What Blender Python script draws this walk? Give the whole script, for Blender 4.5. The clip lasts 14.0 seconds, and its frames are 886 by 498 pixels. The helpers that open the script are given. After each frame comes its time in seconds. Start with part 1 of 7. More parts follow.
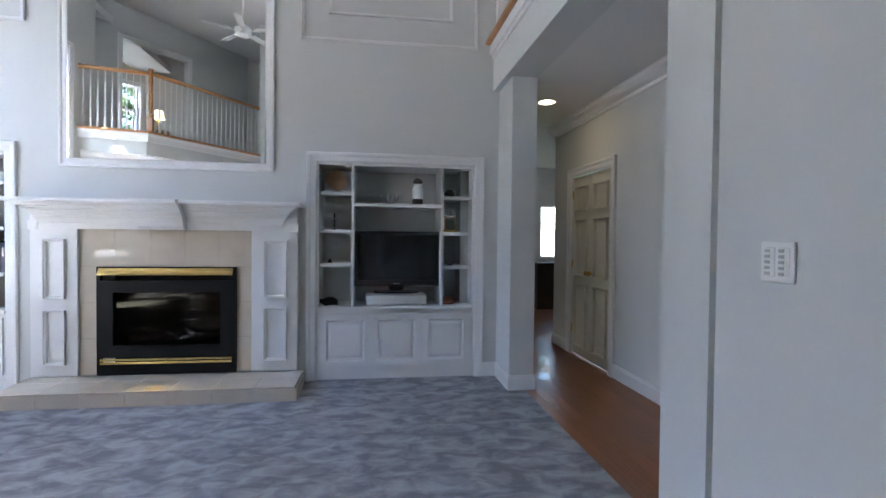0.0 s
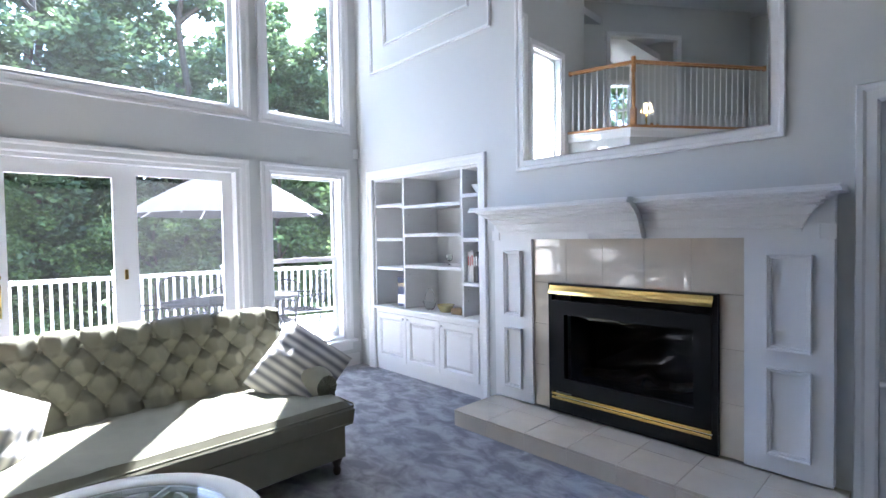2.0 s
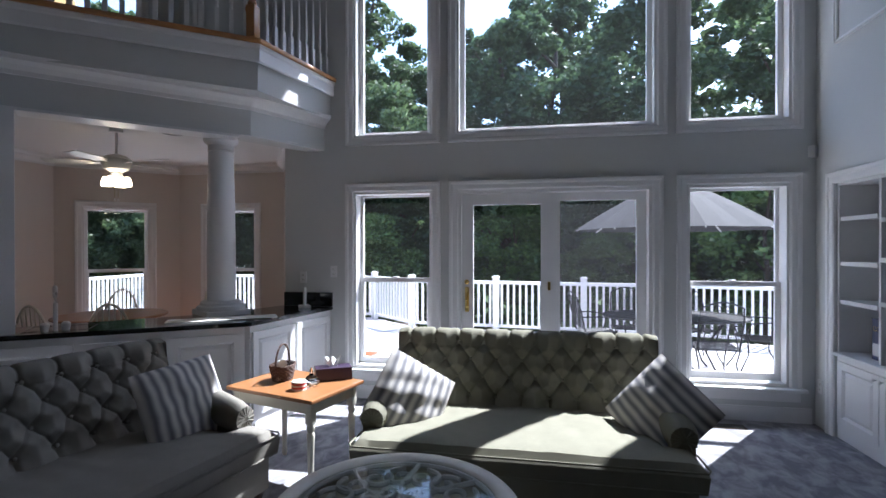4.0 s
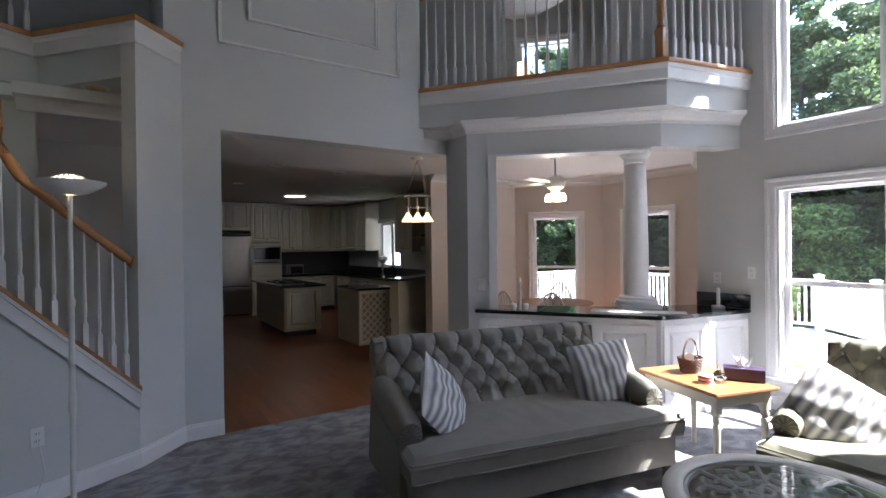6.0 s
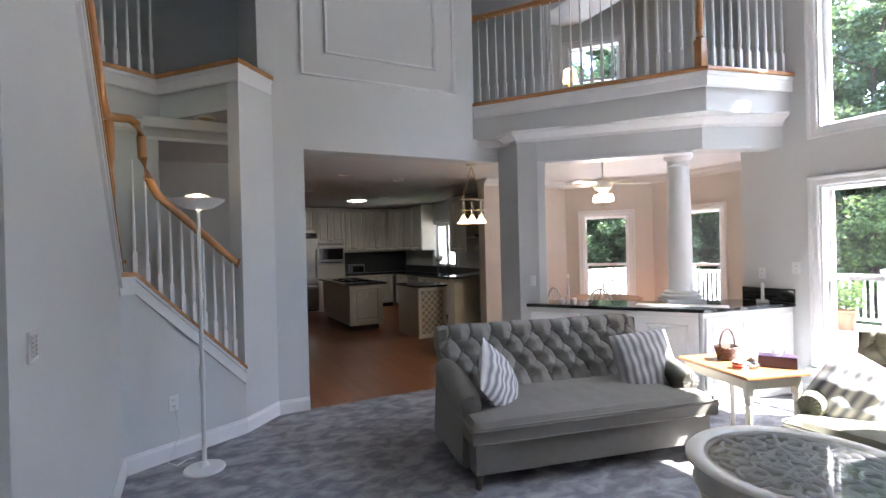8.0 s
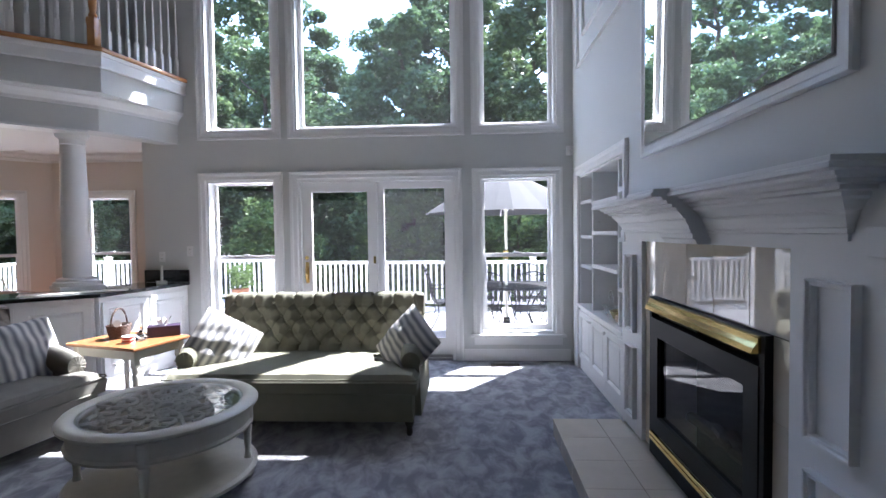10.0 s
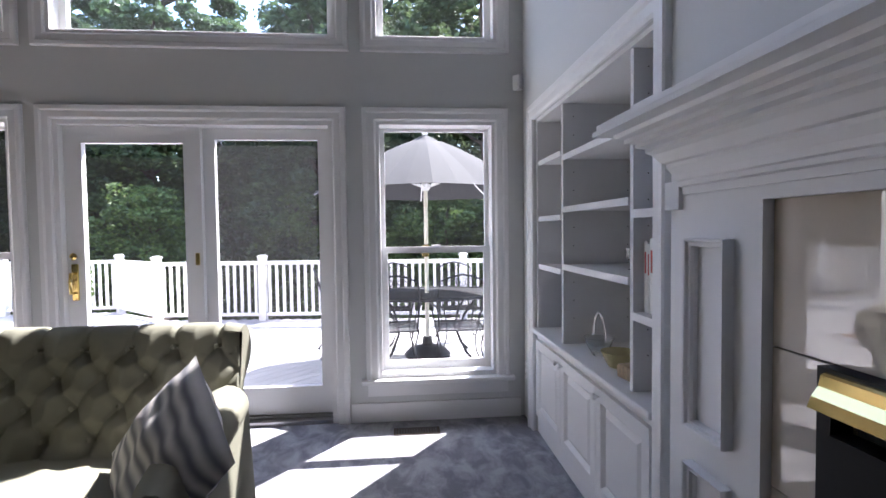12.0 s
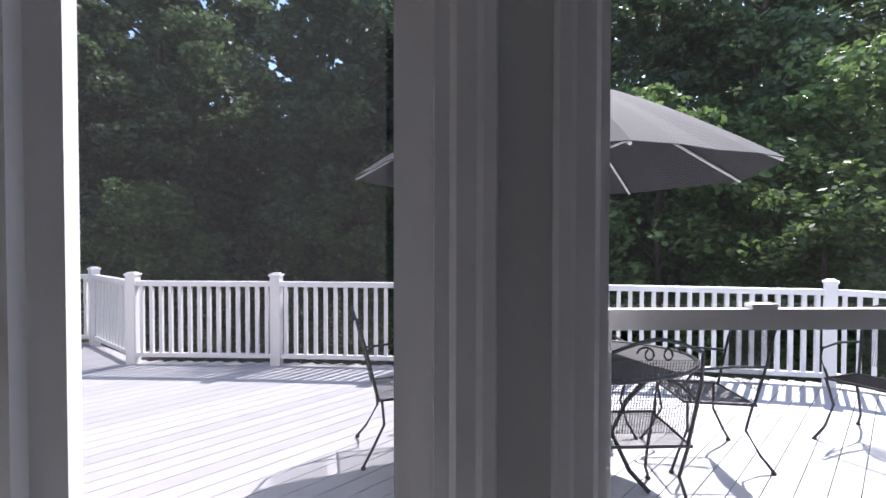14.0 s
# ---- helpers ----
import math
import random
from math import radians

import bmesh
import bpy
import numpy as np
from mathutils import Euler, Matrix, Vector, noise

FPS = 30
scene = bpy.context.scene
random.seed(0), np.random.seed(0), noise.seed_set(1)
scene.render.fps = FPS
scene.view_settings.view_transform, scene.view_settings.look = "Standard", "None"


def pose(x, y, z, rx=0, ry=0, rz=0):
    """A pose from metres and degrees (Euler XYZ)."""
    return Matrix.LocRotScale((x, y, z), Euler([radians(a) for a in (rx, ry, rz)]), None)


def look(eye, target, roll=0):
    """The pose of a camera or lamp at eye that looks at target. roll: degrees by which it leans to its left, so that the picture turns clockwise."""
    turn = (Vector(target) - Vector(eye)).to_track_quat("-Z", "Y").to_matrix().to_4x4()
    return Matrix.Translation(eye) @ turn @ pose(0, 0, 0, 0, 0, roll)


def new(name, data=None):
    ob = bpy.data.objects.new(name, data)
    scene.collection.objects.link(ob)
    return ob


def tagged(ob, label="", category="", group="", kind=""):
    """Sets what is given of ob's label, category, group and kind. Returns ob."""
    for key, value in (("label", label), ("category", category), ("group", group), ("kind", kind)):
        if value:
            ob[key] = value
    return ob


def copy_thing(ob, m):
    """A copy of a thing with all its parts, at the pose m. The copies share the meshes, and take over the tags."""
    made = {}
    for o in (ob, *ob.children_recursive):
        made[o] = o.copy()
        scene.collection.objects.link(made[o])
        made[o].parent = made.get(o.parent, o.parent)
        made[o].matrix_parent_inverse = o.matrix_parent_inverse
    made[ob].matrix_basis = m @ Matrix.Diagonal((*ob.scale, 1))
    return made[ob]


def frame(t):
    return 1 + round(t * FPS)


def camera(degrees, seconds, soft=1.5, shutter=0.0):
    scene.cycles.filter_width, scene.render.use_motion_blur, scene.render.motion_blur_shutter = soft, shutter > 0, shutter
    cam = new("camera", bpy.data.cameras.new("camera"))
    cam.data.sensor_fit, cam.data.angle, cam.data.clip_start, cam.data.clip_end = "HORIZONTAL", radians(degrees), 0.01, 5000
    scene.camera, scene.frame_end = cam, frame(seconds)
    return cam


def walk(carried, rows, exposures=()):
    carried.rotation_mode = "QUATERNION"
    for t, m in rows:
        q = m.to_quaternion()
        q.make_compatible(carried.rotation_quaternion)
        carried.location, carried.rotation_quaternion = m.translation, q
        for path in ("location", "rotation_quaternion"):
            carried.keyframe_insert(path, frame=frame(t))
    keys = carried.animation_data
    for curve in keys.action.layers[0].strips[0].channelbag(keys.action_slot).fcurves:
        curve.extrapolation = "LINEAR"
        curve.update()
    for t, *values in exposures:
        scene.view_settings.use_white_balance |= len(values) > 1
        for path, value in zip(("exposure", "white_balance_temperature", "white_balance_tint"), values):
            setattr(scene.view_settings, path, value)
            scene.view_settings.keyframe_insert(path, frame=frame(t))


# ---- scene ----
cam = camera(84.0, 14.0)
PATH = [
    (0, (0.973, 1.244, 1.319), (1.255, 3.224, 1.277), 0.6),
    (0.5, (1.002, 1.639, 1.298), (1.176, 3.631, 1.265), 0.6),
    (1, (0.981, 2.048, 1.372), (0.805, 4.039, 1.301), 0.5),
    (1.5, (0.848, 2.427, 1.386), (0.022, 4.247, 1.326), 0.1),
    (2, (0.701, 2.745, 1.414), (-0.738, 4.133, 1.357), -1.0),
    (2.5, (0.648, 3.062, 1.407), (-1.177, 3.879, 1.385), -0.9),
    (2.7, (0.63, 3.15, 1.396), (-1.268, 3.779, 1.38), -0.7),
    (5, (0.966, 3.763, 1.588), (-0.749, 2.736, 1.57), -0.5),
    (5.5, (1.024, 3.866, 1.563), (-0.441, 2.504, 1.545), -0.9),
    (6, (1.196, 3.869, 1.537), (0.102, 2.194, 1.533), -0.7),
    (6.5, (1.271, 3.903, 1.557), (0.525, 2.047, 1.56), -0.9),
    (7, (1.308, 4.0, 1.553), (0.619, 2.123, 1.558), -1.2),
    (7.5, (1.353, 4.15, 1.551), (0.649, 2.278, 1.554), -1.1),
    (8, (1.489, 4.3, 1.551), (0.579, 2.519, 1.546), -1.4),
    (8.5, (1.626, 4.445, 1.57), (0.301, 2.948, 1.544), -1.4),
    (9, (1.786, 4.569, 1.536), (0.067, 3.546, 1.503), -1.0),
    (9.2, (1.843, 4.612, 1.515), (0.001, 3.835, 1.472), -1.0),
    (11.5, (0.157, 4.916, 1.33), (-1.83, 5.124, 1.255), -0.6),
    (12, (-0.501, 5.011, 1.31), (-2.492, 5.183, 1.236), -0.7),
    (12.5, (-1.151, 4.994, 1.323), (-3.143, 5.161, 1.243), -0.8),
    (13, (-1.794, 4.894, 1.334), (-3.786, 5.062, 1.256), -0.8),
    (13.5, (-2.392, 4.745, 1.335), (-4.385, 4.896, 1.273), -0.7),
    (14, (-2.93, 4.522, 1.354), (-4.929, 4.586, 1.311), 0.1),
]

# ---- light ----
SUN = Vector((-0.62, 0.48, 1.0)).normalized()
world = bpy.data.worlds.new("world")
scene.world = world
world.use_nodes = True
wn = world.node_tree.nodes
sky = wn.new("ShaderNodeTexSky")
sky.sky_type, sky.sun_disc = "NISHITA", False
sky.sun_elevation = math.asin(SUN.z)
sky.sun_rotation = math.atan2(SUN.x, SUN.y)
world.node_tree.links.new(sky.outputs[0], wn["Background"].inputs[0])
wn["Background"].inputs[1].default_value = 0.15
sun = new("sun", bpy.data.lights.new("sun", "SUN"))
sun.data.energy, sun.data.angle, sun.data.color = 4.0, radians(0.5), (1.0, 0.95, 0.88)
sun.matrix_world = look(SUN * 50, (0, 0, 0))
EXPOSURES = [(0.0, 4.35, 5900, 10), (1.5, 4.45, 5800, 10), (2.5, 3.35, 5550, 10), (5.0, 1.95, 5650, 13), (5.5, 2.55, 5850, 13), (6.5, 3.85, 6000, 12), (7.5, 4.25, 6100, 12), (8.5, 4.0, 5950, 12), (9.0, 3.55, 5650, 12), (11.5, 2.9, 5950, 15), (12.5, 2.28, 6050, 17), (13.0, 1.7, 6050, 17), (13.5, 1.4, 6050, 17), (14.0, 1.45, 6050, 17)]
walk(cam, [(t, look(eye, target, roll)) for t, eye, target, roll in PATH],
     EXPOSURES)


# ---- materials ----
def mat(name, color, rough=0.6, metal=0.0, var=0.08, scale=3.0, bump=0.0, bscale=60.0, coat=0.0, spec=0.5, vary=0.0, emit=None, power=0.0):
    m = bpy.data.materials.new(name)
    m.use_nodes = True
    n, l = m.node_tree.nodes, m.node_tree.links
    b = n["Principled BSDF"]
    b.inputs["Roughness"].default_value, b.inputs["Metallic"].default_value = rough, metal
    b.inputs["Coat Weight"].default_value, b.inputs["Specular IOR Level"].default_value = coat, spec
    tc = n.new("ShaderNodeTexCoord")
    col = n.new("ShaderNodeMixRGB")
    col.inputs[1].default_value = (*[c * (1 - var) for c in color], 1)
    col.inputs[2].default_value = (*[min(1, c * (1 + var)) for c in color], 1)
    a = n.new("ShaderNodeTexNoise")
    a.inputs["Scale"].default_value, a.inputs["Detail"].default_value = scale, 5
    l.new(tc.outputs["Object"], a.inputs["Vector"])
    l.new(a.outputs[0], col.inputs[0])
    out = col.outputs[0]
    if vary:
        oi, hv, mr = n.new("ShaderNodeObjectInfo"), n.new("ShaderNodeHueSaturation"), n.new("ShaderNodeMapRange")
        mr.inputs["To Min"].default_value, mr.inputs["To Max"].default_value = 1 - vary, 1 + vary
        l.new(oi.outputs["Random"], mr.inputs["Value"])
        l.new(mr.outputs[0], hv.inputs["Value"])
        l.new(out, hv.inputs["Color"])
        out = hv.outputs[0]
    l.new(out, b.inputs["Base Color"])
    if bump:
        f, bp = n.new("ShaderNodeTexNoise"), n.new("ShaderNodeBump")
        f.inputs["Scale"].default_value, f.inputs["Detail"].default_value = bscale, 4
        l.new(tc.outputs["Object"], f.inputs["Vector"])
        bp.inputs["Strength"].default_value, bp.inputs["Distance"].default_value = bump, 0.01
        l.new(f.outputs[0], bp.inputs["Height"])
        l.new(bp.outputs[0], b.inputs["Normal"])
    if emit:
        b.inputs["Emission Color"].default_value = (*emit, 1)
        b.inputs["Emission Strength"].default_value = power
    return m


PAINT = mat("wall_paint", (0.64, 0.65, 0.64), 0.75, var=0.03, scale=1.2, bump=0.05, bscale=150)
PEACH = mat("nook_paint", (0.68, 0.622, 0.572), 0.75, var=0.03, scale=1.2, bump=0.05, bscale=150)
CEIL = mat("ceiling_paint", (0.74, 0.73, 0.72), 0.8, var=0.02, scale=2, bump=0.05, bscale=120)
TRIM = mat("trim_paint", (0.80, 0.80, 0.80), 0.35, var=0.02, scale=4)
CREAM = mat("cream_paint", (0.68, 0.65, 0.56), 0.4, var=0.05, scale=5)
OAK = mat("oak", (0.44, 0.21, 0.075), 0.35, var=0.25, scale=9, bump=0.05, bscale=90, coat=0.3)
TABLEWOOD = mat("honey_wood", (0.33, 0.15, 0.06), 0.3, var=0.25, scale=7, coat=0.4)
DARKWOOD = mat("dark_wood", (0.03, 0.018, 0.012), 0.35, var=0.3, scale=8)
WHITEMETAL = mat("white_enamel", (0.75, 0.75, 0.73), 0.3, var=0.02)
BLACK = mat("black_metal", (0.012, 0.012, 0.013), 0.35, var=0.1)
SCREEN = mat("screen_glass", (0.006, 0.006, 0.008), 0.08, var=0.05)
IRON = mat("wrought_iron", (0.02, 0.02, 0.022), 0.45, 0.4, var=0.2, scale=20)
BRASS = mat("polished_brass", (0.78, 0.58, 0.22), 0.14, 1.0, var=0.05)
STEEL = mat("brushed_steel", (0.42, 0.42, 0.43), 0.3, 1.0, var=0.08, scale=12)
CHROME = mat("chrome", (0.8, 0.8, 0.8), 0.08, 1.0, var=0.02)
GRANITE = mat("black_granite", (0.012, 0.014, 0.016), 0.08, var=0.8, scale=220, coat=0.3)
FIREBLACK = mat("matt_black_metal", (0.008, 0.008, 0.009), 0.5, var=0.1, spec=0.2)
MARBLE = mat("cream_marble", (0.62, 0.545, 0.44), 0.02, var=0.14, scale=5, coat=0.5)
GROUT = mat("grout", (0.45, 0.4, 0.32), 0.8)
LINEN = mat("grey_linen", (0.21, 0.20, 0.175), 0.92, var=0.1, scale=14, bump=0.25, bscale=420, spec=0.2)
GREENLINEN = mat("sage_linen", (0.22, 0.215, 0.165), 0.92, var=0.1, scale=14, bump=0.25, bscale=420, spec=0.2)
DECK = mat("deck_boards", (0.44, 0.43, 0.43), 0.6, var=0.12, scale=6, bump=0.15, bscale=40, vary=0.08)
VINYL = mat("white_vinyl", (0.82, 0.82, 0.82), 0.4, var=0.02)
CANVAS = mat("umbrella_canvas", (0.03, 0.03, 0.033), 0.9, var=0.08, scale=30, bump=0.1, bscale=300)
GRASS = mat("grass", (0.06, 0.10, 0.025), 0.9, var=0.5, scale=2, bump=0.4, bscale=30)
BARK = mat("bark", (0.07, 0.05, 0.035), 0.9, var=0.4, scale=12, bump=0.5, bscale=25)
LEAF = mat("leaf", (0.08, 0.12, 0.05), 0.55, var=0.5, scale=1.2, vary=0.25)
LEAFLIGHT = mat("leaf_light", (0.11, 0.17, 0.05), 0.55, var=0.4, scale=1.2, vary=0.2)
TERRACOTTA = mat("terracotta", (0.25, 0.11, 0.06), 0.8, var=0.15)
BASKET = mat("wicker", (0.06, 0.025, 0.014), 0.6, var=0.4, scale=60)
BLUEBOX = mat("blue_card", (0.02, 0.03, 0.09), 0.4, var=0.1)
PURPLE = mat("purple_card", (0.035, 0.02, 0.05), 0.4, var=0.3, scale=15)
REDBOOK = mat("red_cover", (0.45, 0.04, 0.03), 0.4)
PAPER = mat("white_paper", (0.78, 0.78, 0.76), 0.7)
PORCELAIN = mat("porcelain", (0.78, 0.77, 0.72), 0.2, coat=0.3)
TURNEDWOOD = mat("turned_bowl_wood", (0.30, 0.12, 0.05), 0.35, var=0.3, scale=12)
TABLEGREY = mat("antique_white", (0.60, 0.57, 0.49), 0.45, var=0.12, scale=14)
BULB = mat("lit_bulb_glass", (1, 0.9, 0.75), 0.4, emit=(1.0, 0.78, 0.5), power=2.5)
LAMPGLOW = mat("lit_shade", (0.9, 0.7, 0.4), 0.6, emit=(1.0, 0.70, 0.35), power=0.3)
SPLASH = mat("slate_splashback", (0.055, 0.055, 0.06), 0.35, var=0.35, scale=30)
RACKBACK = mat("rack_backing", (0.36, 0.31, 0.24), 0.6, var=0.15, scale=8)
BEIGE = mat("breakfast_paint", (0.56, 0.52, 0.47), 0.75, var=0.03, scale=1.2)
SEAT_PINK = mat("stool_cushion", (0.25, 0.14, 0.1), 0.9)


def carpet_material():
    m = mat("carpet", (0.30, 0.31, 0.34), 1.0, spec=0.1)
    n, l = m.node_tree.nodes, m.node_tree.links
    b = n["Principled BSDF"]
    tc = n.new("ShaderNodeTexCoord")
    mp = n.new("ShaderNodeMapping")
    mp.inputs["Scale"].default_value = (1, 1.5, 1)
    a, f = n.new("ShaderNodeTexNoise"), n.new("ShaderNodeTexNoise")
    a.inputs["Scale"].default_value, a.inputs["Detail"].default_value, a.inputs["Distortion"].default_value = 5.5, 6, 0.5
    a.inputs["Roughness"].default_value = 0.6
    f.inputs["Scale"].default_value, f.inputs["Detail"].default_value = 260, 2
    r = n.new("ShaderNodeValToRGB")
    r.color_ramp.elements[0].position, r.color_ramp.elements[0].color = 0.40, (0.215, 0.215, 0.235, 1)
    r.color_ramp.elements[1].position, r.color_ramp.elements[1].color = 0.62, (0.39, 0.39, 0.41, 1)
    mx = n.new("ShaderNodeMixRGB")
    mx.blend_type = "OVERLAY"
    mx.inputs[0].default_value = 0.35
    l.new(tc.outputs["Object"], mp.inputs[0])
    l.new(mp.outputs[0], a.inputs["Vector"])
    l.new(tc.outputs["Object"], f.inputs["Vector"])
    l.new(a.outputs[0], r.inputs[0])
    l.new(r.outputs[0], mx.inputs[1])
    l.new(f.outputs[0], mx.inputs[2])
    l.new(mx.outputs[0], b.inputs["Base Color"])
    bp = n.new("ShaderNodeBump")
    bp.inputs["Strength"].default_value, bp.inputs["Distance"].default_value = 0.5, 0.008
    l.new(f.outputs[0], bp.inputs["Height"])
    l.new(bp.outputs[0], b.inputs["Normal"])
    return m


def board_material():
    m = mat("floor_boards", (0.25, 0.088, 0.033), 0.36, var=0.22, scale=3, coat=0.15, vary=0.12)
    n = m.node_tree.nodes
    for k in n:
        if k.bl_idname == "ShaderNodeTexNoise":
            mp = n.new("ShaderNodeMapping")
            mp.inputs["Scale"].default_value = (14, 1.5, 1)
            src = k.inputs["Vector"].links[0].from_socket
            m.node_tree.links.new(src, mp.inputs[0])
            m.node_tree.links.new(mp.outputs[0], k.inputs["Vector"])
            break
    return m


def glass_material(name="pane_glass", tint=(1, 1, 1), haze=0.0):
    m = bpy.data.materials.new(name)
    m.use_nodes = True
    n, l = m.node_tree.nodes, m.node_tree.links
    n.remove(n["Principled BSDF"])
    t, g, mx, fr = n.new("ShaderNodeBsdfTransparent"), n.new("ShaderNodeBsdfGlossy"), n.new("ShaderNodeMixShader"), n.new("ShaderNodeFresnel")
    t.inputs[0].default_value, g.inputs["Roughness"].default_value = (*tint, 1), 0.02
    fr.inputs["IOR"].default_value = 1.45
    l.new(fr.outputs[0], mx.inputs[0])
    l.new(t.outputs[0], mx.inputs[1])
    l.new(g.outputs[0], mx.inputs[2])
    out = mx
    if haze:
        d, t2, m1, m2 = n.new("ShaderNodeBsdfDiffuse"), n.new("ShaderNodeBsdfTranslucent"), n.new("ShaderNodeMixShader"), n.new("ShaderNodeMixShader")
        d.inputs[0].default_value = t2.inputs[0].default_value = (0.5, 0.5, 0.52, 1)
        l.new(d.outputs[0], m1.inputs[1])
        l.new(t2.outputs[0], m1.inputs[2])
        m2.inputs[0].default_value = haze
        l.new(mx.outputs[0], m2.inputs[1])
        l.new(m1.outputs[0], m2.inputs[2])
        out = m2
    l.new(out.outputs[0], n["Material Output"].inputs[0])
    return m


def stripe_material():
    m = mat("striped_linen", (0.62, 0.60, 0.57), 0.9, var=0.06, scale=30, bump=0.2, bscale=380, spec=0.2)
    n, l = m.node_tree.nodes, m.node_tree.links
    b = n["Principled BSDF"]
    base = b.inputs["Base Color"].links[0].from_socket
    tc, w = n.new("ShaderNodeTexCoord"), n.new("ShaderNodeTexWave")
    w.wave_type, w.bands_direction = "BANDS", "X"
    w.inputs["Scale"].default_value = 5.6
    r = n.new("ShaderNodeValToRGB")
    for p, c in ((0.0, 0.0), (0.990, 0.0), (0.995, 1.0), (1.0, 1.0)):
        e = r.color_ramp.elements.new(p) if p not in (0.0, 1.0) else r.color_ramp.elements[int(p)]
        e.position, e.color = p, (c, c, c, 1)
    mx = n.new("ShaderNodeMixRGB")
    mx.inputs[2].default_value = (0.20, 0.20, 0.22, 1)
    l.new(tc.outputs["Object"], w.inputs["Vector"])
    l.new(w.outputs["Fac"], r.inputs[0])
    l.new(r.outputs[0], mx.inputs[0])
    l.new(base, mx.inputs[1])
    l.new(mx.outputs[0], b.inputs["Base Color"])
    return m


def leafy_material(m):
    n, l = m.node_tree.nodes, m.node_tree.links
    b = n["Principled BSDF"]
    geo, hs, mr = n.new("ShaderNodeNewGeometry"), n.new("ShaderNodeHueSaturation"), n.new("ShaderNodeMapRange")
    mr.inputs["To Min"].default_value, mr.inputs["To Max"].default_value = 0.6, 1.5
    src = b.inputs["Base Color"].links[0].from_socket
    l.new(geo.outputs["Random Per Island"], mr.inputs["Value"])
    l.new(mr.outputs[0], hs.inputs["Value"])
    l.new(src, hs.inputs["Color"])
    l.new(hs.outputs[0], b.inputs["Base Color"])
    tr, mx = n.new("ShaderNodeBsdfTranslucent"), n.new("ShaderNodeMixShader")
    l.new(hs.outputs[0], tr.inputs[0])
    mx.inputs[0].default_value = 0.45
    out = n["Material Output"]
    l.new(b.outputs[0], mx.inputs[1])
    l.new(tr.outputs[0], mx.inputs[2])
    l.new(mx.outputs[0], out.inputs[0])


leafy_material(LEAF)
leafy_material(LEAFLIGHT)
CARPET, BOARDS, GLASS, STRIPE = carpet_material(), board_material(), glass_material(haze=0.015), stripe_material()
SCREENED = glass_material("screened_glass", (0.66, 0.66, 0.68), 0.05)
FILMED = glass_material("filmed_glass", (0.84, 0.92, 0.97), 0.03)
CLEAR = mat("clear_glass", (0.9, 0.93, 0.93), 0.05, var=0.0)
CLEAR.node_tree.nodes["Principled BSDF"].inputs["Transmission Weight"].default_value = 1.0
SHEET = glass_material("sheet_glass", (0.93, 0.96, 0.95))
MIRROR = mat("mirror_silver", (0.9, 0.92, 0.91), 0.015, 1.0, var=0.0)
FIREGLASS = glass_material("firebox_glass", (0.35, 0.35, 0.36))


# ---- mesh helpers ----
I4 = Matrix.Identity(4)


def part(name, bm, material, parent=None, label="", m=I4, smooth=False):
    bm.normal_update()
    me = bpy.data.meshes.new(name)
    if smooth:
        for f in bm.faces:
            f.smooth = True
    bm.to_mesh(me)
    bm.free()
    for x in (material if isinstance(material, (list, tuple)) else [material]):
        me.materials.append(x)
    if smooth:
        me.set_sharp_from_angle(angle=radians(40))
    ob = new(name, me)
    ob.matrix_basis = m
    if parent:
        ob.parent = parent
    return tagged(ob, label=label)


def thing(name, label, category, group="", m=I4, kind=""):
    ob = new(name)
    ob.empty_display_size = 0.1
    ob.matrix_basis = m
    return tagged(ob, label, category, group, kind)


def structure(name, bm, material, m=I4, parent=None):
    return tagged(part(name, bm, material, parent, m=m), kind="structure")


def box(bm, x0, x1, y0, y1, z0, z1, bevel=0.0, m=I4, mi=0):
    v = [bm.verts.new(m @ Vector(p)) for p in ((x0, y0, z0), (x1, y0, z0), (x1, y1, z0), (x0, y1, z0), (x0, y0, z1), (x1, y0, z1), (x1, y1, z1), (x0, y1, z1))]
    fs = [bm.faces.new([v[i] for i in q]) for q in ((3, 2, 1, 0), (4, 5, 6, 7), (0, 1, 5, 4), (1, 2, 6, 5), (2, 3, 7, 6), (3, 0, 4, 7))]
    for f in fs:
        f.material_index = mi
    if bevel:
        es = list({e for f in fs for e in f.edges})
        bmesh.ops.bevel(bm, geom=es, offset=bevel, segments=2, profile=0.5, affect="EDGES")
    return bm


def boxes(*rows, bevel=0.0, m=I4):
    bm = bmesh.new()
    for r in rows:
        box(bm, *r, bevel=bevel, m=m)
    return bm


def prism(bm, pts, z0, z1):
    """A flat polygon, counter-clockwise from above, given a height."""
    lo = [bm.verts.new((x, y, z0)) for x, y in pts]
    hi = [bm.verts.new((x, y, z1)) for x, y in pts]
    bm.faces.new(lo[::-1])
    bm.faces.new(hi)
    for i in range(len(pts)):
        j = (i + 1) % len(pts)
        bm.faces.new((lo[i], lo[j], hi[j], hi[i]))
    return bm


def lathe(bm, prof, n=24, m=I4, close=True):
    """prof: radius, height pairs from the bottom to the top."""
    rings = []
    for r, z in prof:
        rings.append([bm.verts.new(m @ Vector((r * math.cos(2 * math.pi * i / n), r * math.sin(2 * math.pi * i / n), z))) for i in range(n)])
    for a, b in zip(rings, rings[1:]):
        for i in range(n):
            bm.faces.new((a[i], a[(i + 1) % n], b[(i + 1) % n], b[i]))
    if close:
        bm.faces.new(rings[0][::-1])
        bm.faces.new(rings[-1])
    return bm


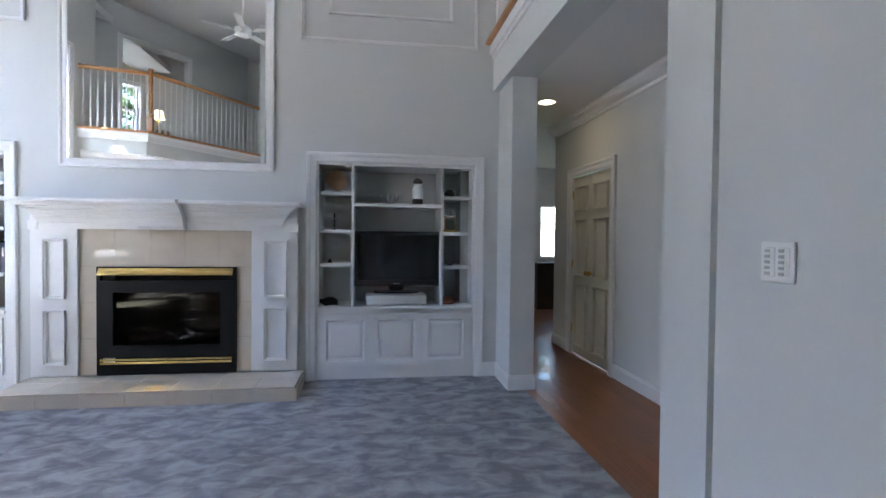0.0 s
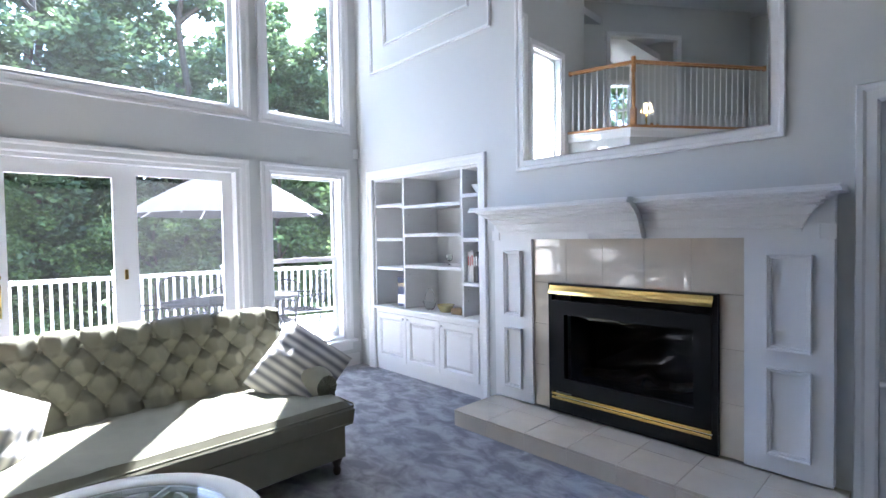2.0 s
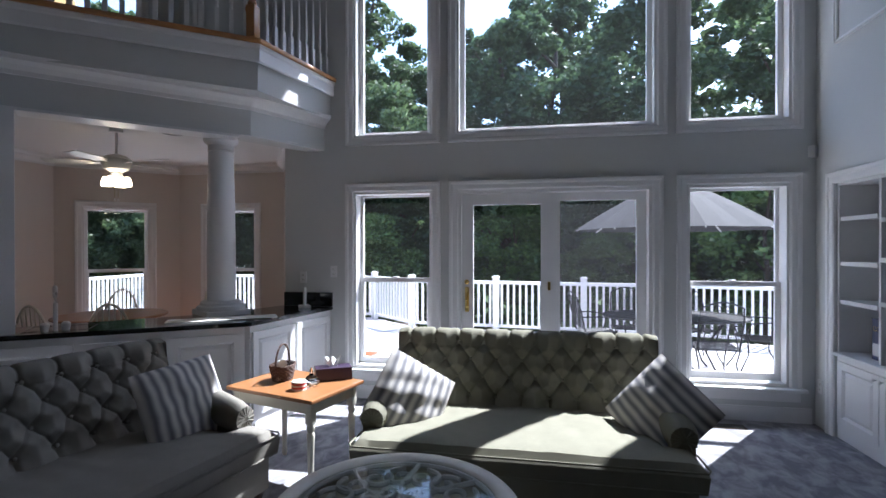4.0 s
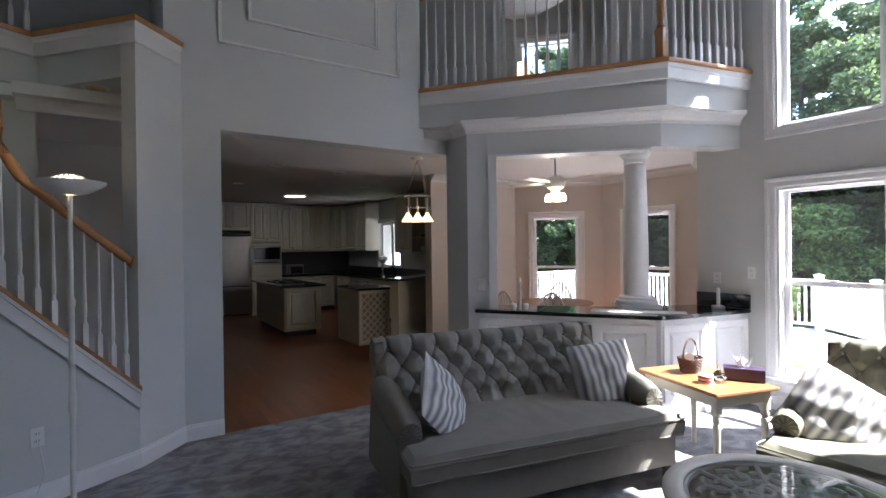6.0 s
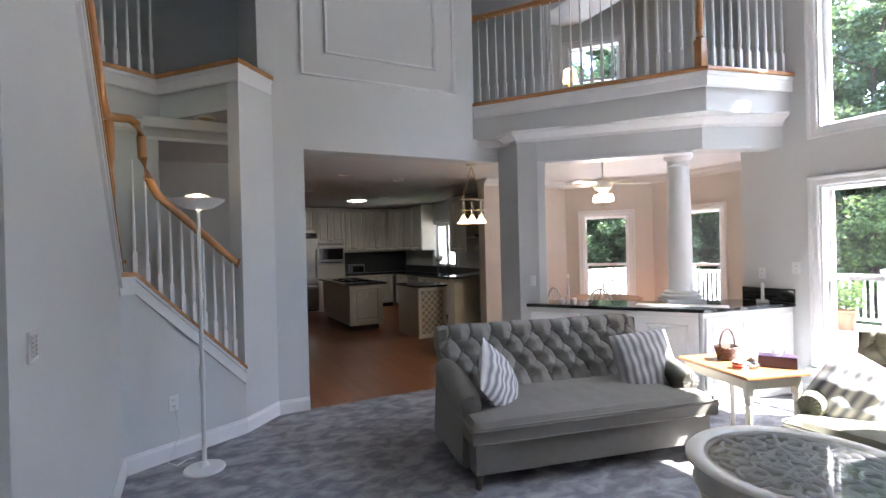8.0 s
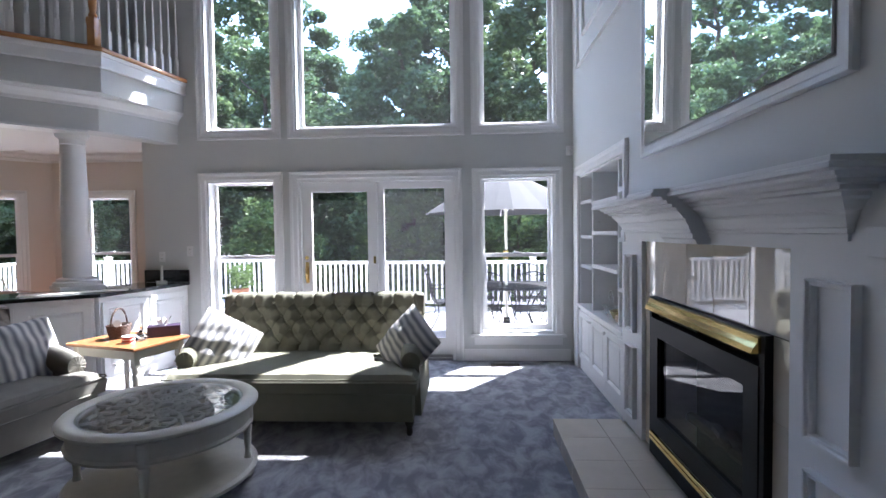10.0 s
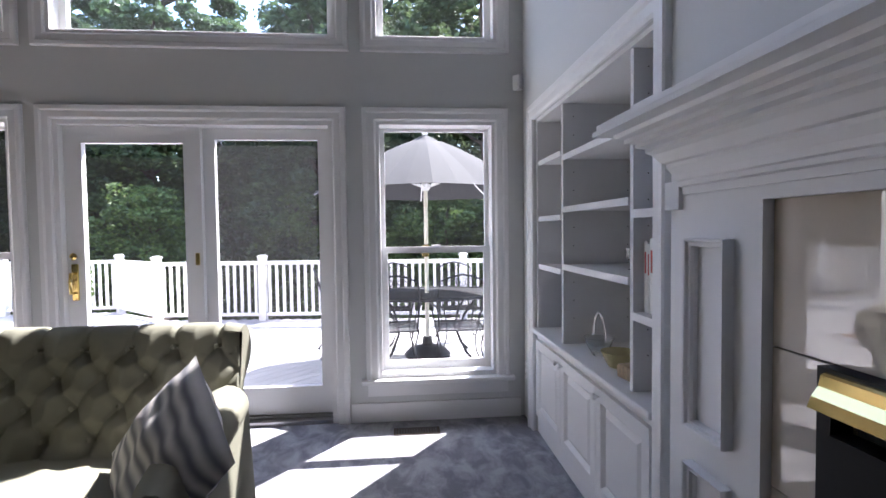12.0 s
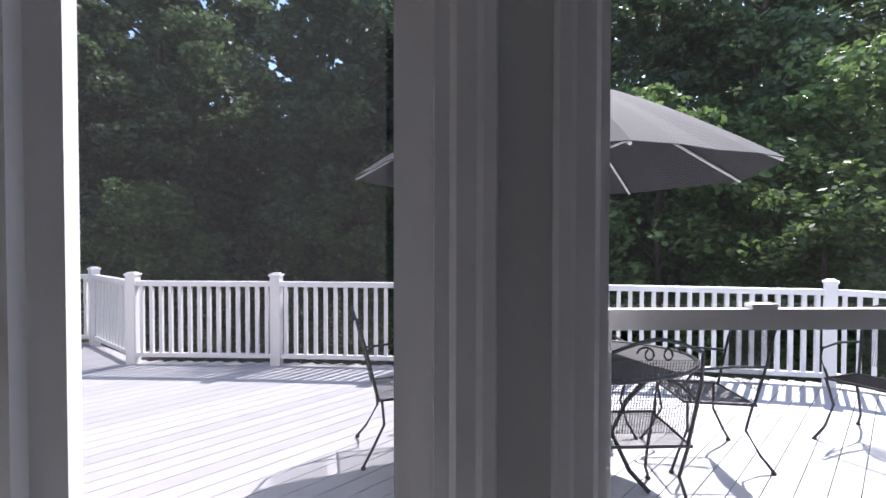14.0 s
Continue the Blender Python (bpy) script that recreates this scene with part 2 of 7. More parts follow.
def tube(bm, pts, r, n=8, closed=False):
    pts = [Vector(p) for p in pts]
    rings = []
    k = len(pts)
    for i, p in enumerate(pts):
        a = pts[(i - 1) % k] if closed or i else p
        b = pts[(i + 1) % k] if closed or i < k - 1 else p
        d = (b - a).normalized()
        up = Vector((0, 0, 1)) if abs(d.z) < 0.95 else Vector((1, 0, 0))
        u = d.cross(up).normalized()
        w = u.cross(d)
        rr = r[i] if isinstance(r, (list, tuple)) else r
        rings.append([bm.verts.new(p + rr * (math.cos(2 * math.pi * j / n) * u + math.sin(2 * math.pi * j / n) * w)) for j in range(n)])
    pairs = list(zip(rings, rings[1:])) + ([(rings[-1], rings[0])] if closed else [])
    for a, b in pairs:
        for j in range(n):
            bm.faces.new((a[j], b[j], b[(j + 1) % n], a[(j + 1) % n]))
    if not closed:
        bm.faces.new(rings[0])
        bm.faces.new(rings[-1][::-1])
    return bm


def sweep(bm, path, prof, closed=False):
    """A moulding: prof is (out, up) pairs, path is (x, y) or (x, y, z) points; out is to the right of the way."""
    pts = [Vector((*p, 0)) if len(p) == 2 else Vector(p) for p in path]
    k = len(pts)
    rings = []
    for i, p in enumerate(pts):
        din = (p - pts[i - 1]).to_2d().normalized() if (closed or i) else None
        dout = (pts[(i + 1) % k] - p).to_2d().normalized() if (closed or i < k - 1) else None
        din, dout = din or dout, dout or din
        n1, n2 = Vector((din.y, -din.x)), Vector((dout.y, -dout.x))
        n = (n1 + n2) / max(0.3, 1 + n1.dot(n2))
        rings.append([bm.verts.new((p.x + n.x * a, p.y + n.y * a, p.z + b)) for a, b in prof])
    m = len(prof)
    for a, b in list(zip(rings, rings[1:])) + ([(rings[-1], rings[0])] if closed else []):
        for j in range(m):
            q = (a[j], b[j], b[(j + 1) % m], a[(j + 1) % m])
            bm.faces.new(q)
    if not closed:
        bm.faces.new(rings[0][::-1])
        bm.faces.new(rings[-1])
    bmesh.ops.recalc_face_normals(bm, faces=bm.faces)
    return bm


def frame_of(p0, p1):
    """Local axes of a wall: x from p0 to p1, y away from the room (to the left of the way), z up. Also its length."""
    d = Vector((p1[0] - p0[0], p1[1] - p0[1]))
    return Matrix.Translation((p0[0], p0[1], 0)) @ Matrix.Rotation(math.atan2(d.y, d.x), 4, "Z"), d.length


def wall(name, p0, p1, z0, z1, thick=0.2, holes=(), material=None):
    m, length = frame_of(p0, p1)
    xs = sorted({0, length, *[h[0] for h in holes], *[h[1] for h in holes]})
    zs = sorted({z0, z1, *[h[2] for h in holes], *[h[3] for h in holes]})
    bm = bmesh.new()
    for xa, xb in zip(xs, xs[1:]):
        for za, zb in zip(zs, zs[1:]):
            if not any(h[0] <= xa and xb <= h[1] and h[2] <= za and zb <= h[3] for h in holes):
                box(bm, xa, xb, 0, thick, za, zb)
    bmesh.ops.remove_doubles(bm, verts=bm.verts, dist=0.0005)
    seen = {}
    for f in bm.faces:
        seen.setdefault(tuple(round(c, 4) for c in f.calc_center_median()), []).append(f)
    bmesh.ops.delete(bm, geom=[f for fs in seen.values() if len(fs) > 1 for f in fs], context="FACES_ONLY")
    return structure(name, bm, material or PAINT, m)


CASING = [(0, 0), (0, 0.012), (0.012, 0.02), (0.05, 0.02), (0.062, 0.028), (0.085, 0.03), (0.09, 0.022), (0.09, 0)]


def casing(bm, x0, x1, z0, z1, sides=3, w=0.09, y=0.0):
    """A mitred casing round an opening, standing off the face y toward the room (-y)."""
    prof = [(a * w / 0.09, b) for a, b in CASING]
    if sides == 3:
        path, closed = [(x0, z0), (x0, z1), (x1, z1), (x1, z0)], False
    else:
        path, closed = [(x0, z0), (x0, z1), (x1, z1), (x1, z0)], True
    k = len(path)
    rings = []
    for i, p in enumerate(path):
        p = Vector(p)
        din = (p - Vector(path[i - 1])).normalized() if (closed or i) else None
        dout = (Vector(path[(i + 1) % k]) - p).normalized() if (closed or i < k - 1) else None
        din, dout = din or dout, dout or din
        n1, n2 = Vector((-din.y, din.x)), Vector((-dout.y, dout.x))
        n = (n1 + n2) / (1 + n1.dot(n2))
        rings.append([bm.verts.new((p.x + n.x * a, y - b, p.y + n.y * a)) for a, b in prof])
    m = len(prof)
    for a, b in list(zip(rings, rings[1:])) + ([(rings[-1], rings[0])] if closed else []):
        for j in range(m):
            bm.faces.new((a[j], b[j], b[(j + 1) % m], a[(j + 1) % m]))
    if not closed:
        bm.faces.new(rings[0])
        bm.faces.new(rings[-1][::-1])
    bmesh.ops.recalc_face_normals(bm, faces=bm.faces)
    return bm


def rect_frame(bm, x0, x1, z0, z1, w, y0, y1, bottom=None):
    b = bottom or w
    box(bm, x0, x0 + w, y0, y1, z0, z1)
    box(bm, x1 - w, x1, y0, y1, z0, z1)
    box(bm, x0 + w, x1 - w, y0, y1, z1 - w, z1)
    box(bm, x0 + w, x1 - w, y0, y1, z0, z0 + b)
    return bm


def ring_frame(x0, x1, z0, z1, w, y0, y1):
    """A mitred frame made as one closed ring."""
    bm = bmesh.new()
    loops = []
    for y, d in ((y1, 0), (y0, 0), (y0, w), (y1, w)):
        loops.append([bm.verts.new((x, y, z)) for x, z in ((x0 + d, z0 + d), (x1 - d, z0 + d), (x1 - d, z1 - d), (x0 + d, z1 - d))])
    for k in range(4):
        a, b = loops[k], loops[(k + 1) % 4]
        for i in range(4):
            bm.faces.new((a[i], a[(i + 1) % 4], b[(i + 1) % 4], b[i]))
    bmesh.ops.recalc_face_normals(bm, faces=bm.faces)
    return bm


def raised_panel(bm, x0, x1, z0, z1, y, depth=0.018):
    """A raised field within a sunk border, facing -y."""
    for a, b, d0, d1 in ((0, 0.018, 0, depth), (0.018, 0.045, depth, depth * 0.3)):
        q0 = [(x0 + a, z0 + a), (x1 - a, z0 + a), (x1 - a, z1 - a), (x0 + a, z1 - a)]
        q1 = [(x0 + b, z0 + b), (x1 - b, z0 + b), (x1 - b, z1 - b), (x0 + b, z1 - b)]
        v0 = [bm.verts.new((p[0], y + d0, p[1])) for p in q0]
        v1 = [bm.verts.new((p[0], y + d1, p[1])) for p in q1]
        for i in range(4):
            j = (i + 1) % 4
            bm.faces.new((v0[i], v0[j], v1[j], v1[i]))
    bm.faces.new(v1)
    return bm


def panel_door(bm, x0, x1, z0, z1, y, t=0.02, stile=0.055):
    """A door leaf, its front at y facing -y, with one raised panel."""
    a = [(x0, z0), (x1, z0), (x1, z1), (x0, z1)]
    b = [(x0 + stile, z0 + stile), (x1 - stile, z0 + stile), (x1 - stile, z1 - stile), (x0 + stile, z1 - stile)]
    va, vb, vc = ([bm.verts.new((p[0], yy, p[1])) for p in q] for q, yy in ((a, y), (b, y), (a, y + t)))
    for i in range(4):
        j = (i + 1) % 4
        bm.faces.new((va[i], va[j], vb[j], vb[i]))
        bm.faces.new((vc[i], vc[j], va[j], va[i]))
    bm.faces.new(vc[::-1])
    raised_panel(bm, x0 + stile, x1 - stile, z0 + stile, z1 - stile, y)
    bmesh.ops.remove_doubles(bm, verts=bm.verts, dist=0.0003)
    return bm


# ---- the plan ----
WX, FY, KY, CEILING = -3.88, 5.87, -0.60, 6.0
LOFT = 3.09


def pane(bm_y, x0, x1, z0, z1, name, m, parent, material=None):
    bm = bmesh.new()
    vs = [bm.verts.new(p) for p in ((x0, bm_y, z0), (x1, bm_y, z0), (x1, bm_y, z1), (x0, bm_y, z1))]
    bm.faces.new(vs)
    ob = part(name, bm, material or GLASS, parent)
    ob.visible_shadow = False
    return ob


def sash_window(i, m, x0, x1, z0, z1, stool=True, meet=None, screen=True, y=0.10):
    """A double-hung window in an opening whose inner face is y = 0."""
    w = tagged(thing(f"window_{i}", "", "", m=m), kind="structure")
    part("casing", casing(bmesh.new(), x0, x1, z0, z1, 3), TRIM, w)
    bm = rect_frame(bmesh.new(), x0, x1, z0, z1, 0.022, 0.0, 0.2)
    part("jamb", bm, TRIM, w)
    if stool:
        bm = bmesh.new()
        box(bm, x0 - 0.12, x1 + 0.12, -0.07, 0.0, z0 - 0.03, z0, bevel=0.006)
        box(bm, x0 + 0.022, x1 - 0.022, 0.0, 0.09, z0 + 0.022, z0 + 0.03)
        part("window_sill", bm, TRIM, w)
        bm = boxes((x0 - 0.08, x1 + 0.08, -0.022, 0, z0 - 0.12, z0 - 0.03), bevel=0.004)
        part("apron", bm, TRIM, w)
    zm = meet or (z0 + z1) / 2
    a, b = x0 + 0.022, x1 - 0.022
    lo = rect_frame(bmesh.new(), a, b, z0 + 0.03, zm + 0.02, 0.045, y, y + 0.03, 0.06)
    s1 = part("lower_sash", lo, TRIM, w)
    up = boxes((a, a + 0.03, y + 0.035, y + 0.065, zm - 0.02, z1 - 0.022), (b - 0.03, b, y + 0.035, y + 0.065, zm - 0.02, z1 - 0.022), (a + 0.03, b - 0.03, y + 0.035, y + 0.065, z1 - 0.042, z1 - 0.022), (a + 0.03, b - 0.03, y + 0.035, y + 0.065, zm - 0.02, zm + 0.015))
    s2 = part("upper_sash", up, TRIM, w)
    pane(y + 0.015, a + 0.045, b - 0.045, z0 + 0.09, zm - 0.02, "pane", m, w)
    pane(y + 0.05, a + 0.03, b - 0.03, zm + 0.01, z1 - 0.042, "pane", m, w)
    bm = boxes(((a + b) / 2 - 0.03, (a + b) / 2 + 0.03, y, y + 0.03, zm + 0.02, zm + 0.032), bevel=0.003)
    part("sash_lock", bm, TRIM, w, "white sash lock")
    return w


def fixed_window(i, m, x0, x1, z0, z1):
    w = tagged(thing(f"window_{i}", "", "", m=m), kind="structure")
    part("casing", casing(bmesh.new(), x0, x1, z0, z1, 4, 0.085), TRIM, w)
    part("window_frame", rect_frame(bmesh.new(), x0, x1, z0, z1, 0.022, 0.0, 0.2), TRIM, w)
    part("sash", rect_frame(bmesh.new(), x0 + 0.022, x1 - 0.022, z0 + 0.022, z1 - 0.022, 0.045, 0.10, 0.14), TRIM, w)
    pane(0.12, x0 + 0.06, x1 - 0.06, z0 + 0.06, z1 - 0.06, "pane", m, w, FILMED if x1 - x0 > 1.5 else GLASS)
    return w


# window wall
MW, _ = frame_of((WX, 0), (WX, 1))
W1, SL, W3 = (1.745, 2.54), (2.80, 4.565), (4.855, 5.67)
UP = ((1.745, 2.54, 2.60, 4.42), (2.785, 4.60, 2.60, 4.75), (4.845, 5.685, 2.60, 4.42))
mw = (Matrix.Translation((WX, 1.0, 0)) @ Matrix.Rotation(radians(90), 4, "Z"))
wall("wall_west", (WX, 1.0), (WX, FY + 0.2), 0, CEILING, 0.2,
     [(W1[0] - 1, W1[1] - 1, 0.30, 2.055), (SL[0] - 1, SL[1] - 1, 0.0, 2.055), (W3[0] - 1, W3[1] - 1, 0.30, 2.055)] + [(a - 1, b - 1, c, d) for a, b, c, d in UP])
sash_window(1, MW, *W1, 0.30, 2.055, meet=1.18)
sash_window(2, MW, *W3, 0.30, 2.055, meet=1.18)
for i, u in enumerate(UP):
    fixed_window(3 + i, MW, *u)


def slider():
    x0, x1, z1 = *SL, 2.055
    d = tagged(thing("door_1", "white framed double sliding glass patio door, closed", "door", m=MW), kind="structure")
    part("casing", casing(bmesh.new(), x0, x1, 0.0, z1, 3), TRIM, d)
    bm = boxes((x0, x0 + 0.03, 0, 0.2, 0, z1), (x1 - 0.03, x1, 0, 0.2, 0, z1), (x0 + 0.03, x1 - 0.03, 0, 0.2, z1 - 0.03, z1))
    part("door_frame", bm, TRIM, d)
    bm = boxes((x0 + 0.03, x1 - 0.03, 0.0, 0.2, 0.0, 0.025), (x0 + 0.03, x1 - 0.03, 0.07, 0.08, 0.025, 0.04), (x0 + 0.03, x1 - 0.03, 0.13, 0.14, 0.025, 0.04))
    part("threshold", bm, STEEL, d, "dark aluminium threshold track")
    xm = 3.69
    for a, b, y, st in ((x0 + 0.03, xm, 0.05, 0.11), (xm - 0.06, x1 - 0.03, 0.11, 0.10)):
        sl, sr, tp = (st, st, st) if y < 0.1 else (0.13, 0.085, 0.075)
        bm = boxes((a, a + sl, y, y + 0.045, 0.04, z1 - 0.032), (b - sr, b, y, y + 0.045, 0.04, z1 - 0.032), (a + sl, b - sr, y, y + 0.045, z1 - 0.032 - tp, z1 - 0.032), (a + sl, b - sr, y, y + 0.045, 0.04, 0.23))
        leaf = part("door_leaf", bm, TRIM, d)
        pane(y + 0.022, a + sl, b - sr, 0.23, z1 - 0.032 - tp, "pane", MW, d, GLASS if y < 0.1 else SCREENED)
    bm = bmesh.new()
    box(bm, x0 + 0.06, x0 + 0.10, 0.035, 0.05, 0.88, 1.12, bevel=0.004)
    tube(bm, [(x0 + 0.08, 0.045, 1.06), (x0 + 0.08, -0.005, 1.06), (x0 + 0.08, -0.015, 1.0), (x0 + 0.08, -0.005, 0.93), (x0 + 0.08, 0.045, 0.93)], 0.009, 8)
    lathe(bm, [(0.02, 0), (0.024, 0.008), (0.012, 0.016)], 12, Matrix.Translation((x0 + 0.08, 0.035, 1.17)) @ Matrix.Rotation(radians(90), 4, "X"))
    part("door_handle", bm, BRASS, d, "polished brass lever handle")
    part("latch", boxes((xm - 0.045, xm - 0.02, 0.035, 0.05, 1.10, 1.18), bevel=0.003), BRASS, d, "small brass latch")


slider()

# fireplace wall with its two niches
MF = Matrix.Translation((0, FY, 0))
TVN, BKN = (0.46, 1.93), (-3.60, -2.09)
NT = 2.01
x0 = WX - 0.2
wall("wall_north", (WX, FY), (2.38, FY), 0, CEILING, 0.2, [(-1.33 - WX, -0.24 - WX, 0.14, 1.03), (TVN[0] - WX, TVN[1] - WX, 0, NT), (BKN[0] - WX, BKN[1] - WX, 0, NT)])
for k, (a, b) in enumerate((TVN, BKN)):
    bm = bmesh.new()
    box(bm, a - 0.02, a, 0.2, 0.5, 0, NT)
    box(bm, b, b + 0.02, 0.2, 0.5, 0, NT)
    box(bm, a - 0.02, b + 0.02, 0.2, 0.5, NT, NT + 0.02)
    box(bm, a - 0.02, b + 0.02, 0.5, 0.52, 0, NT + 0.02)
    structure("niche_lining", bm, PAINT, MF)
    structure("niche_casing", casing(bmesh.new(), a, b, 0.0, NT, 3), TRIM, MF)

# east side: the wall under the stair, the two posts, the beam and the hall
EX = 1.95


def poly_wall(name, x, pts, thick, material=PAINT):
    """A wall in the plane x, from an outline of (y, z) points."""
    bm = bmesh.new()
    a = [bm.verts.new((x, y, z)) for y, z in pts]
    b = [bm.verts.new((x + thick, y, z)) for y, z in pts]
    bm.faces.new(a)
    bm.faces.new(b[::-1])
    for i in range(len(pts)):
        j = (i + 1) % len(pts)
        bm.faces.new((a[j], a[i], b[i], b[j]))
    bmesh.ops.recalc_face_normals(bm, faces=bm.faces)
    return structure(name, bm, material)


poly_wall("wall_east", EX, [(2.53, 0), (2.53, 3.12), (1.715, 3.12), (0.15, 1.40), (0.15, 0)], 0.12)
structure("post_near", boxes((2.10, 2.36, 2.76, 3.03, 0, 2.73)), PAINT)
structure("wall_return", boxes((2.13, 2.25, 2.54, 2.76, 0, 3.07), (2.07, 2.25, 2.44, 2.54, 0, 3.07)), PAINT)
structure("post_far", boxes((2.16, 2.38, 5.40, 5.87, 0, 2.73)), PAINT)
structure("beam_east", boxes((2.10, 2.38, 2.53, FY, 2.73, 3.07)), PAINT)
structure("beam_trim", boxes((2.06, 2.38, 2.53, FY - 0.01, 3.07, 3.16), (2.08, 2.10, 2.53, FY - 0.01, 3.03, 3.07), bevel=0.006), TRIM)
structure("gallery_nosing", boxes((2.02, 2.30, 1.9, FY - 0.005, 3.16, 3.20), bevel=0.012), OAK)
structure("gallery_floor", boxes((2.30, 4.4, -0.3, 10.0, 2.80, 3.16)), CEIL)
wall("wall_hall_east", (3.28, 7.30), (3.28, 2.0), 0, 2.80, 0.15, [(0.55, 1.52, 0, 2.05)])
wall("wall_hall_corner", (5.5, 7.30), (3.43, 7.30), 0, 2.80, 0.15)
wall("wall_upper_east", (4.3, 10.0), (4.3, -4.4), 3.06, CEILING, 0.15)
wall("wall_hall_north", (2.0, 10.6), (5.6, 10.6), 0, 2.8, 0.2, [(2.22, 3.05, 0.95, 2.0)])
wall("wall_hall_west", (1.98, 6.07), (1.98, 10.6), 0, 2.8, 0.15)
wall("wall_far_east", (5.5, 10.6), (5.5, 7.30), 0, 2.8, 0.15)
wall("wall_gallery_north", (2.38, 6.3), (4.3, 6.3), 3.06, CEILING, 0.2)
structure("hall_ceiling", boxes((2.38, 5.5, 2.0, 10.6, 2.73, 2.795), (2.0, 2.38, 6.075, 10.6, 2.73, 2.795)), CEIL)
w = tagged(thing("window_6", "", "", m=frame_of((2.0, 10.6), (5.6, 10.6))[0]), kind="structure")
part("window_frame", rect_frame(bmesh.new(), 2.22, 3.05, 0.95, 2.0, 0.04, 0.0, 0.1), TRIM, w)
part("muntins", boxes((2.48, 2.495, 0.05, 0.065, 0.99, 1.96), (2.77, 2.785, 0.05, 0.065, 0.99, 1.96), (2.26, 3.01, 0.05, 0.065, 1.3, 1.315), (2.26, 3.01, 0.05, 0.065, 1.63, 1.645)), TRIM, w)
pane(0.04, 2.26, 3.01, 0.99, 1.96, "pane", None, w)

# kitchen wall with the wide opening, and the stair post
KO = (-1.78, 0.49, 2.55)
wall("wall_south", (0.78, KY), (KO[0], KY), 0, CEILING, 0.2, [(0.78 - KO[1], 0.78 - KO[0], 0, KO[2]), (0.78 + 1.46, 0.78 - KO[0], 3.05, CEILING)])
D0, D1, D2 = (0.78, KY), (1.10, -0.26), (1.95, 0.15)
wall("stair_post", D1, D0, 0, 3.16, 0.12)
mk, ln = frame_of((1.95, 0.18), D1)


def stair_wall():
    """The knee wall beside the lower steps, its top following them down."""
    bm = bmesh.new()
    pts = [(0, 0), (ln, 0), (ln, 0.55), (0.10, 1.40), (0, 1.40)]
    a = [bm.verts.new((x, 0, z)) for x, z in pts]
    b = [bm.verts.new((x, 0.12, z)) for x, z in pts]
    bm.faces.new(a)
    bm.faces.new(b[::-1])
    for i in range(len(pts)):
        j = (i + 1) % len(pts)
        bm.faces.new((a[j], a[i], b[i], b[j]))
    bmesh.ops.recalc_face_normals(bm, faces=bm.faces)
    structure("stair_wall", bm, PAINT, mk)


stair_wall()

# nook: raised corner by the kitchen opening, the beam and balcony
wall("nook_jamb", (-1.78, KY), (-1.78, -0.22), 0, 2.86, 0.12)
wall("nook_post", (-1.78, -0.22), (-1.93, -0.06), 0, 2.86, 0.12)
bm = bmesh.new()
prism(bm, [(-1.78, -0.22), (-3.11, 1.09), (WX, 1.43), (WX, 1.22), (-3.24, 0.86), (-1.95, -0.34)][::-1], 2.48, 2.80)
bmesh.ops.recalc_face_normals(bm, faces=bm.faces)
structure("nook_beam", bm, PAINT)
E0, E1, E2 = (-1.44, KY), (-2.84, 1.34), (WX, 1.57)
bm = bmesh.new()
prism(bm, [E0, (-1.48, -4.0), (WX, -4.0), (WX, 1.50), (-2.91, 1.28)], 2.80, 3.16)
bmesh.ops.recalc_face_normals(bm, faces=bm.faces)
structure("loft_floor", bm, PAINT)
FASCIA = [(0, 0.0), (0.012, 0.0), (0.018, 0.012), (0.018, 0.10), (0.026, 0.112), (0.032, 0.135), (0.03, 0.144), (0, 0.144)]
CROWN = [(0, 0), (0.015, 0), (0.02, 0.03), (0.05, 0.06), (0.09, 0.085), (0.10, 0.11), (0.11, 0.12), (0, 0.12)]


def moulding(name, path, prof, z, material=TRIM):
    return structure(name, sweep(bmesh.new(), [(*p, z) for p in path], prof), material)


EDGE = [(-1.46, KY + 0.005), (-2.885, 1.30), (WX + 0.005, 1.52)]
moulding("balcony_fascia", EDGE, FASCIA, 3.02)
moulding("balcony_nosing", EDGE, [(0, 0), (0.04, 0), (0.045, 0.012), (0.045, 0.028), (0.04, 0.04), (-0.12, 0.04), (-0.12, 0)], 3.165, OAK)
moulding("balcony_crown", [(-1.78, KY + 0.005), (-1.78, -0.22), (-3.11, 1.09), (WX + 0.005, 1.43)], CROWN, 2.70)

# nook walls, out beyond the window wall
N0, N1, N2, N3, N4 = (-2.9, -2.73), (-4.65, -2.73), (-5.70, -1.68), (-5.70, 0.0), (-4.08, 1.0)
nook_frames = []
for p, q, c in ((N0, N1, None), (N1, N2, 0.70), (N2, N3, 0.84), (N3, N4, None)):
    wall("wall_nook", p, q, 0, 2.8, 0.2, [(c - 0.39, c + 0.39, 0.30, 2.055)] if c else [], PEACH)
    if c:
        sash_window(7 + len(nook_frames), frame_of(p, q)[0], c - 0.39, c + 0.39, 0.30, 2.055, meet=1.18)
        nook_frames.append(c)
moulding("nook_crown", [N0, N1, N2, N3, N4], CROWN, 2.58)
structure("nook_ceiling", prism(bmesh.new(), [(-1.46, -0.62), (-1.95, -0.34), (-3.24, 0.86), (-3.88, 1.2), (-4.0, 1.3), (-6, 0.2), (-6, -2), (-4.8, -2.95), (-1.46, -2.95)], 2.70, 2.79), CEIL)

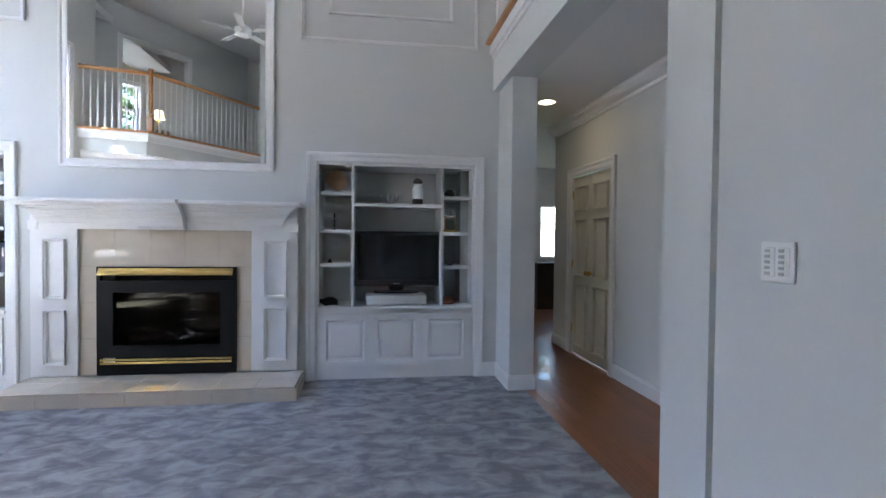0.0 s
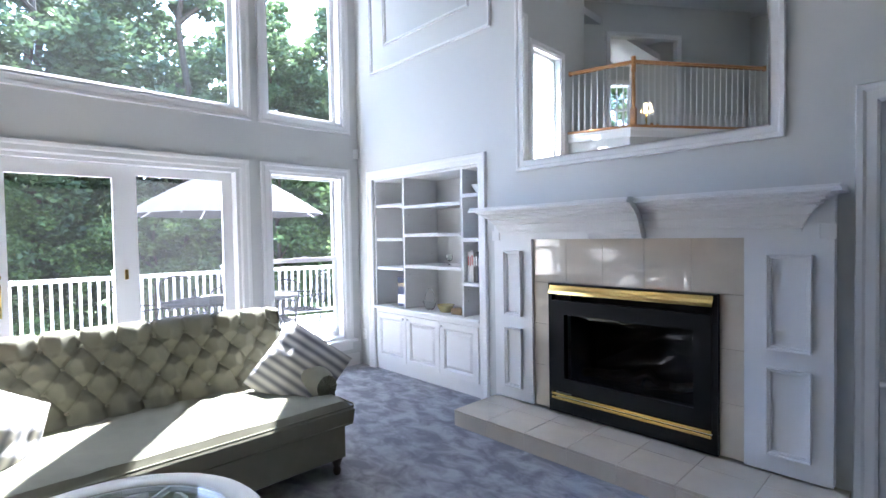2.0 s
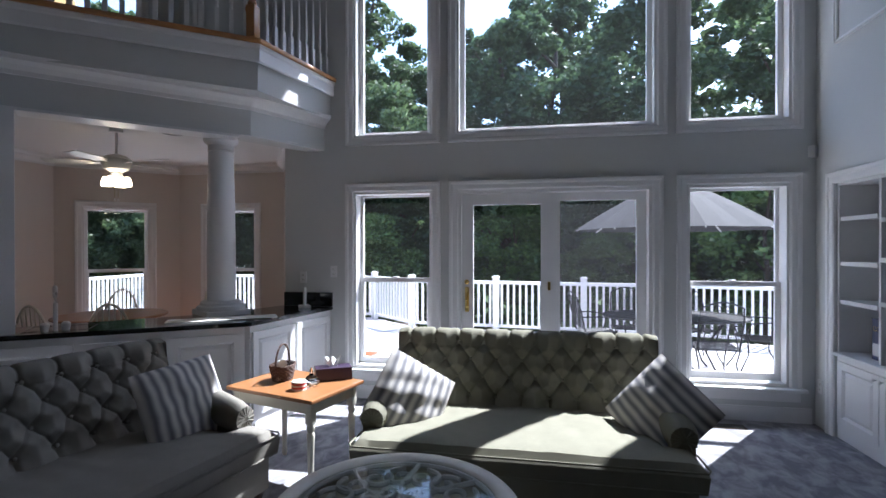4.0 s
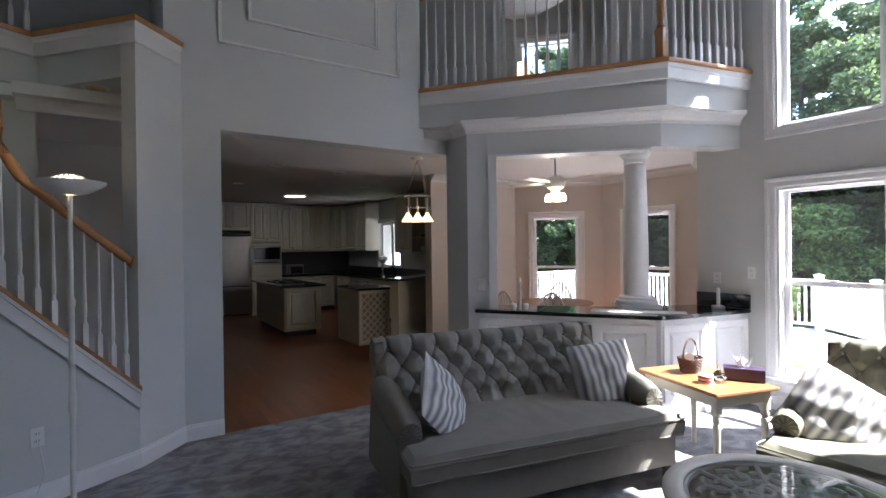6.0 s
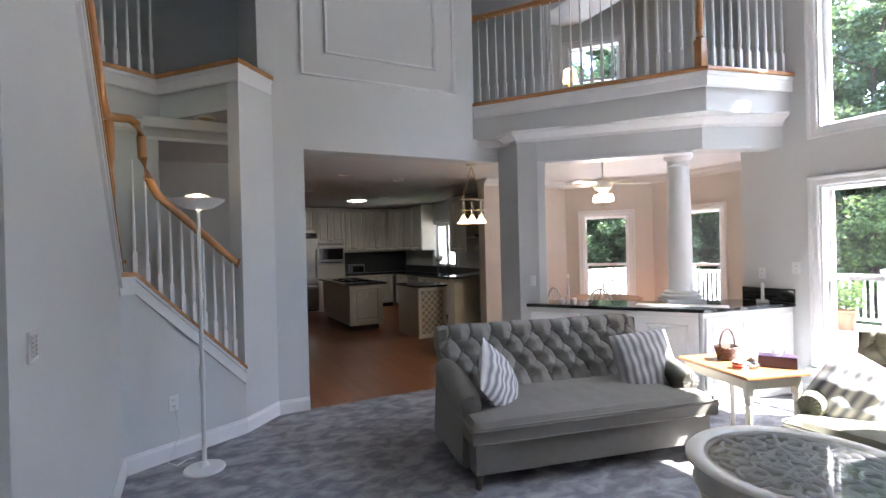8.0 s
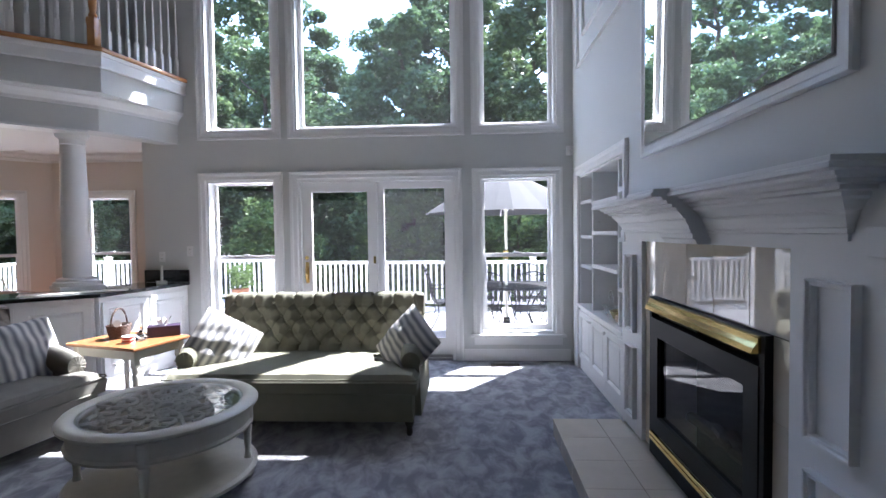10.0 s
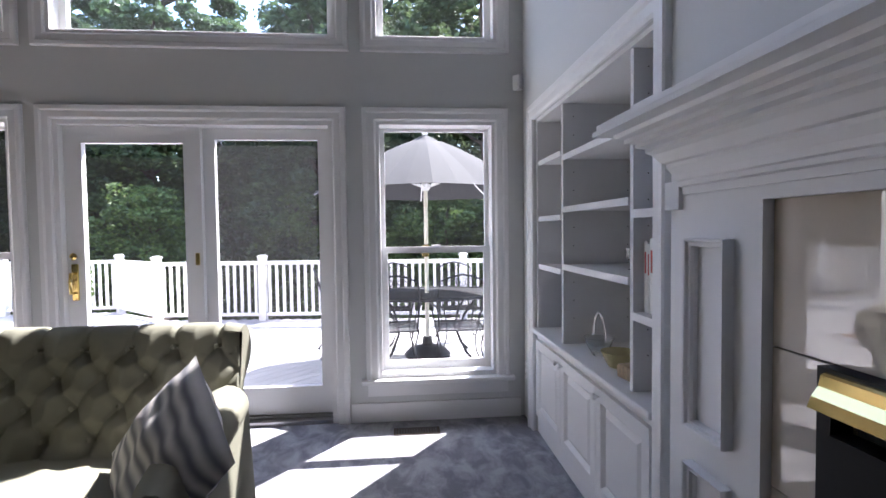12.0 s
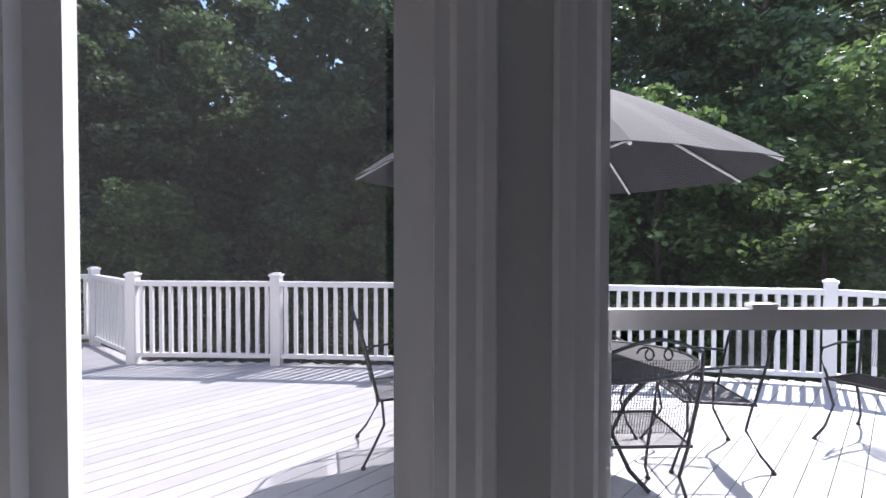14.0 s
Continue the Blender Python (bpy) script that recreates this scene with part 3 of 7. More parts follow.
# floors, ceilings and what closes the place
CARPET_EDGE = 2.30
bm = bmesh.new()
prism(bm, [(WX, KY), (KO[1] + 0.30, KY), (1.10, -0.26), (1.95, 0.18), (1.95, 2.53), (CARPET_EDGE, 2.53), (CARPET_EDGE, FY + 0.6), (WX, FY + 0.6)], -0.05, 0.0)
structure("carpet_floor", bm, CARPET)
structure("subfloor", boxes((-4.07, 5.6, -10.2, 11, -0.12, -0.06), (-5.75, -4.07, -2.7, 0.1, -0.12, -0.06)), DARKWOOD)
structure("ceiling", boxes((WX - 0.2, 4.45, -9.6, 6.3, CEILING, CEILING + 0.15)), CEIL)

# kitchen shell
KB, KWX, KEX, KC = -8.9, -3.6, 2.4, 2.70
wall("wall_kitchen_south", (4.4, KB), (-6.2, KB), 0, 2.8, 0.2)
wall("wall_kitchen_west", (-4.05, KB), (-4.05, -4.35), 0, 2.8, 0.2, [(1.9, 3.0, 1.10, 2.15)], PAINT)
wall("wall_breakfast", (-4.05, -4.35), (-4.05, -2.93), 0, 2.8, 0.2, (), BEIGE)
wall("wall_kitchen_east", (2.6, -0.8), (2.6, KB), 0, 2.8, 0.2)
wall("wall_foyer_east", (4.3, 2.0), (4.3, KB), 0, 3.1, 0.2)
wall("wall_foyer_south", (4.3, -2.6), (0.9, -2.6), 0, 2.8, 0.15, [(0.9, 2.2, 0, 2.3)])
structure("kitchen_ceiling", boxes((-6.2, -1.46, KB, -2.95, KC, 2.79), (-1.46, 1.85, KB, -0.8, KC, 2.79), (1.85, 4.3, KB, -0.9, KC, 2.79)), CEIL)
wall("wall_loft_south", (4.4, -4.4), (-4.08, -4.4), 3.05, CEILING, 0.2, [(5.0, 5.9, 3.5, 4.75)])
sash_window(9, frame_of((4.4, -4.4), (-4.08, -4.4))[0], 5.0, 5.9, 3.5, 4.75, stool=False)
wall("wall_loft_west", (WX, -4.4), (WX, -2.95), 2.6, CEILING, 0.2)
wall("wall_loft_hall", (-1.48, -0.8), (-1.48, -4.4), 3.05, CEILING, 0.12, [(1.0, 1.9, 3.05, 5.15)])
structure("gallery_edge", prism(bmesh.new(), [(1.10, -0.26), (1.72, -1.0), (2.25, -0.7), (4.3, -0.7), (4.3, -4.4), (-1.36, -4.4), (-1.36, -0.8), (0.78, -0.8), (0.80, -0.62)], 2.80, 3.16), PAINT)
wall("wall_over_post", (0.78, KY), (0.78, -2.4), 3.05, CEILING, 0.12)


def floorboards():
    """Narrow oak boards laid along y: those nearest the camera as parts, the rest as one mesh."""
    rnd = random.Random(5)
    root = tagged(thing("wood_floor", "", ""), kind="structure")
    w = 0.083
    rest = bmesh.new()
    shapes = {}
    count = 0
    for x0, x1, y0, y1, near in ((2.30, 5.5, 2.0, 10.6, (2.2, 3.6, 3.0, 7.5)), (-4.05, 4.3, KB, KY, (-2.0, 0.7, -4.0, -0.5)), (0.8, 4.3, KY, 2.0, (0, 0, 0, 0)), (-6.0, -1.5, -2.93, 1.3, (0, 0, 0, 0))):
        x = x0
        while x < x1 - 0.01:
            y = y0 - rnd.random() * 0.5
            while y < y1:
                ln_ = rnd.choice((0.7, 1.0, 1.3))
                a, b = max(y, y0), min(y + ln_, y1)
                y += ln_
                if b - a < 0.03:
                    continue
                ww = min(w, x1 - x)
                if near[0] < x < near[1] and near[2] < (a + b) / 2 < near[3] and count < 300:
                    key = (round(b - a, 3), round(ww, 3))
                    if key not in shapes:
                        bm = bmesh.new()
                        box(bm, 0, ww - 0.0012, 0, b - a - 0.0012, -0.02, 0.0)
                        me = bpy.data.meshes.new("floorboard")
                        bm.to_mesh(me)
                        bm.free()
                        me.materials.append(BOARDS)
                        shapes[key] = me
                    o = new("floorboard", shapes[key])
                    o.location = (x, a, -0.002)
                    o.parent = root
                    count += 1
                else:
                    box(rest, x, x + ww - 0.0012, a, b - 0.0012, -0.022, -0.002)
            x += w
    tagged(part("floorboards", rest, BOARDS, root), kind="stuff")


# skirting
BASE = [(0, 0), (0.015, 0), (0.015, 0.10), (0.010, 0.115), (0.008, 0.13), (0, 0.13)]
for path in ([(1.945, 2.53), (1.945, 0.19), (1.10, -0.255), (0.78, -0.595), (0.49, -0.595)],
             [(2.02, FY - 0.002), (2.16, FY - 0.002), (2.16, 5.40), (2.38, 5.40), (2.38, FY)],
             [(3.275, 7.30), (3.275, 6.845)], [(3.275, 5.69), (3.275, 2.0)],
             [(2.36, 2.76), (2.10, 2.76), (2.10, 3.03), (2.36, 3.03)][::-1],
             [(-3.875, 1.62), (-3.875, 1.52)][::-1]):
    structure("baseboard", sweep(bmesh.new(), [(*p, 0.0) for p in path], BASE), TRIM)
bm = bmesh.new()
for a, b in ((1.655, 2.63), (4.765, 5.84)):
    box(bm, a, b, -0.015, 0, 0, 0.13)
box(bm, 4.66, 4.765, -0.015, 0, 0, 0.13)
structure("baseboard", bm, TRIM, MW)
moulding("hall_crown", [(3.275, 7.30), (3.275, 2.0)], [(a, b) for a, b in CROWN], 2.61)


def wall_panel(x0, x1, z0, z1, m):
    bm = bmesh.new()
    for d in (0.0, 0.24):
        a, b, c, e = x0 + d, x1 - d, z0 + d, z1 - d
        bm2 = casing(bmesh.new(), a + 0.028, b - 0.028, c + 0.028, e - 0.028, 4, 0.028)
        me = bpy.data.meshes.new("tmp")
        bm2.to_mesh(me)
        bm2.free()
        bm.from_mesh(me)
        bpy.data.meshes.remove(me)
    structure("panel_moulding", bm, TRIM, m)


wall_panel(0.32, 1.94, 3.11, 4.95, MF)
wall_panel(-3.59, -1.93, 3.11, 4.95, MF)
MS = frame_of((0.78, KY), (KO[0], KY))[0]
wall_panel(0.28, 1.99, 3.28, 5.0, MS)


# ---- fireplace ----
def fireplace():
    f = thing("fireplace", "white painted fireplace mantel with cream marble surround and raised marble hearth", "fireplace")
    yf = 5.79
    for a, b in ((-1.86, -1.50), (-0.09, 0.30)):
        part("pilaster", boxes((a, b, yf, FY, 0.12, 1.62)), TRIM, f)
        for z0, z1 in ((0.24, 0.66), (0.80, 1.26)):
            part("panel_moulding", casing(bmesh.new(), a + 0.13, b - 0.11, z0, z1, 4, 0.022, yf), TRIM, f)
    part("frieze", boxes((-1.50, -0.09, yf, FY, 1.37, 1.62)), TRIM, f)
    for a, b in ((-1.872, -1.80), (0.24, 0.312)):
        part("pilaster_cap", boxes((a, b, yf - 0.014, yf, 1.36, 1.44), bevel=0.003), TRIM, f)
    prof = [(0, 1.40), (0.012, 1.40), (0.012, 1.42), (0.024, 1.424), (0.024, 1.436), (0.032, 1.44), (0.036, 1.455), (0.052, 1.476), (0.052, 1.486), (0.064, 1.49), (0.088, 1.515), (0.104, 1.524), (0.104, 1.535), (0.13, 1.54), (0.13, 1.552), (0.16, 1.556), (0.16, 1.568), (0.185, 1.574), (0.192, 1.585), (0.25, 1.587), (0.25, 1.601), (0.238, 1.606), (0.238, 1.62), (0, 1.62)]
    prof = [(q * 0.76, z) for q, z in prof]
    path = [(0.16, FY), (0.16, yf), (-1.78, yf), (-1.78, FY)]
    part("mantel_shelf", sweep(bmesh.new(), [(*p, 0) for p in path][::-1], prof), TRIM, f)
    key = [(q + 0.07, z) for q, z in prof if q > 0]
    part("keystone", sweep(bmesh.new(), [(-0.99, yf, 0), (-0.63, yf, 0)], [(0, 1.372), (0.058, 1.372), (0.066, 1.39)] + key + [(0, 1.625)]), TRIM, f, "projecting moulded keystone")
    hearth = part("hearth", boxes((-1.86, 0.36, 5.315, FY, 0.0, 0.10)), GROUT, f, "raised marble hearth")
    rnd = random.Random(3)
    xs = [-1.86 + 0.317 * i for i in range(8)]
    for a, b in zip(xs, xs[1:]):
        part("tile", boxes((a + 0.001, b - 0.001, 5.30, 5.60, 0.10, 0.118), bevel=0.003), MARBLE, f)
        part("tile", boxes((a + 0.001, b - 0.001, 5.602, FY - 0.1, 0.10, 0.118), bevel=0.003), MARBLE, f)
        part("tile", boxes((a + 0.001, b - 0.001, 5.303, 5.315, 0.0, 0.098), bevel=0.002), MARBLE, f)
    part("tile", boxes((0.36, 0.372, 5.303, FY - 0.13, 0.0, 0.098), bevel=0.002), MARBLE, f)
    yt = 5.815
    part("backing", boxes((-1.50, -1.35, yt + 0.012, FY, 0.12, 1.37), (-0.22, -0.09, yt + 0.012, FY, 0.12, 1.37), (-1.35, -0.22, yt + 0.012, FY, 1.05, 1.37)), GROUT, f)
    w = (1.50 - 0.09 - 0.26) / 4
    for i in range(5):
        a = -1.50 + i * 0.282
        part("tile", boxes((a + 0.001, a + 0.281, yt, yt + 0.012, 1.052, 1.37), bevel=0.002), MARBLE, f)
    for a, b in ((-1.50, -1.352), (-0.22, -0.09)):
        for z in (0.12, 0.43, 0.74):
            part("tile", boxes((a + 0.001, b - 0.001, yt, yt + 0.012, z + 0.001, z + 0.309), bevel=0.002), MARBLE, f)
    a, b = -1.35, -0.22
    part("firebox_frame", rect_frame(bmesh.new(), a, b, 0.12, 1.05, 0.03, 5.785, 5.83), FIREBLACK, f)
    part("firebox_door", ring_frame(a + 0.03, b - 0.03, 0.27, 0.93, 0.10, 5.78, 5.83), FIREBLACK, f)
    part("lower_louvre", boxes((a + 0.03, b - 0.03, 5.785, 5.83, 0.15, 0.21)), FIREBLACK, f)
    bm = boxes((a, b, 6.05, 6.07, 0.12, 1.05))
    part("firebox_back", bm, FIREBLACK, f)
    pane(5.80, a + 0.12, b - 0.12, 0.37, 0.83, "fire_glass", None, f, FIREGLASS)
    bm = bmesh.new()
    for i in range(5):
        tube(bm, [(-1.15 + 0.15 * i, 5.94, 0.40), (-0.98 + 0.15 * i, 5.92, 0.43 + 0.03 * (i % 3)), (-0.86 + 0.13 * i, 5.94, 0.41)], 0.03, 8)
    part("gas_log", bm, BARK, f, "ceramic gas logs")
    bm = bmesh.new()
    sweep(bm, [(a + 0.02, 5.785, 0), (b - 0.02, 5.785, 0)], [(0, 0.98), (0.038, 0.98), (0.03, 1.0), (0.016, 1.018), (0.012, 1.038), (0, 1.043)])
    part("brass_hood", bm, BRASS, f, "polished brass hood strip")
    part("brass_strip", boxes((a + 0.03, b - 0.03, 5.77, 5.785, 0.215, 0.235), (a + 0.03, b - 0.03, 5.77, 5.785, 0.243, 0.262), bevel=0.003), BRASS, f, "polished brass louvre strips")
    return f


fireplace()


def mirror():
    m = thing("wall_mirror", "large rectangular wall mirror in a white moulded frame above the mantel", "mirror")
    x0, x1, z0, z1 = -1.60, 0.01, 1.975, 3.85
    prof = [(0, 0), (0, 0.02), (0.01, 0.03), (0.05, 0.035), (0.065, 0.045), (0.08, 0.04), (0.08, 0)]
    part("frame", casing(bmesh.new(), x0, x1, z0, z1, 4, 0.075, FY), TRIM, m, "white moulded frame")
    tilt = Matrix.Translation((0, FY - 0.003, z1)) @ Matrix.Rotation(radians(-0.55), 4, "X") @ Matrix.Translation((0, 3 - FY, -z1))
    part("mirror_glass", boxes((x0, x1, FY - 3.009, FY - 3.0, z0, z1), m=tilt), MIRROR, m)


mirror()

# ---- niches ----
NICHE_GREY = mat("niche_paint", (0.72, 0.72, 0.71), 0.6, var=0.03)


def shelving(name, x0, x1, dividers, shelves, label):
    c = thing(name, label, "built-in bookcase")
    y0, y1 = FY - 0.005, FY + 0.49
    for nm, row in (("side_panel", (x0, x0 + 0.02, y0 + 0.02, y1, 0.66, NT)), ("side_panel", (x1 - 0.02, x1, y0 + 0.02, y1, 0.66, NT)), ("top_panel", (x0 + 0.02, x1 - 0.02, y0 + 0.02, y1, NT - 0.02, NT)), ("back_panel", (x0 + 0.02, x1 - 0.02, y1 - 0.012, y1, 0.68, NT - 0.02))):
        part(nm, boxes(row), NICHE_GREY if nm == "back_panel" else TRIM, c)
    part("counter", boxes((x0 + 0.002, x1 - 0.002, y0 - 0.02, y1, 0.65, 0.68), bevel=0.008), TRIM, c)
    part("base_cabinet", boxes((x0 + 0.002, x1 - 0.002, y0 + 0.02, y1, 0.0, 0.65)), TRIM, c)
    for d in dividers:
        part("divider", boxes((d - 0.012, d + 0.012, y0 + 0.03, y1 - 0.012, 0.68, NT - 0.02), bevel=0.002), TRIM, c)
    cols = [x0 + 0.02, *dividers, x1 - 0.02]
    for i, zs in enumerate(shelves):
        for z in zs:
            part("shelf", boxes((cols[i] + 0.013, cols[i + 1] - 0.013, y0 + 0.035, y1 - 0.014, z - 0.022, z), (cols[i] + 0.013, cols[i + 1] - 0.013, y0 + 0.022, y0 + 0.035, z - 0.030, z + 0.002), bevel=0.002), TRIM, c)
    bm = bmesh.new()
    for d in dividers:
        for sx in (-0.0125, 0.0125):
            for yy in (y0 + 0.09, y1 - 0.10):
                for k in range(12):
                    lathe(bm, [(0.003, 0), (0.003, 0.0006)], 6, Matrix.Translation((d + sx, yy, 0.82 + 0.1 * k)) @ Matrix.Rotation(radians(90 if sx > 0 else -90), 4, "Y"))
    tagged(part("peg_hole", bm, BLACK, c), kind="stuff")
    w = (x1 - x0 - 0.06) / 3
    for i in range(3):
        a = x0 + 0.03 + i * w
        d = part("door", panel_door(bmesh.new(), a + 0.004, a + w - 0.004, 0.12, 0.61, y0, 0.02), TRIM, c)
        kx = a + (w - 0.035 if i == 0 else 0.035)
        part("knob", lathe(bmesh.new(), [(0.006, 0), (0.007, 0.012), (0.014, 0.018), (0.015, 0.024), (0.009, 0.030)], 14, Matrix.Translation((kx, y0, 0.575)) @ Matrix.Rotation(radians(90), 4, "X")), TRIM, d)
    return c


shelving("built_in_bookcase", *TVN, (0.785, 1.625), ((1.08, 1.39, 1.74), (1.64,), (1.06, 1.38, 1.72)), "white built-in media bookcase with raised-panel cabinet doors below")
shelving("built_in_bookcase", *BKN, (-3.13, -2.32), ((1.09, 1.39, 1.74), (1.12, 1.43, 1.71), (0.99, 1.38, 1.77)), "white built-in bookcase, nearly empty, with raised-panel cabinet doors below")


def television():
    t = thing("television", "black flat-screen television on the niche counter", "television")
    part("bezel", rect_frame(bmesh.new(), 0.80, 1.65, 0.86, 1.385, 0.028, 5.99, 6.06, 0.055), BLACK, t)
    part("screen", boxes((0.826, 1.624, 6.0, 6.05, 0.91, 1.36)), SCREEN, t)
    bm = bmesh.new()
    lathe(bm, [(0.17, 0.0), (0.17, 0.012), (0.05, 0.02), (0.04, 0.05)], 24, Matrix.Translation((1.2, 6.06, 0.792)) @ Matrix.Diagonal((1.3, 0.7, 1, 1)))
    box(bm, 1.13, 1.27, 6.03, 6.08, 0.82, 0.90)
    part("stand", bm, BLACK, t)
    part("maker_mark", boxes((1.17, 1.23, 5.9885, 5.99, 0.878, 0.886)), STEEL, t)
    tagged(boxes_thing("cable_box", [(0.91, 1.49, 5.93, 6.2, 0.685, 0.775)], PAPER, 0.012), "white sound base under the television", "speaker")


def boxes_thing(name, rows, material, bevel=0.004):
    return part(name, boxes(*rows, bevel=bevel), material)


television()


# ---- sofas ----
def pillow(name, label, m, mat_=None, size=0.48, group="scatter cushions on the sofas"):
    bm = bmesh.new()
    n = 18
    h = size / 2
    for side in (1, -1):
        g = []
        for i in range(n + 1):
            row = []
            for j in range(n + 1):
                u, v = 2 * i / n - 1, 2 * j / n - 1
                f = max(0, (1 - u * u)) ** 0.45 * max(0, (1 - v * v)) ** 0.45
                px = u * h * (1 - 0.10 * (1 - abs(u)) * v * v - 0.05 * v * v * (abs(u) < 0.9))
                pz = v * h * (1 - 0.08 * (1 - abs(v)) * u * u - 0.05 * u * u * (abs(v) < 0.9))
                w = 0.010 * math.sin(7 * u + 3 * v) * f + 0.008 * math.sin(11 * v - 4 * u) * f
                row.append(bm.verts.new((px, side * (0.085 * f + w * 0.8), pz)))
            g.append(row)
        for i in range(n):
            for j in range(n):
                q = (g[i][j], g[i + 1][j], g[i + 1][j + 1], g[i][j + 1])
                bm.faces.new(q if side < 0 else q[::-1])
    bmesh.ops.remove_doubles(bm, verts=bm.verts, dist=0.0008)
    ob = part(name, bm, mat_ or STRIPE, m=m, smooth=True)
    return tagged(ob, label, "pillow", group)


def sofa(name, label, m, fabric, W=1.78):
    """Faces -y in its own frame; origin at the middle of its back edge on the floor."""
    s = thing(name, label, "sofa", "tufted sofas in the living room", m)
    h = W / 2
    D = 1.02
    # seat cushion, its front corners wrapping before the arms
    bm = bmesh.new()
    nx, ny = 48, 20
    top = []
    for i in range(nx + 1):
        row = []
        for j in range(ny + 1):
            u, v = 2 * i / nx - 1, j / ny
            x = u * (h - 0.02)
            inner = h - 0.15
            y = -0.22 - v * (D - 0.24)
            if v < 0.72:
                x = max(-inner, min(inner, x * inner / (h - 0.02)))
            e = (1 - abs(u) ** 40) * (1 - v ** 30)
            z = 0.40 + 0.055 * max(0, e) ** 0.5 + 0.012 * (1 - u * u) * math.sin(math.pi * v) + 0.004 * noise.noise((x * 5, y * 9, 1.0)) + 0.007 * noise.noise((x * 14, y * 3, 2.0)) - 0.006 * math.exp(-((v - 0.45) / 0.3) ** 2) * max(0, math.sin(x * 46 + 9 * y + 2 * noise.noise((x * 3, y * 2, 5.0)))) ** 4 * max(0, 1 - (u * 1.6) ** 2)
            row.append(bm.verts.new((x, y, z)))
        top.append(row)
    for i in range(nx):
        for j in range(ny):
            bm.faces.new((top[i][j], top[i][j + 1], top[i + 1][j + 1], top[i + 1][j]))
    edge = [top[i][0] for i in range(nx + 1)] + [top[nx][j] for j in range(1, ny + 1)] + [top[i][ny] for i in range(nx - 1, -1, -1)] + [top[0][j] for j in range(ny - 1, 0, -1)]
    low = [bm.verts.new((v.co.x * 0.99, v.co.y + (0.01 if v.co.y < -0.9 else 0), 0.31)) for v in edge]
    for i in range(len(edge)):
        k = (i + 1) % len(edge)
        bm.faces.new((edge[i], edge[k], low[k], low[i]))
    bmesh.ops.recalc_face_normals(bm, faces=bm.faces)
    seat = part("seat_cushion", bm, fabric, s, smooth=True)
    bm = bmesh.new()
    yf = -D + 0.02
    tube(bm, [(-h + 0.02, yf + 0.2, 0.425), (-h + 0.016, yf + 0.02, 0.425), (-h + 0.03, yf - 0.002, 0.42), (h - 0.03, yf - 0.002, 0.42), (h - 0.016, yf + 0.02, 0.425), (h - 0.02, yf + 0.2, 0.425)], 0.0055, 6)
    tube(bm, [(-h + 0.028, yf + 0.2, 0.318), (-h + 0.026, yf + 0.03, 0.318), (-h + 0.04, yf + 0.006, 0.318), (h - 0.04, yf + 0.006, 0.318), (h - 0.026, yf + 0.03, 0.318), (h - 0.028, yf + 0.2, 0.318)], 0.005, 6)
    part("piping", bm, fabric, seat)
    # base, its sides flared outward at the floor
    bm = bmesh.new()
    prism(bm, [(-h + 0.05, -0.10), (-h + 0.06, -D + 0.07), (h - 0.06, -D + 0.07), (h - 0.05, -0.10)], 0.11, 0.33)
    part("base", bm, fabric, s)
    # tufted back, rolled over at the top
    bm = bmesh.new()
    nu, nv = 250, 76
    cols = 10
    bw = W - 0.10
    buttons = [((k + (0.5 if r % 2 else 0.0)) * bw / cols - bw / 2, 0.10 + r * 0.115) for r in range(4) for k in range(0 if r % 2 else 1, cols)]
    seatz = 0.42
    g = []
    for i in range(nu + 1):
        row = []
        x = (i / nu - 0.5) * bw
        for j in range(nv + 1):
            v = j / nv * 0.72
            lean = 0.16
            if v < 0.42:
                y, z, ny_, nz_ = -0.28 + lean * v / 0.42, seatz + v * 0.95, -0.95, 0.2
            else:
                a = (v - 0.42) / 0.30 * radians(215)
                r = 0.078
                cy, cz = -0.28 + lean + r * 0.95, seatz + 0.40
                ny_, nz_ = -math.cos(a), math.sin(a)
                y, z = cy + r * ny_, cz + r * nz_
            d2 = min((((x - bx) / 0.052) ** 2 + ((v - bv) / 0.045) ** 2) for bx, bv in buttons)
            puff = 0.046 * (1 - math.exp(-d2 * 0.55))
            row_h = bw / cols
            for sgn in (1, -1):
                q = (x + bw / 2 + sgn * (v - 0.10) / 0.115 * row_h / 2) / row_h
                dist = abs(q - round(q)) * row_h
                if 0.08 < v < 0.46:
                    puff -= 0.015 * math.exp(-(dist / 0.010) ** 2)
            if v >= 0.44 or v < 0.10:
                q = (x + bw / 2 + (row_h / 2 if v >= 0.44 else 0)) / row_h
                dist = abs(q - round(q)) * row_h
                puff -= 0.018 * math.exp(-(dist / 0.011) ** 2) * (1 if v < 0.60 else max(0, (0.72 - v) / 0.12))
            puff += 0.004 * noise.noise((x * 9, v * 12, 0.3))
            ex = abs(x) / (bw / 2)
            rnd_ = 0.05 * max(0, ex - 0.93) / 0.07
            puff -= 0.018
            row.append(bm.verts.new((x, y + ny_ * puff + (rnd_ if v < 0.5 else 0), z + nz_ * puff - rnd_ * 0.3 * (v > 0.4))))
        g.append(row)
    for i in range(nu):
        for j in range(nv):
            bm.faces.new((g[i][j], g[i + 1][j], g[i + 1][j + 1], g[i][j + 1]))
    back = []
    for i in (0, nu):
        pts = g[i]
        c = bm.verts.new((pts[0].co.x, -0.12, 0.62))
        for a, b in zip(pts, pts[1:]):
            bm.faces.new((a, b, c) if i else (b, a, c))
    bmesh.ops.recalc_face_normals(bm, faces=bm.faces)
    backrest = part("backrest", bm, fabric, s, smooth=True)
    bm = bmesh.new()
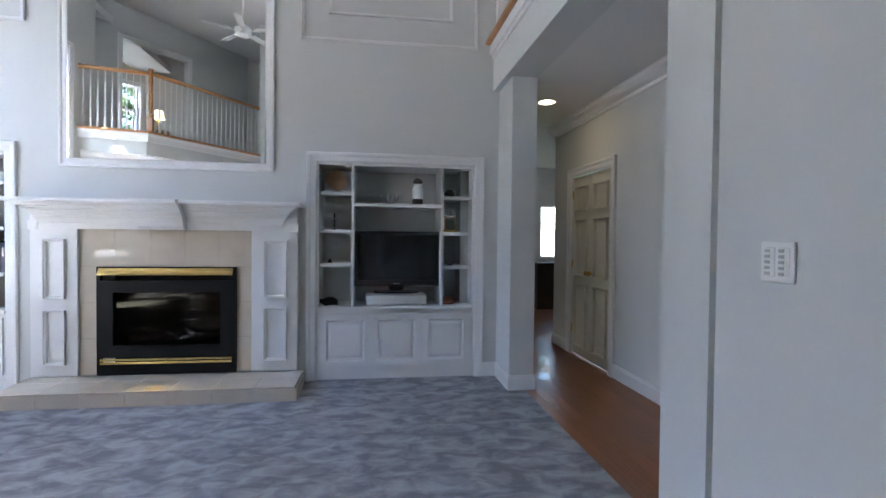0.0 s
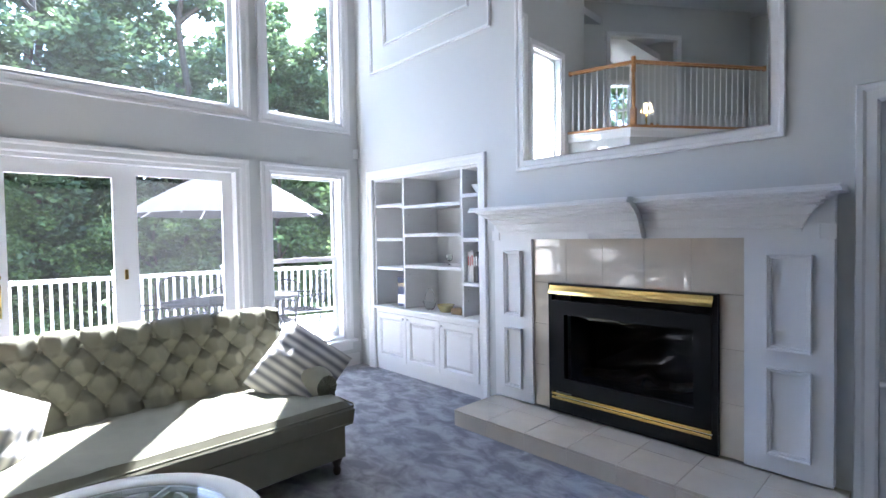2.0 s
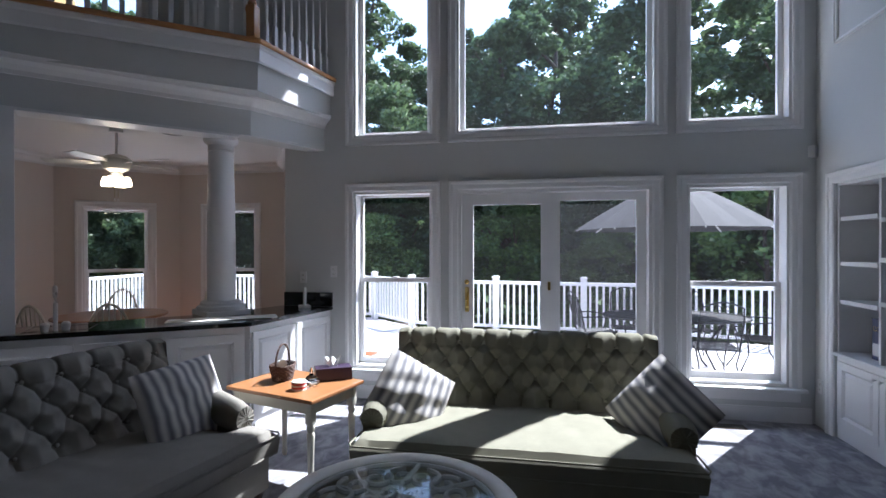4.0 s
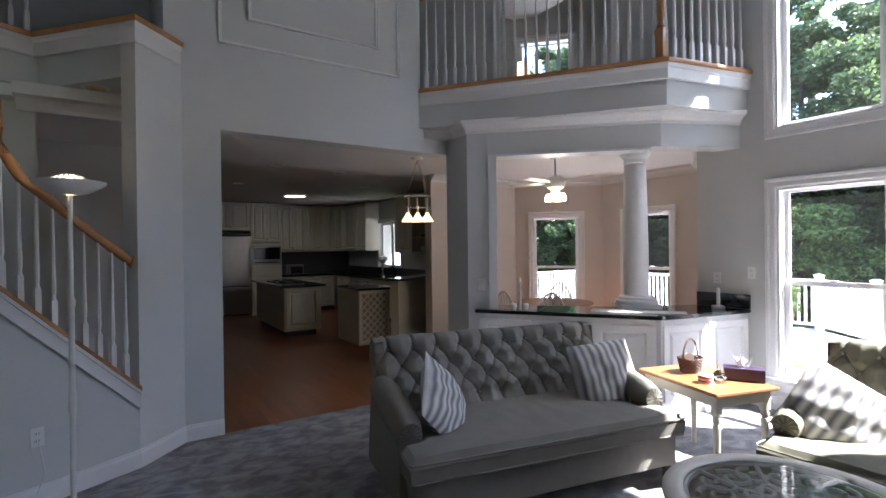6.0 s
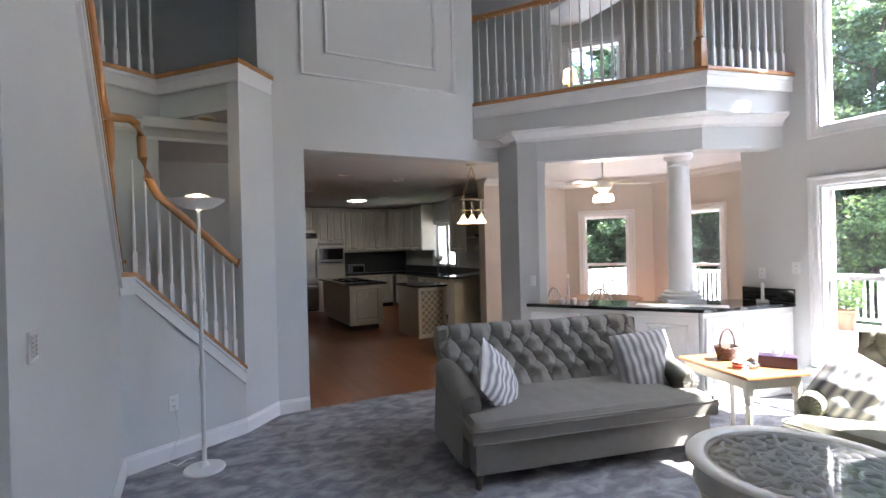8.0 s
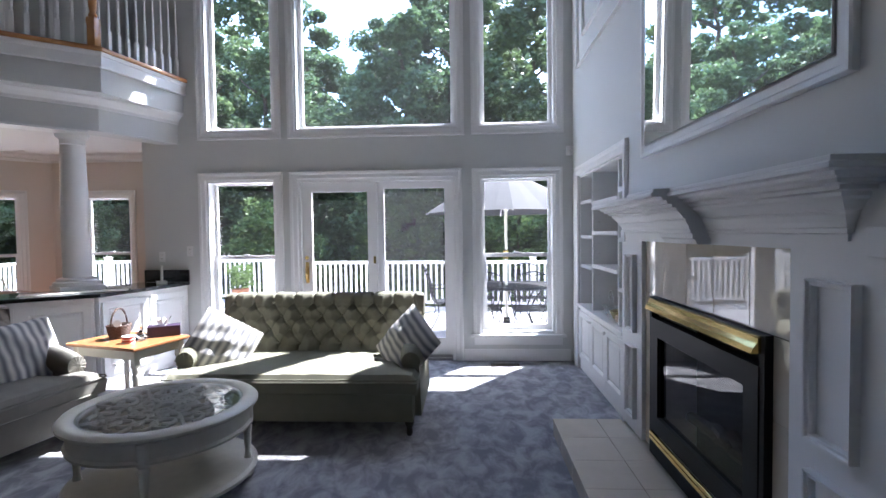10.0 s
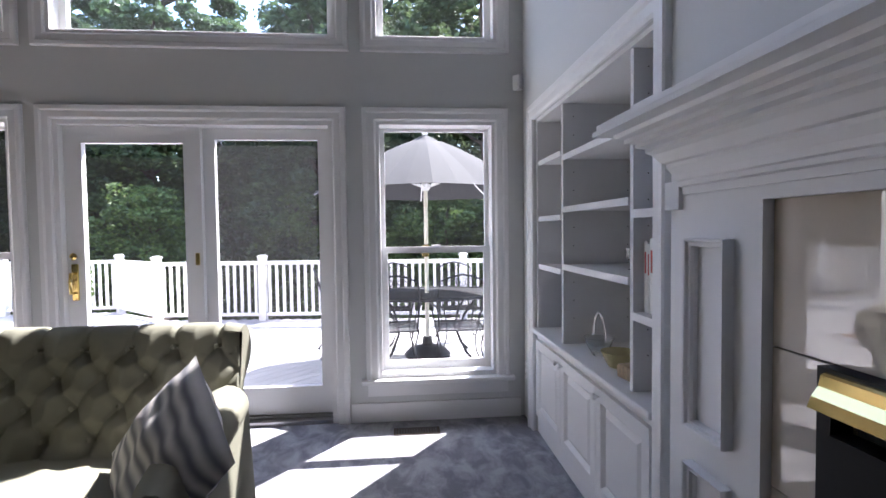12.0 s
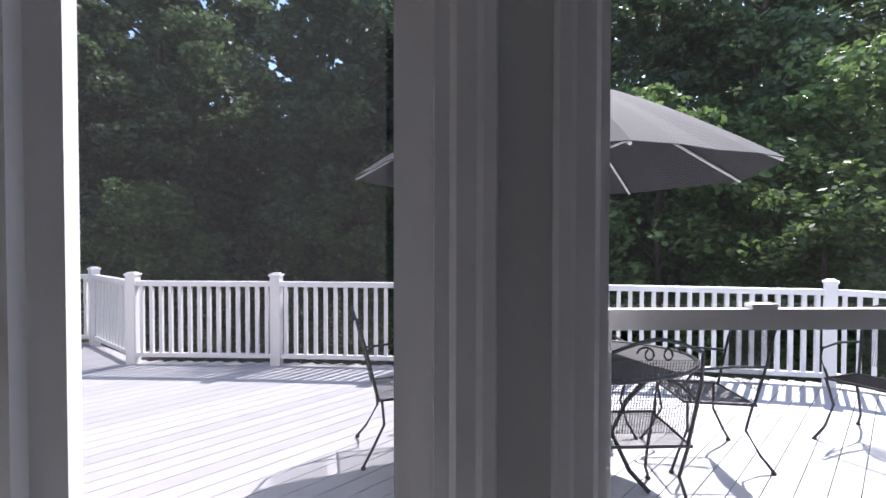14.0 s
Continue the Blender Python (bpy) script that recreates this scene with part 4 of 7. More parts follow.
    v0 = [(-bw / 2 + 0.01, -0.14, 0.12), (bw / 2 - 0.01, -0.14, 0.12), (bw / 2 - 0.01, -0.02, 0.12), (-bw / 2 + 0.01, -0.02, 0.12)]
    v1 = [(-bw / 2 + 0.01, -0.10, 0.83), (bw / 2 - 0.01, -0.10, 0.83), (bw / 2 - 0.01, -0.035, 0.83), (-bw / 2 + 0.01, -0.035, 0.83)]
    a, b = [bm.verts.new(p) for p in v0], [bm.verts.new(p) for p in v1]
    bm.faces.new(a[::-1]), bm.faces.new(b)
    for i in range(4):
        bm.faces.new((a[i], a[(i + 1) % 4], b[(i + 1) % 4], b[i]))
    part("back_panel", bm, fabric, s)
    for bx, bv in buttons:
        yy, zz = -0.28 + 0.16 * min(bv, 0.42) / 0.42, seatz + bv * 0.95
        if bv > 0.42:
            zz = seatz + 0.42
        part("button", lathe(bmesh.new(), [(0.011, 0), (0.010, 0.004), (0.004, 0.007)], 8, Matrix.Translation((bx, yy, zz)) @ Matrix.Rotation(radians(78), 4, "X")), fabric, backrest)
    # rolled arms
    for sx in (-1, 1):
        bm = bmesh.new()
        rings = []
        for k in range(13):
            t = k / 12
            y = -0.16 - t * 0.62
            zc = 0.60 - 0.10 * t ** 1.5
            r = 0.085 + 0.012 * math.sin(t * math.pi)
            if k == 12:
                r *= 0.80
            ring = []
            for j in range(20):
                a = 2 * math.pi * j / 20
                ring.append(bm.verts.new((sx * (h - 0.085 + r * math.cos(a)), y - (0.02 if k == 12 else 0), zc + r * math.sin(a))))
            rings.append(ring)
        for a, b in zip(rings, rings[1:]):
            for j in range(20):
                bm.faces.new((a[j], a[(j + 1) % 20], b[(j + 1) % 20], b[j]))
        bm.faces.new(rings[0])
        bm.faces.new(rings[-1])
        pr = [(-0.10, 0.62), (-0.78, 0.50), (-0.80, 0.40), (-0.82, 0.11), (-0.06, 0.11)]
        va = [bm.verts.new((sx * (h - 0.025 + (0.015 if z < 0.2 else 0)), y, z)) for y, z in pr]
        vb = [bm.verts.new((sx * (h - 0.145), y, z)) for y, z in pr]
        bm.faces.new(va), bm.faces.new(vb)
        for i in range(5):
            bm.faces.new((va[i], va[(i + 1) % 5], vb[(i + 1) % 5], vb[i]))
        bmesh.ops.recalc_face_normals(bm, faces=bm.faces)
        arm = part("arm", bm, fabric, s, smooth=True)
        bm = bmesh.new()
        for k in range(14):
            a = 2 * math.pi * k / 14
            tube(bm, [(sx * (h - 0.085 + 0.016 * math.cos(a)), -0.806, 0.50 + 0.016 * math.sin(a)), (sx * (h - 0.085 + 0.07 * math.cos(a)), -0.797, 0.50 + 0.07 * math.sin(a))], [0.003, 0.007], 5)
        part("arm_pleats", bm, fabric, arm)
        for yy in (-0.08, -D + 0.12):
            part("foot", lathe(bmesh.new(), [(0.018, 0), (0.024, 0.02), (0.020, 0.05), (0.034, 0.09), (0.034, 0.115)], 14, Matrix.Translation((sx * (h - 0.09), yy, 0))), DARKWOOD, s, "dark turned wooden foot")
    return s


# sofa A stands with its back to the kitchen, sofa B with its back to the windows
rotA = Matrix.Translation((-1.14, 0.89, 0)) @ Matrix.Rotation(radians(168), 4, "Z")
SA = sofa("sofa", "grey linen button-tufted sofa with rolled arms and one long cushion", rotA, LINEN, 1.90)
rotB = Matrix.Translation((-2.74, 3.44, 0)) @ Matrix.Rotation(radians(90), 4, "Z")
SB = sofa("sofa", "sage grey button-tufted sofa with rolled arms, sunlit, before the patio door", rotB, GREENLINEN, 1.87)


def put_pillow(base, x, y, z, rx, ry, rz, label):
    pillow("pillow", label, base @ pose(x, y, z, rx, ry, rz))


put_pillow(rotA, -0.57, -0.55, 0.575, -34, 46, 24, "striped linen cushion leaning in the corner of the grey sofa")
put_pillow(rotA, 0.70, -0.50, 0.60, -24, -5, -10, "striped linen cushion upright against the arm of the grey sofa")
put_pillow(rotB, -0.68, -0.58, 0.56, -24, 32, 24, "striped linen cushion in full sun on the sage sofa")
put_pillow(rotB, 0.79, -0.56, 0.57, -40, -48, -6, "striped linen cushion tipped over the arm of the sage sofa")


# ---- coffee table ----
def coffee_table():
    t = thing("coffee_table", "round antique-white coffee table with a glass top over carved scrollwork", "table", m=Matrix.Translation((-1.08, 2.98, 0)))
    R = 0.50
    rim = lathe(bmesh.new(), [(R - 0.09, 0.452), (R - 0.015, 0.452), (R, 0.462), (R, 0.475), (R - 0.012, 0.487), (R - 0.05, 0.492), (R - 0.08, 0.486), (R - 0.09, 0.478)], 64, close=False)
    bmesh.ops.bridge_loops(rim, edges=[e for e in rim.edges if e.is_boundary])
    part("tabletop_rim", rim, TABLEGREY, t, smooth=True)
    part("apron", lathe(bmesh.new(), [(R - 0.05, 0.33), (R - 0.035, 0.335), (R - 0.03, 0.35), (R - 0.045, 0.36), (R - 0.045, 0.44), (R - 0.03, 0.452)], 64, close=False), TABLEGREY, t, smooth=True)
    gb = bmesh.new()
    bmesh.ops.create_circle(gb, cap_ends=True, radius=R - 0.085, segments=48, matrix=Matrix.Translation((0, 0, 0.482)))
    part("glass_top", gb, SHEET, t).visible_shadow = False
    bm = bmesh.new()

    def scroll(cx, cy, r, a0, turns, sgn):
        pts = []
        for k in range(22):
            q = k / 21
            rr = r * (1 - 0.75 * q)
            a = a0 + sgn * q * turns * 2 * math.pi
            pts.append((cx + rr * math.cos(a), cy + rr * math.sin(a), 0.466))
        tube(bm, pts, 0.012, 6)
    for k in range(8):
        a = 2 * math.pi * k / 8
        for sg in (1, -1):
            scroll(0.275 * math.cos(a + sg * 0.19), 0.275 * math.sin(a + sg * 0.19), 0.085, a, 1.15, sg)
            scroll(0.14 * math.cos(a + sg * 0.22), 0.14 * math.sin(a + sg * 0.22), 0.05, a + 2, 1.0, -sg)
        tube(bm, [(0.05 * math.cos(a), 0.05 * math.sin(a), 0.466), (0.21 * math.cos(a + 0.15), 0.21 * math.sin(a + 0.15), 0.466), (0.40 * math.cos(a), 0.40 * math.sin(a), 0.466)], 0.012, 6)
    for r in (0.05, 0.405):
        tube(bm, [(r * math.cos(2 * math.pi * i / 48), r * math.sin(2 * math.pi * i / 48), 0.466) for i in range(48)], 0.012, 6, closed=True)
    part("scrollwork", bm, TRIM, t, "carved open scrollwork")
    part("inner_board", lathe(bmesh.new(), [(R - 0.06, 0.40), (R - 0.06, 0.41)], 48), TABLEGREY, t)
    sh = lathe(bmesh.new(), [(R - 0.04, 0.075), (R - 0.015, 0.08), (R - 0.01, 0.10), (R - 0.03, 0.115)], 64)
    part("lower_shelf", sh, TABLEGREY, t)
    for k in range(4):
        a = radians(20 + 90 * k)
        mm = Matrix.Translation(((R - 0.065) * math.cos(a), (R - 0.065) * math.sin(a), 0))
        part("leg", lathe(bmesh.new(), [(0.018, 0), (0.03, 0.02), (0.03, 0.08), (0.022, 0.12), (0.016, 0.15), (0.024, 0.28), (0.03, 0.30), (0.022, 0.315), (0.035, 0.33), (0.035, 0.44)], 16, mm), TABLEGREY, t, smooth=True)


coffee_table()



# ---- balusters and rails ----
def baluster_mesh(h):
    """White turned baluster on a square foot."""
    bm = bmesh.new()
    box(bm, -0.016, 0.016, -0.016, 0.016, 0, h * 0.20)
    lathe(bm, [(0.016, h * 0.20), (0.011, h * 0.23), (0.015, h * 0.26), (0.016, h * 0.32), (0.012, h * 0.5), (0.009, h * 0.8), (0.008, h)], 8, close=False)
    return bm


def mesh_of(name, bm, material, smooth=False):
    me = bpy.data.meshes.new(name)
    bm.normal_update()
    if smooth:
        for f in bm.faces:
            f.smooth = True
    bm.to_mesh(me)
    bm.free()
    me.materials.append(material)
    if smooth:
        me.set_sharp_from_angle(angle=radians(40))
    return me


RAIL = [(-0.028, 0), (0.028, 0), (0.03, 0.012), (0.024, 0.02), (0.03, 0.035), (0.022, 0.055), (0, 0.06), (-0.022, 0.055), (-0.03, 0.035), (-0.024, 0.02), (-0.03, 0.012)]


def railing(name, label, pts, h=0.86, step=0.105, newels=(), m=None):
    """pts: (x, y, z) of the feet line."""
    r = thing(name, label, "railing")
    me = mesh_of("baluster", baluster_mesh(h), TRIM)
    k = 0
    for a, b in zip(pts, pts[1:]):
        a, b = Vector(a), Vector(b)
        flat = (b - a).to_2d().length
        n = max(1, round(flat / step))
        for i in range(n):
            o = new("baluster", me)
            o.location = a.lerp(b, (i + 0.5) / n)
            o.rotation_euler = (0, 0, math.atan2(b.y - a.y, b.x - a.x))
            o.parent = r
            k += 1
    bm = sweep(bmesh.new(), [(p[0], p[1], p[2] + h) for p in pts], RAIL)
    part("handrail", bm, OAK, r, "varnished oak handrail")
    for x, y, z, hh in newels:
        bm = bmesh.new()
        box(bm, -0.042, 0.042, -0.042, 0.042, 0, hh * 0.24, bevel=0.004)
        lathe(bm, [(0.03, hh * 0.24), (0.038, hh * 0.26), (0.024, hh * 0.29), (0.034, hh * 0.34), (0.034, hh * 0.42), (0.024, hh * 0.75), (0.034, hh * 0.78), (0.034, hh * 0.97), (0.04, hh)], 16)
        part("newel_post", bm, OAK, r, "varnished oak newel post", m=Matrix.Translation((x, y, z)), smooth=True)
    return r


top = 3.205
railing("balcony_railing", "white balusters with an oak handrail along the loft balcony", [(-1.50, -0.62, top), (-2.85, 1.27, top), (WX + 0.02, 1.49, top)], h=0.97, newels=((-2.85, 1.27, top, 1.08),))
bm = bmesh.new()
for q in ((-1.49, -0.62, top + 1.0), (WX + 0.02, 1.49, top + 1.0)):
    lathe(bm, [(0.04, -0.01), (0.05, 0), (0.04, 0.02)], 14, Matrix.Translation(q) @ Matrix.Rotation(radians(90), 4, "X" if q[0] > -2 else "Y"))
structure("rail_rosette", bm, OAK)
railing("gallery_railing", "white balusters with an oak handrail along the upstairs gallery", [(2.14, 2.0, 3.20), (2.14, FY - 0.03, 3.20)])
structure("gallery_end_post", boxes((2.06, 2.22, 5.55, 5.62, 3.20, 4.0)), TRIM)


def stairs():
    s = tagged(thing("staircase", "", ""), kind="structure")
    # caps and white trim along the two knee walls
    def slope_bar(name, m, x0, z0, x1, z1, ya, yb, da, db, material):
        bm = bmesh.new()
        a = [bm.verts.new((x, ya, z)) for x, z in ((x0, z0 + da), (x1, z1 + da), (x1, z1 + db), (x0, z0 + db))]
        b = [bm.verts.new((x, yb, z)) for x, z in ((x0, z0 + da), (x1, z1 + da), (x1, z1 + db), (x0, z0 + db))]
        bm.faces.new(a), bm.faces.new(b[::-1])
        for i in range(4):
            bm.faces.new((a[(i + 1) % 4], a[i], b[i], b[(i + 1) % 4]))
        bmesh.ops.recalc_face_normals(bm, faces=bm.faces)
        part(name, bm, material, s, m=m)
    mu = frame_of((1.95, 1.70), (1.95, 0.14))[0]
    for m, seg in ((mk, ((0.0, 1.40, 0.10, 1.40), (0.10, 1.40, ln, 0.55))), (mu, ((0.0, 3.11, 1.56, 1.40),))):
        for x0, z0, x1, z1 in seg:
            slope_bar("stair_cap", m, x0, z0, x1, z1, -0.035, 0.125, 0.0, 0.03, OAK)
            slope_bar("stair_trim", m, x0, z0, x1, z1, -0.016, 0.0, -0.13, 0.0, TRIM)
            slope_bar("stair_trim", m, x0, z0, x1, z1, -0.024, -0.016, -0.13, -0.11, TRIM)
            slope_bar("stair_trim", m, x0, z0, x1, z1, -0.028, -0.016, -0.03, 0.0, TRIM)
    # treads
    for i in range(8):
        z = 0.19 * (i + 1)
        t = i / 7
        cx, cy = 1.15 + 0.85 * t, -0.45 + 0.42 * t
        ang = math.atan2(0.44, 0.85)
        m = Matrix.Translation((cx, cy, 0)) @ Matrix.Rotation(ang, 4, "Z")
        part("step", boxes((-0.06, 0.28, -1.0, 0.0, max(0, z - 0.4), z - 0.03)), TRIM, s, m=m)
        part("tread", boxes((-0.09, 0.22, -1.0, 0.0, z - 0.03, z), bevel=0.008), OAK, s, m=m)
    for i in range(8):
        z = 1.52 + 0.19 * (i + 1)
        y = 0.25 + 0.20 * i
        part("step", boxes((2.08, 3.1, y, y + 0.26, z - 0.45, z - 0.03)), TRIM, s)
        part("tread", boxes((2.08, 3.1, y - 0.03, y + 0.23, z - 0.03, z), bevel=0.008), OAK, s)
    return s


stairs()
SA0, SA1 = Vector((1.90, 0.11, 1.45)), Vector((1.14, -0.285, 0.60))


def stair_rail():
    r = thing("stair_railing", "white balusters with a curved oak handrail up the stairs", "railing")
    me = mesh_of("baluster", baluster_mesh(0.84), TRIM)
    for i in range(10):
        t = (i + 0.5) / 10
        o = new("baluster", me)
        o.location = SA0.lerp(SA1, t)
        o.rotation_euler, o.parent = (0, 0, 0.5), r
    for i in range(12):
        t = (i + 0.5) / 12
        o = new("baluster", me)
        o.location = Vector((2.0, 0.24, 1.46)).lerp(Vector((2.0, 1.62, 2.98)), t)
        o.parent = r
    pts = [(2.0, 1.76, 4.06), (2.0, 0.36, 2.62), (1.99, 0.24, 2.52), (1.95, 0.15, 2.53), (1.87, 0.105, 2.54), (1.825, 0.085, 2.51), (1.80, 0.075, 2.42), (1.795, 0.07, 2.27), (1.765, 0.05, 2.12), (1.70, 0.012, 1.99), (1.45, -0.12, 1.75), (1.14, -0.29, 1.46)]
    bm = tube(bmesh.new(), pts, 0.031, 12)
    part("handrail", bm, OAK, r, "curved varnished oak handrail", smooth=True)
    part("rosette", lathe(bmesh.new(), [(0.045, 0), (0.05, 0.01), (0.03, 0.02)], 14, Matrix.Translation((1.125, -0.29, 1.46)) @ Matrix.Rotation(radians(70), 4, "Y")), OAK, r)
    part("newel_post", lathe(bmesh.new(), [(0.03, 0), (0.03, 0.6), (0.02, 0.72), (0.03, 0.8), (0.032, 1.06)], 14, Matrix.Translation((1.985, 0.17, 1.44))), OAK, r, "varnished oak newel post", smooth=True)


stair_rail()
# the gallery over the foyer
G = [(0.795, -0.585), (1.10, -0.25), (1.74, -0.98), (2.25, -0.70), (4.2, -0.70)]
moulding("gallery_fascia", G[::-1], FASCIA, 3.03)
moulding("gallery_nosing", G[::-1], [(0, 0), (0.04, 0), (0.045, 0.03), (0.04, 0.04), (-0.1, 0.04), (-0.1, 0)], 3.17, OAK)
railing("gallery_railing", "white balusters with an oak handrail above the foyer", [(1.74, -1.02, 3.205), (2.27, -0.75, 3.205), (3.6, -0.75, 3.205)])
moulding("foyer_crown", [(1.85, -1.0), (0.95, -1.0)], CROWN, 2.62)
structure("foyer_wall", boxes((1.75, 2.6, -1.2, -1.05, 0, 2.80)), PAINT)

# loft partition behind the balcony
wall("wall_loft_partition", (-2.2, -2.6), (-4.6, 0.72), 3.05, CEILING, 0.12, [(1.62, 3.03, 3.05, 5.35)])
structure("door_casing", casing(bmesh.new(), 1.62, 3.03, 3.05, 5.35, 3), TRIM, frame_of((-2.2, -2.6), (-4.6, 0.72))[0])
wall("wall_loft_bay", N1, N2, 3.05, CEILING, 0.2, [(0.1, 1.0, 3.95, 5.15)])
sash_window(10, frame_of(N1, N2)[0], 0.1, 1.0, 3.95, 5.15, stool=False)
wall("wall_loft_bay", N2, N3, 3.05, CEILING, 0.2)
wall("wall_loft_bay", N3, (-4.08, 0.9), 3.05, CEILING, 0.2)
wall("wall_loft_bay", (-1.5, -2.93), N1, 3.05, CEILING, 0.2)
structure("loft_bay_floor", boxes((-5.9, WX - 0.0, -3.0, 1.0, 2.80, 3.05)), CEIL)
structure("loft_bay_ceiling", boxes((-6.0, WX - 0.21, -3.2, 1.2, CEILING, CEILING + 0.1)), CEIL)
lamp = thing("table_lamp", "small table lamp with a glowing amber shade in the loft", "lamp", m=Matrix.Translation((-3.95, -1.75, 3.86)))
part("shade", lathe(bmesh.new(), [(0.13, 0.30), (0.09, 0.48)], 20, close=False), LAMPGLOW, lamp, "glowing amber shade")
part("lamp_base", lathe(bmesh.new(), [(0.06, 0), (0.06, 0.02), (0.02, 0.05), (0.04, 0.15), (0.012, 0.25), (0.012, 0.36)], 16), BRASS, lamp)
tagged(part("nightstand", boxes((-4.15, -3.7, -1.95, -1.55, 3.165, 3.86), bevel=0.01), OAK), "wooden nightstand under the lamp in the loft", "nightstand")


# ---- nook bar: counter, cabinets, column ----
def bar():
    front = [(-1.80, -0.14), (-2.78, 1.30), (WX + 0.003, 1.52)]
    back = [(WX + 0.003, 0.98), (-3.20, 0.72), (-2.12, -0.42)]
    bm = bmesh.new()
    prism(bm, front + back, 0.875, 0.91)
    bmesh.ops.recalc_face_normals(bm, faces=bm.faces)
    bmesh.ops.bevel(bm, geom=[e for e in bm.edges if abs(e.verts[0].co.z - e.verts[1].co.z) < 0.001], offset=0.006, segments=2, affect="EDGES")
    tagged(part("worktop", bm, GRANITE), "polished black granite bar worktop", "worktop")
    tagged(part("splashback", boxes((WX + 0.004, WX + 0.03, 1.0, 1.52, 0.912, 1.05), bevel=0.003), GRANITE), "low black granite splashback", "splashback")
    m1, l1 = frame_of((-2.76, 1.25), (-1.84, -0.12))
    m2, l2 = frame_of((WX + 0.003, 1.49), (-2.80, 1.27))
    for m, ln_, n in ((m1, l1, 3), (m2, l2, 2)):
        # fronts face the living room, along the frame's own left side
        mm = m @ Matrix.Translation((ln_, 0, 0)) @ Matrix.Rotation(math.pi, 4, "Z")
        w = ln_ / n
        for i in range(n):
            c = tagged(thing("bar_cabinet", "white raised-panel cabinet under the granite bar", "cabinet", "cabinets under the bar", mm), "")
            a, b = i * w, (i + 1) * w
            part("cabinet_body", boxes((a, b, 0.0, 0.30, 0, 0.872)), TRIM, c)
            part("door_panel", panel_door(bmesh.new(), a + 0.02, b - 0.02, 0.14, 0.82, -0.018, 0.018, 0.06), TRIM, c)
    col = thing("column", "round white column with moulded cap and base standing on the bar", "column", m=Matrix.Translation((-3.17, 0.76, 0.91)))
    part("base", lathe(bmesh.new(), [(0.20, 0.045), (0.205, 0.06), (0.20, 0.08), (0.17, 0.09), (0.175, 0.11), (0.15, 0.125)], 40), TRIM, col, smooth=True)
    part("plinth", boxes((-0.19, 0.19, -0.19, 0.19, 0, 0.045), bevel=0.004, m=Matrix.Rotation(radians(-36), 4, "Z")), TRIM, col)
    part("shaft", lathe(bmesh.new(), [(0.120, 0.125), (0.120, 0.6), (0.115, 1.0), (0.105, 1.44)], 48), TRIM, col, smooth=True)
    part("capital", lathe(bmesh.new(), [(0.107, 1.44), (0.12, 1.45), (0.108, 1.46), (0.108, 1.50), (0.13, 1.52), (0.145, 1.54), (0.145, 1.585)], 40), TRIM, col, smooth=True)
    f = thing("bar_faucet", "white gooseneck bar faucet with two round handles", "faucet", m=Matrix.Translation((-2.14, 0.16, 0.91)) @ Matrix.Rotation(radians(-130), 4, "Z"))
    part("spout", tube(bmesh.new(), [(0, 0, 0), (0, 0, 0.20), (0.02, 0, 0.27), (0.07, 0, 0.31), (0.12, 0, 0.29), (0.14, 0, 0.23)], 0.014, 10), WHITEMETAL, f, smooth=True)
    for sy in (-0.06, 0.06):
        part("handle", lathe(bmesh.new(), [(0.022, 0), (0.028, 0.03), (0.03, 0.05), (0.018, 0.065)], 14, Matrix.Translation((0, sy, 0))), WHITEMETAL, f, smooth=True)
    tagged(part("bar_sink", rect_frame(bmesh.new(), -0.2, 0.2, -0.14, 0.14, 0.012, 0.0, 0.004), BLACK, m=Matrix.Translation((-2.26, 0.08, 0.911)) @ Matrix.Rotation(radians(-56), 4, "Z") @ Matrix.Rotation(radians(-90), 4, "X")), "small dark bar sink rim set in the granite", "sink")
    ph = thing("cordless_phone", "white cordless phone upright in its cradle on the bar", "telephone", m=Matrix.Translation((-3.70, 1.30, 0.91)) @ Matrix.Rotation(radians(40), 4, "Z"))
    part("cradle", boxes((-0.05, 0.05, -0.05, 0.05, 0, 0.03), bevel=0.006), WHITEMETAL, ph)
    part("handset", boxes((-0.022, 0.022, -0.012, 0.014, 0.03, 0.20), bevel=0.006), WHITEMETAL, ph)
    tagged(part("glass_tray", boxes((-0.42, 0.42, -0.10, 0.10, 0.911, 0.918), bevel=0.003, m=Matrix.Translation((-2.88, 0.98, 0)) @ Matrix.Rotation(radians(-56), 4, "Z")), PAPER), "flat pale tray lying along the granite bar", "tray")


bar()
nj = frame_of((-1.93, -0.06), (-3.11, 1.09))[0]
structure("nook_casing", boxes((0.0, 0.085, -0.018, -0.002, 0.91, 2.475), (0.0, 0.02, -0.002, 0.2, 0.91, 2.475), (0.085, 1.55, -0.018, 0.2, 2.455, 2.475), m=nj), TRIM)


# ---- small wall fittings ----
def plate(name, label, m, kind="outlet"):
    p = thing(name, label, kind, m=m)
    part("plate", boxes((-0.036, 0.036, -0.007, 0, -0.058, 0.058), bevel=0.003), TRIM, p)
    if kind == "outlet":
        for z in (-0.022, 0.022):
            part("socket", boxes((-0.015, 0.015, -0.010, -0.006, z - 0.013, z + 0.013), bevel=0.003), PAPER, p)
            part("slots", boxes((-0.008, -0.005, -0.0105, -0.009, z - 0.005, z + 0.005), (0.005, 0.008, -0.0105, -0.009, z - 0.005, z + 0.005)), BLACK, p)
    else:
        part("rocker", boxes((-0.014, 0.014, -0.011, -0.006, -0.03, 0.03), bevel=0.002), PAPER, p)
    return p


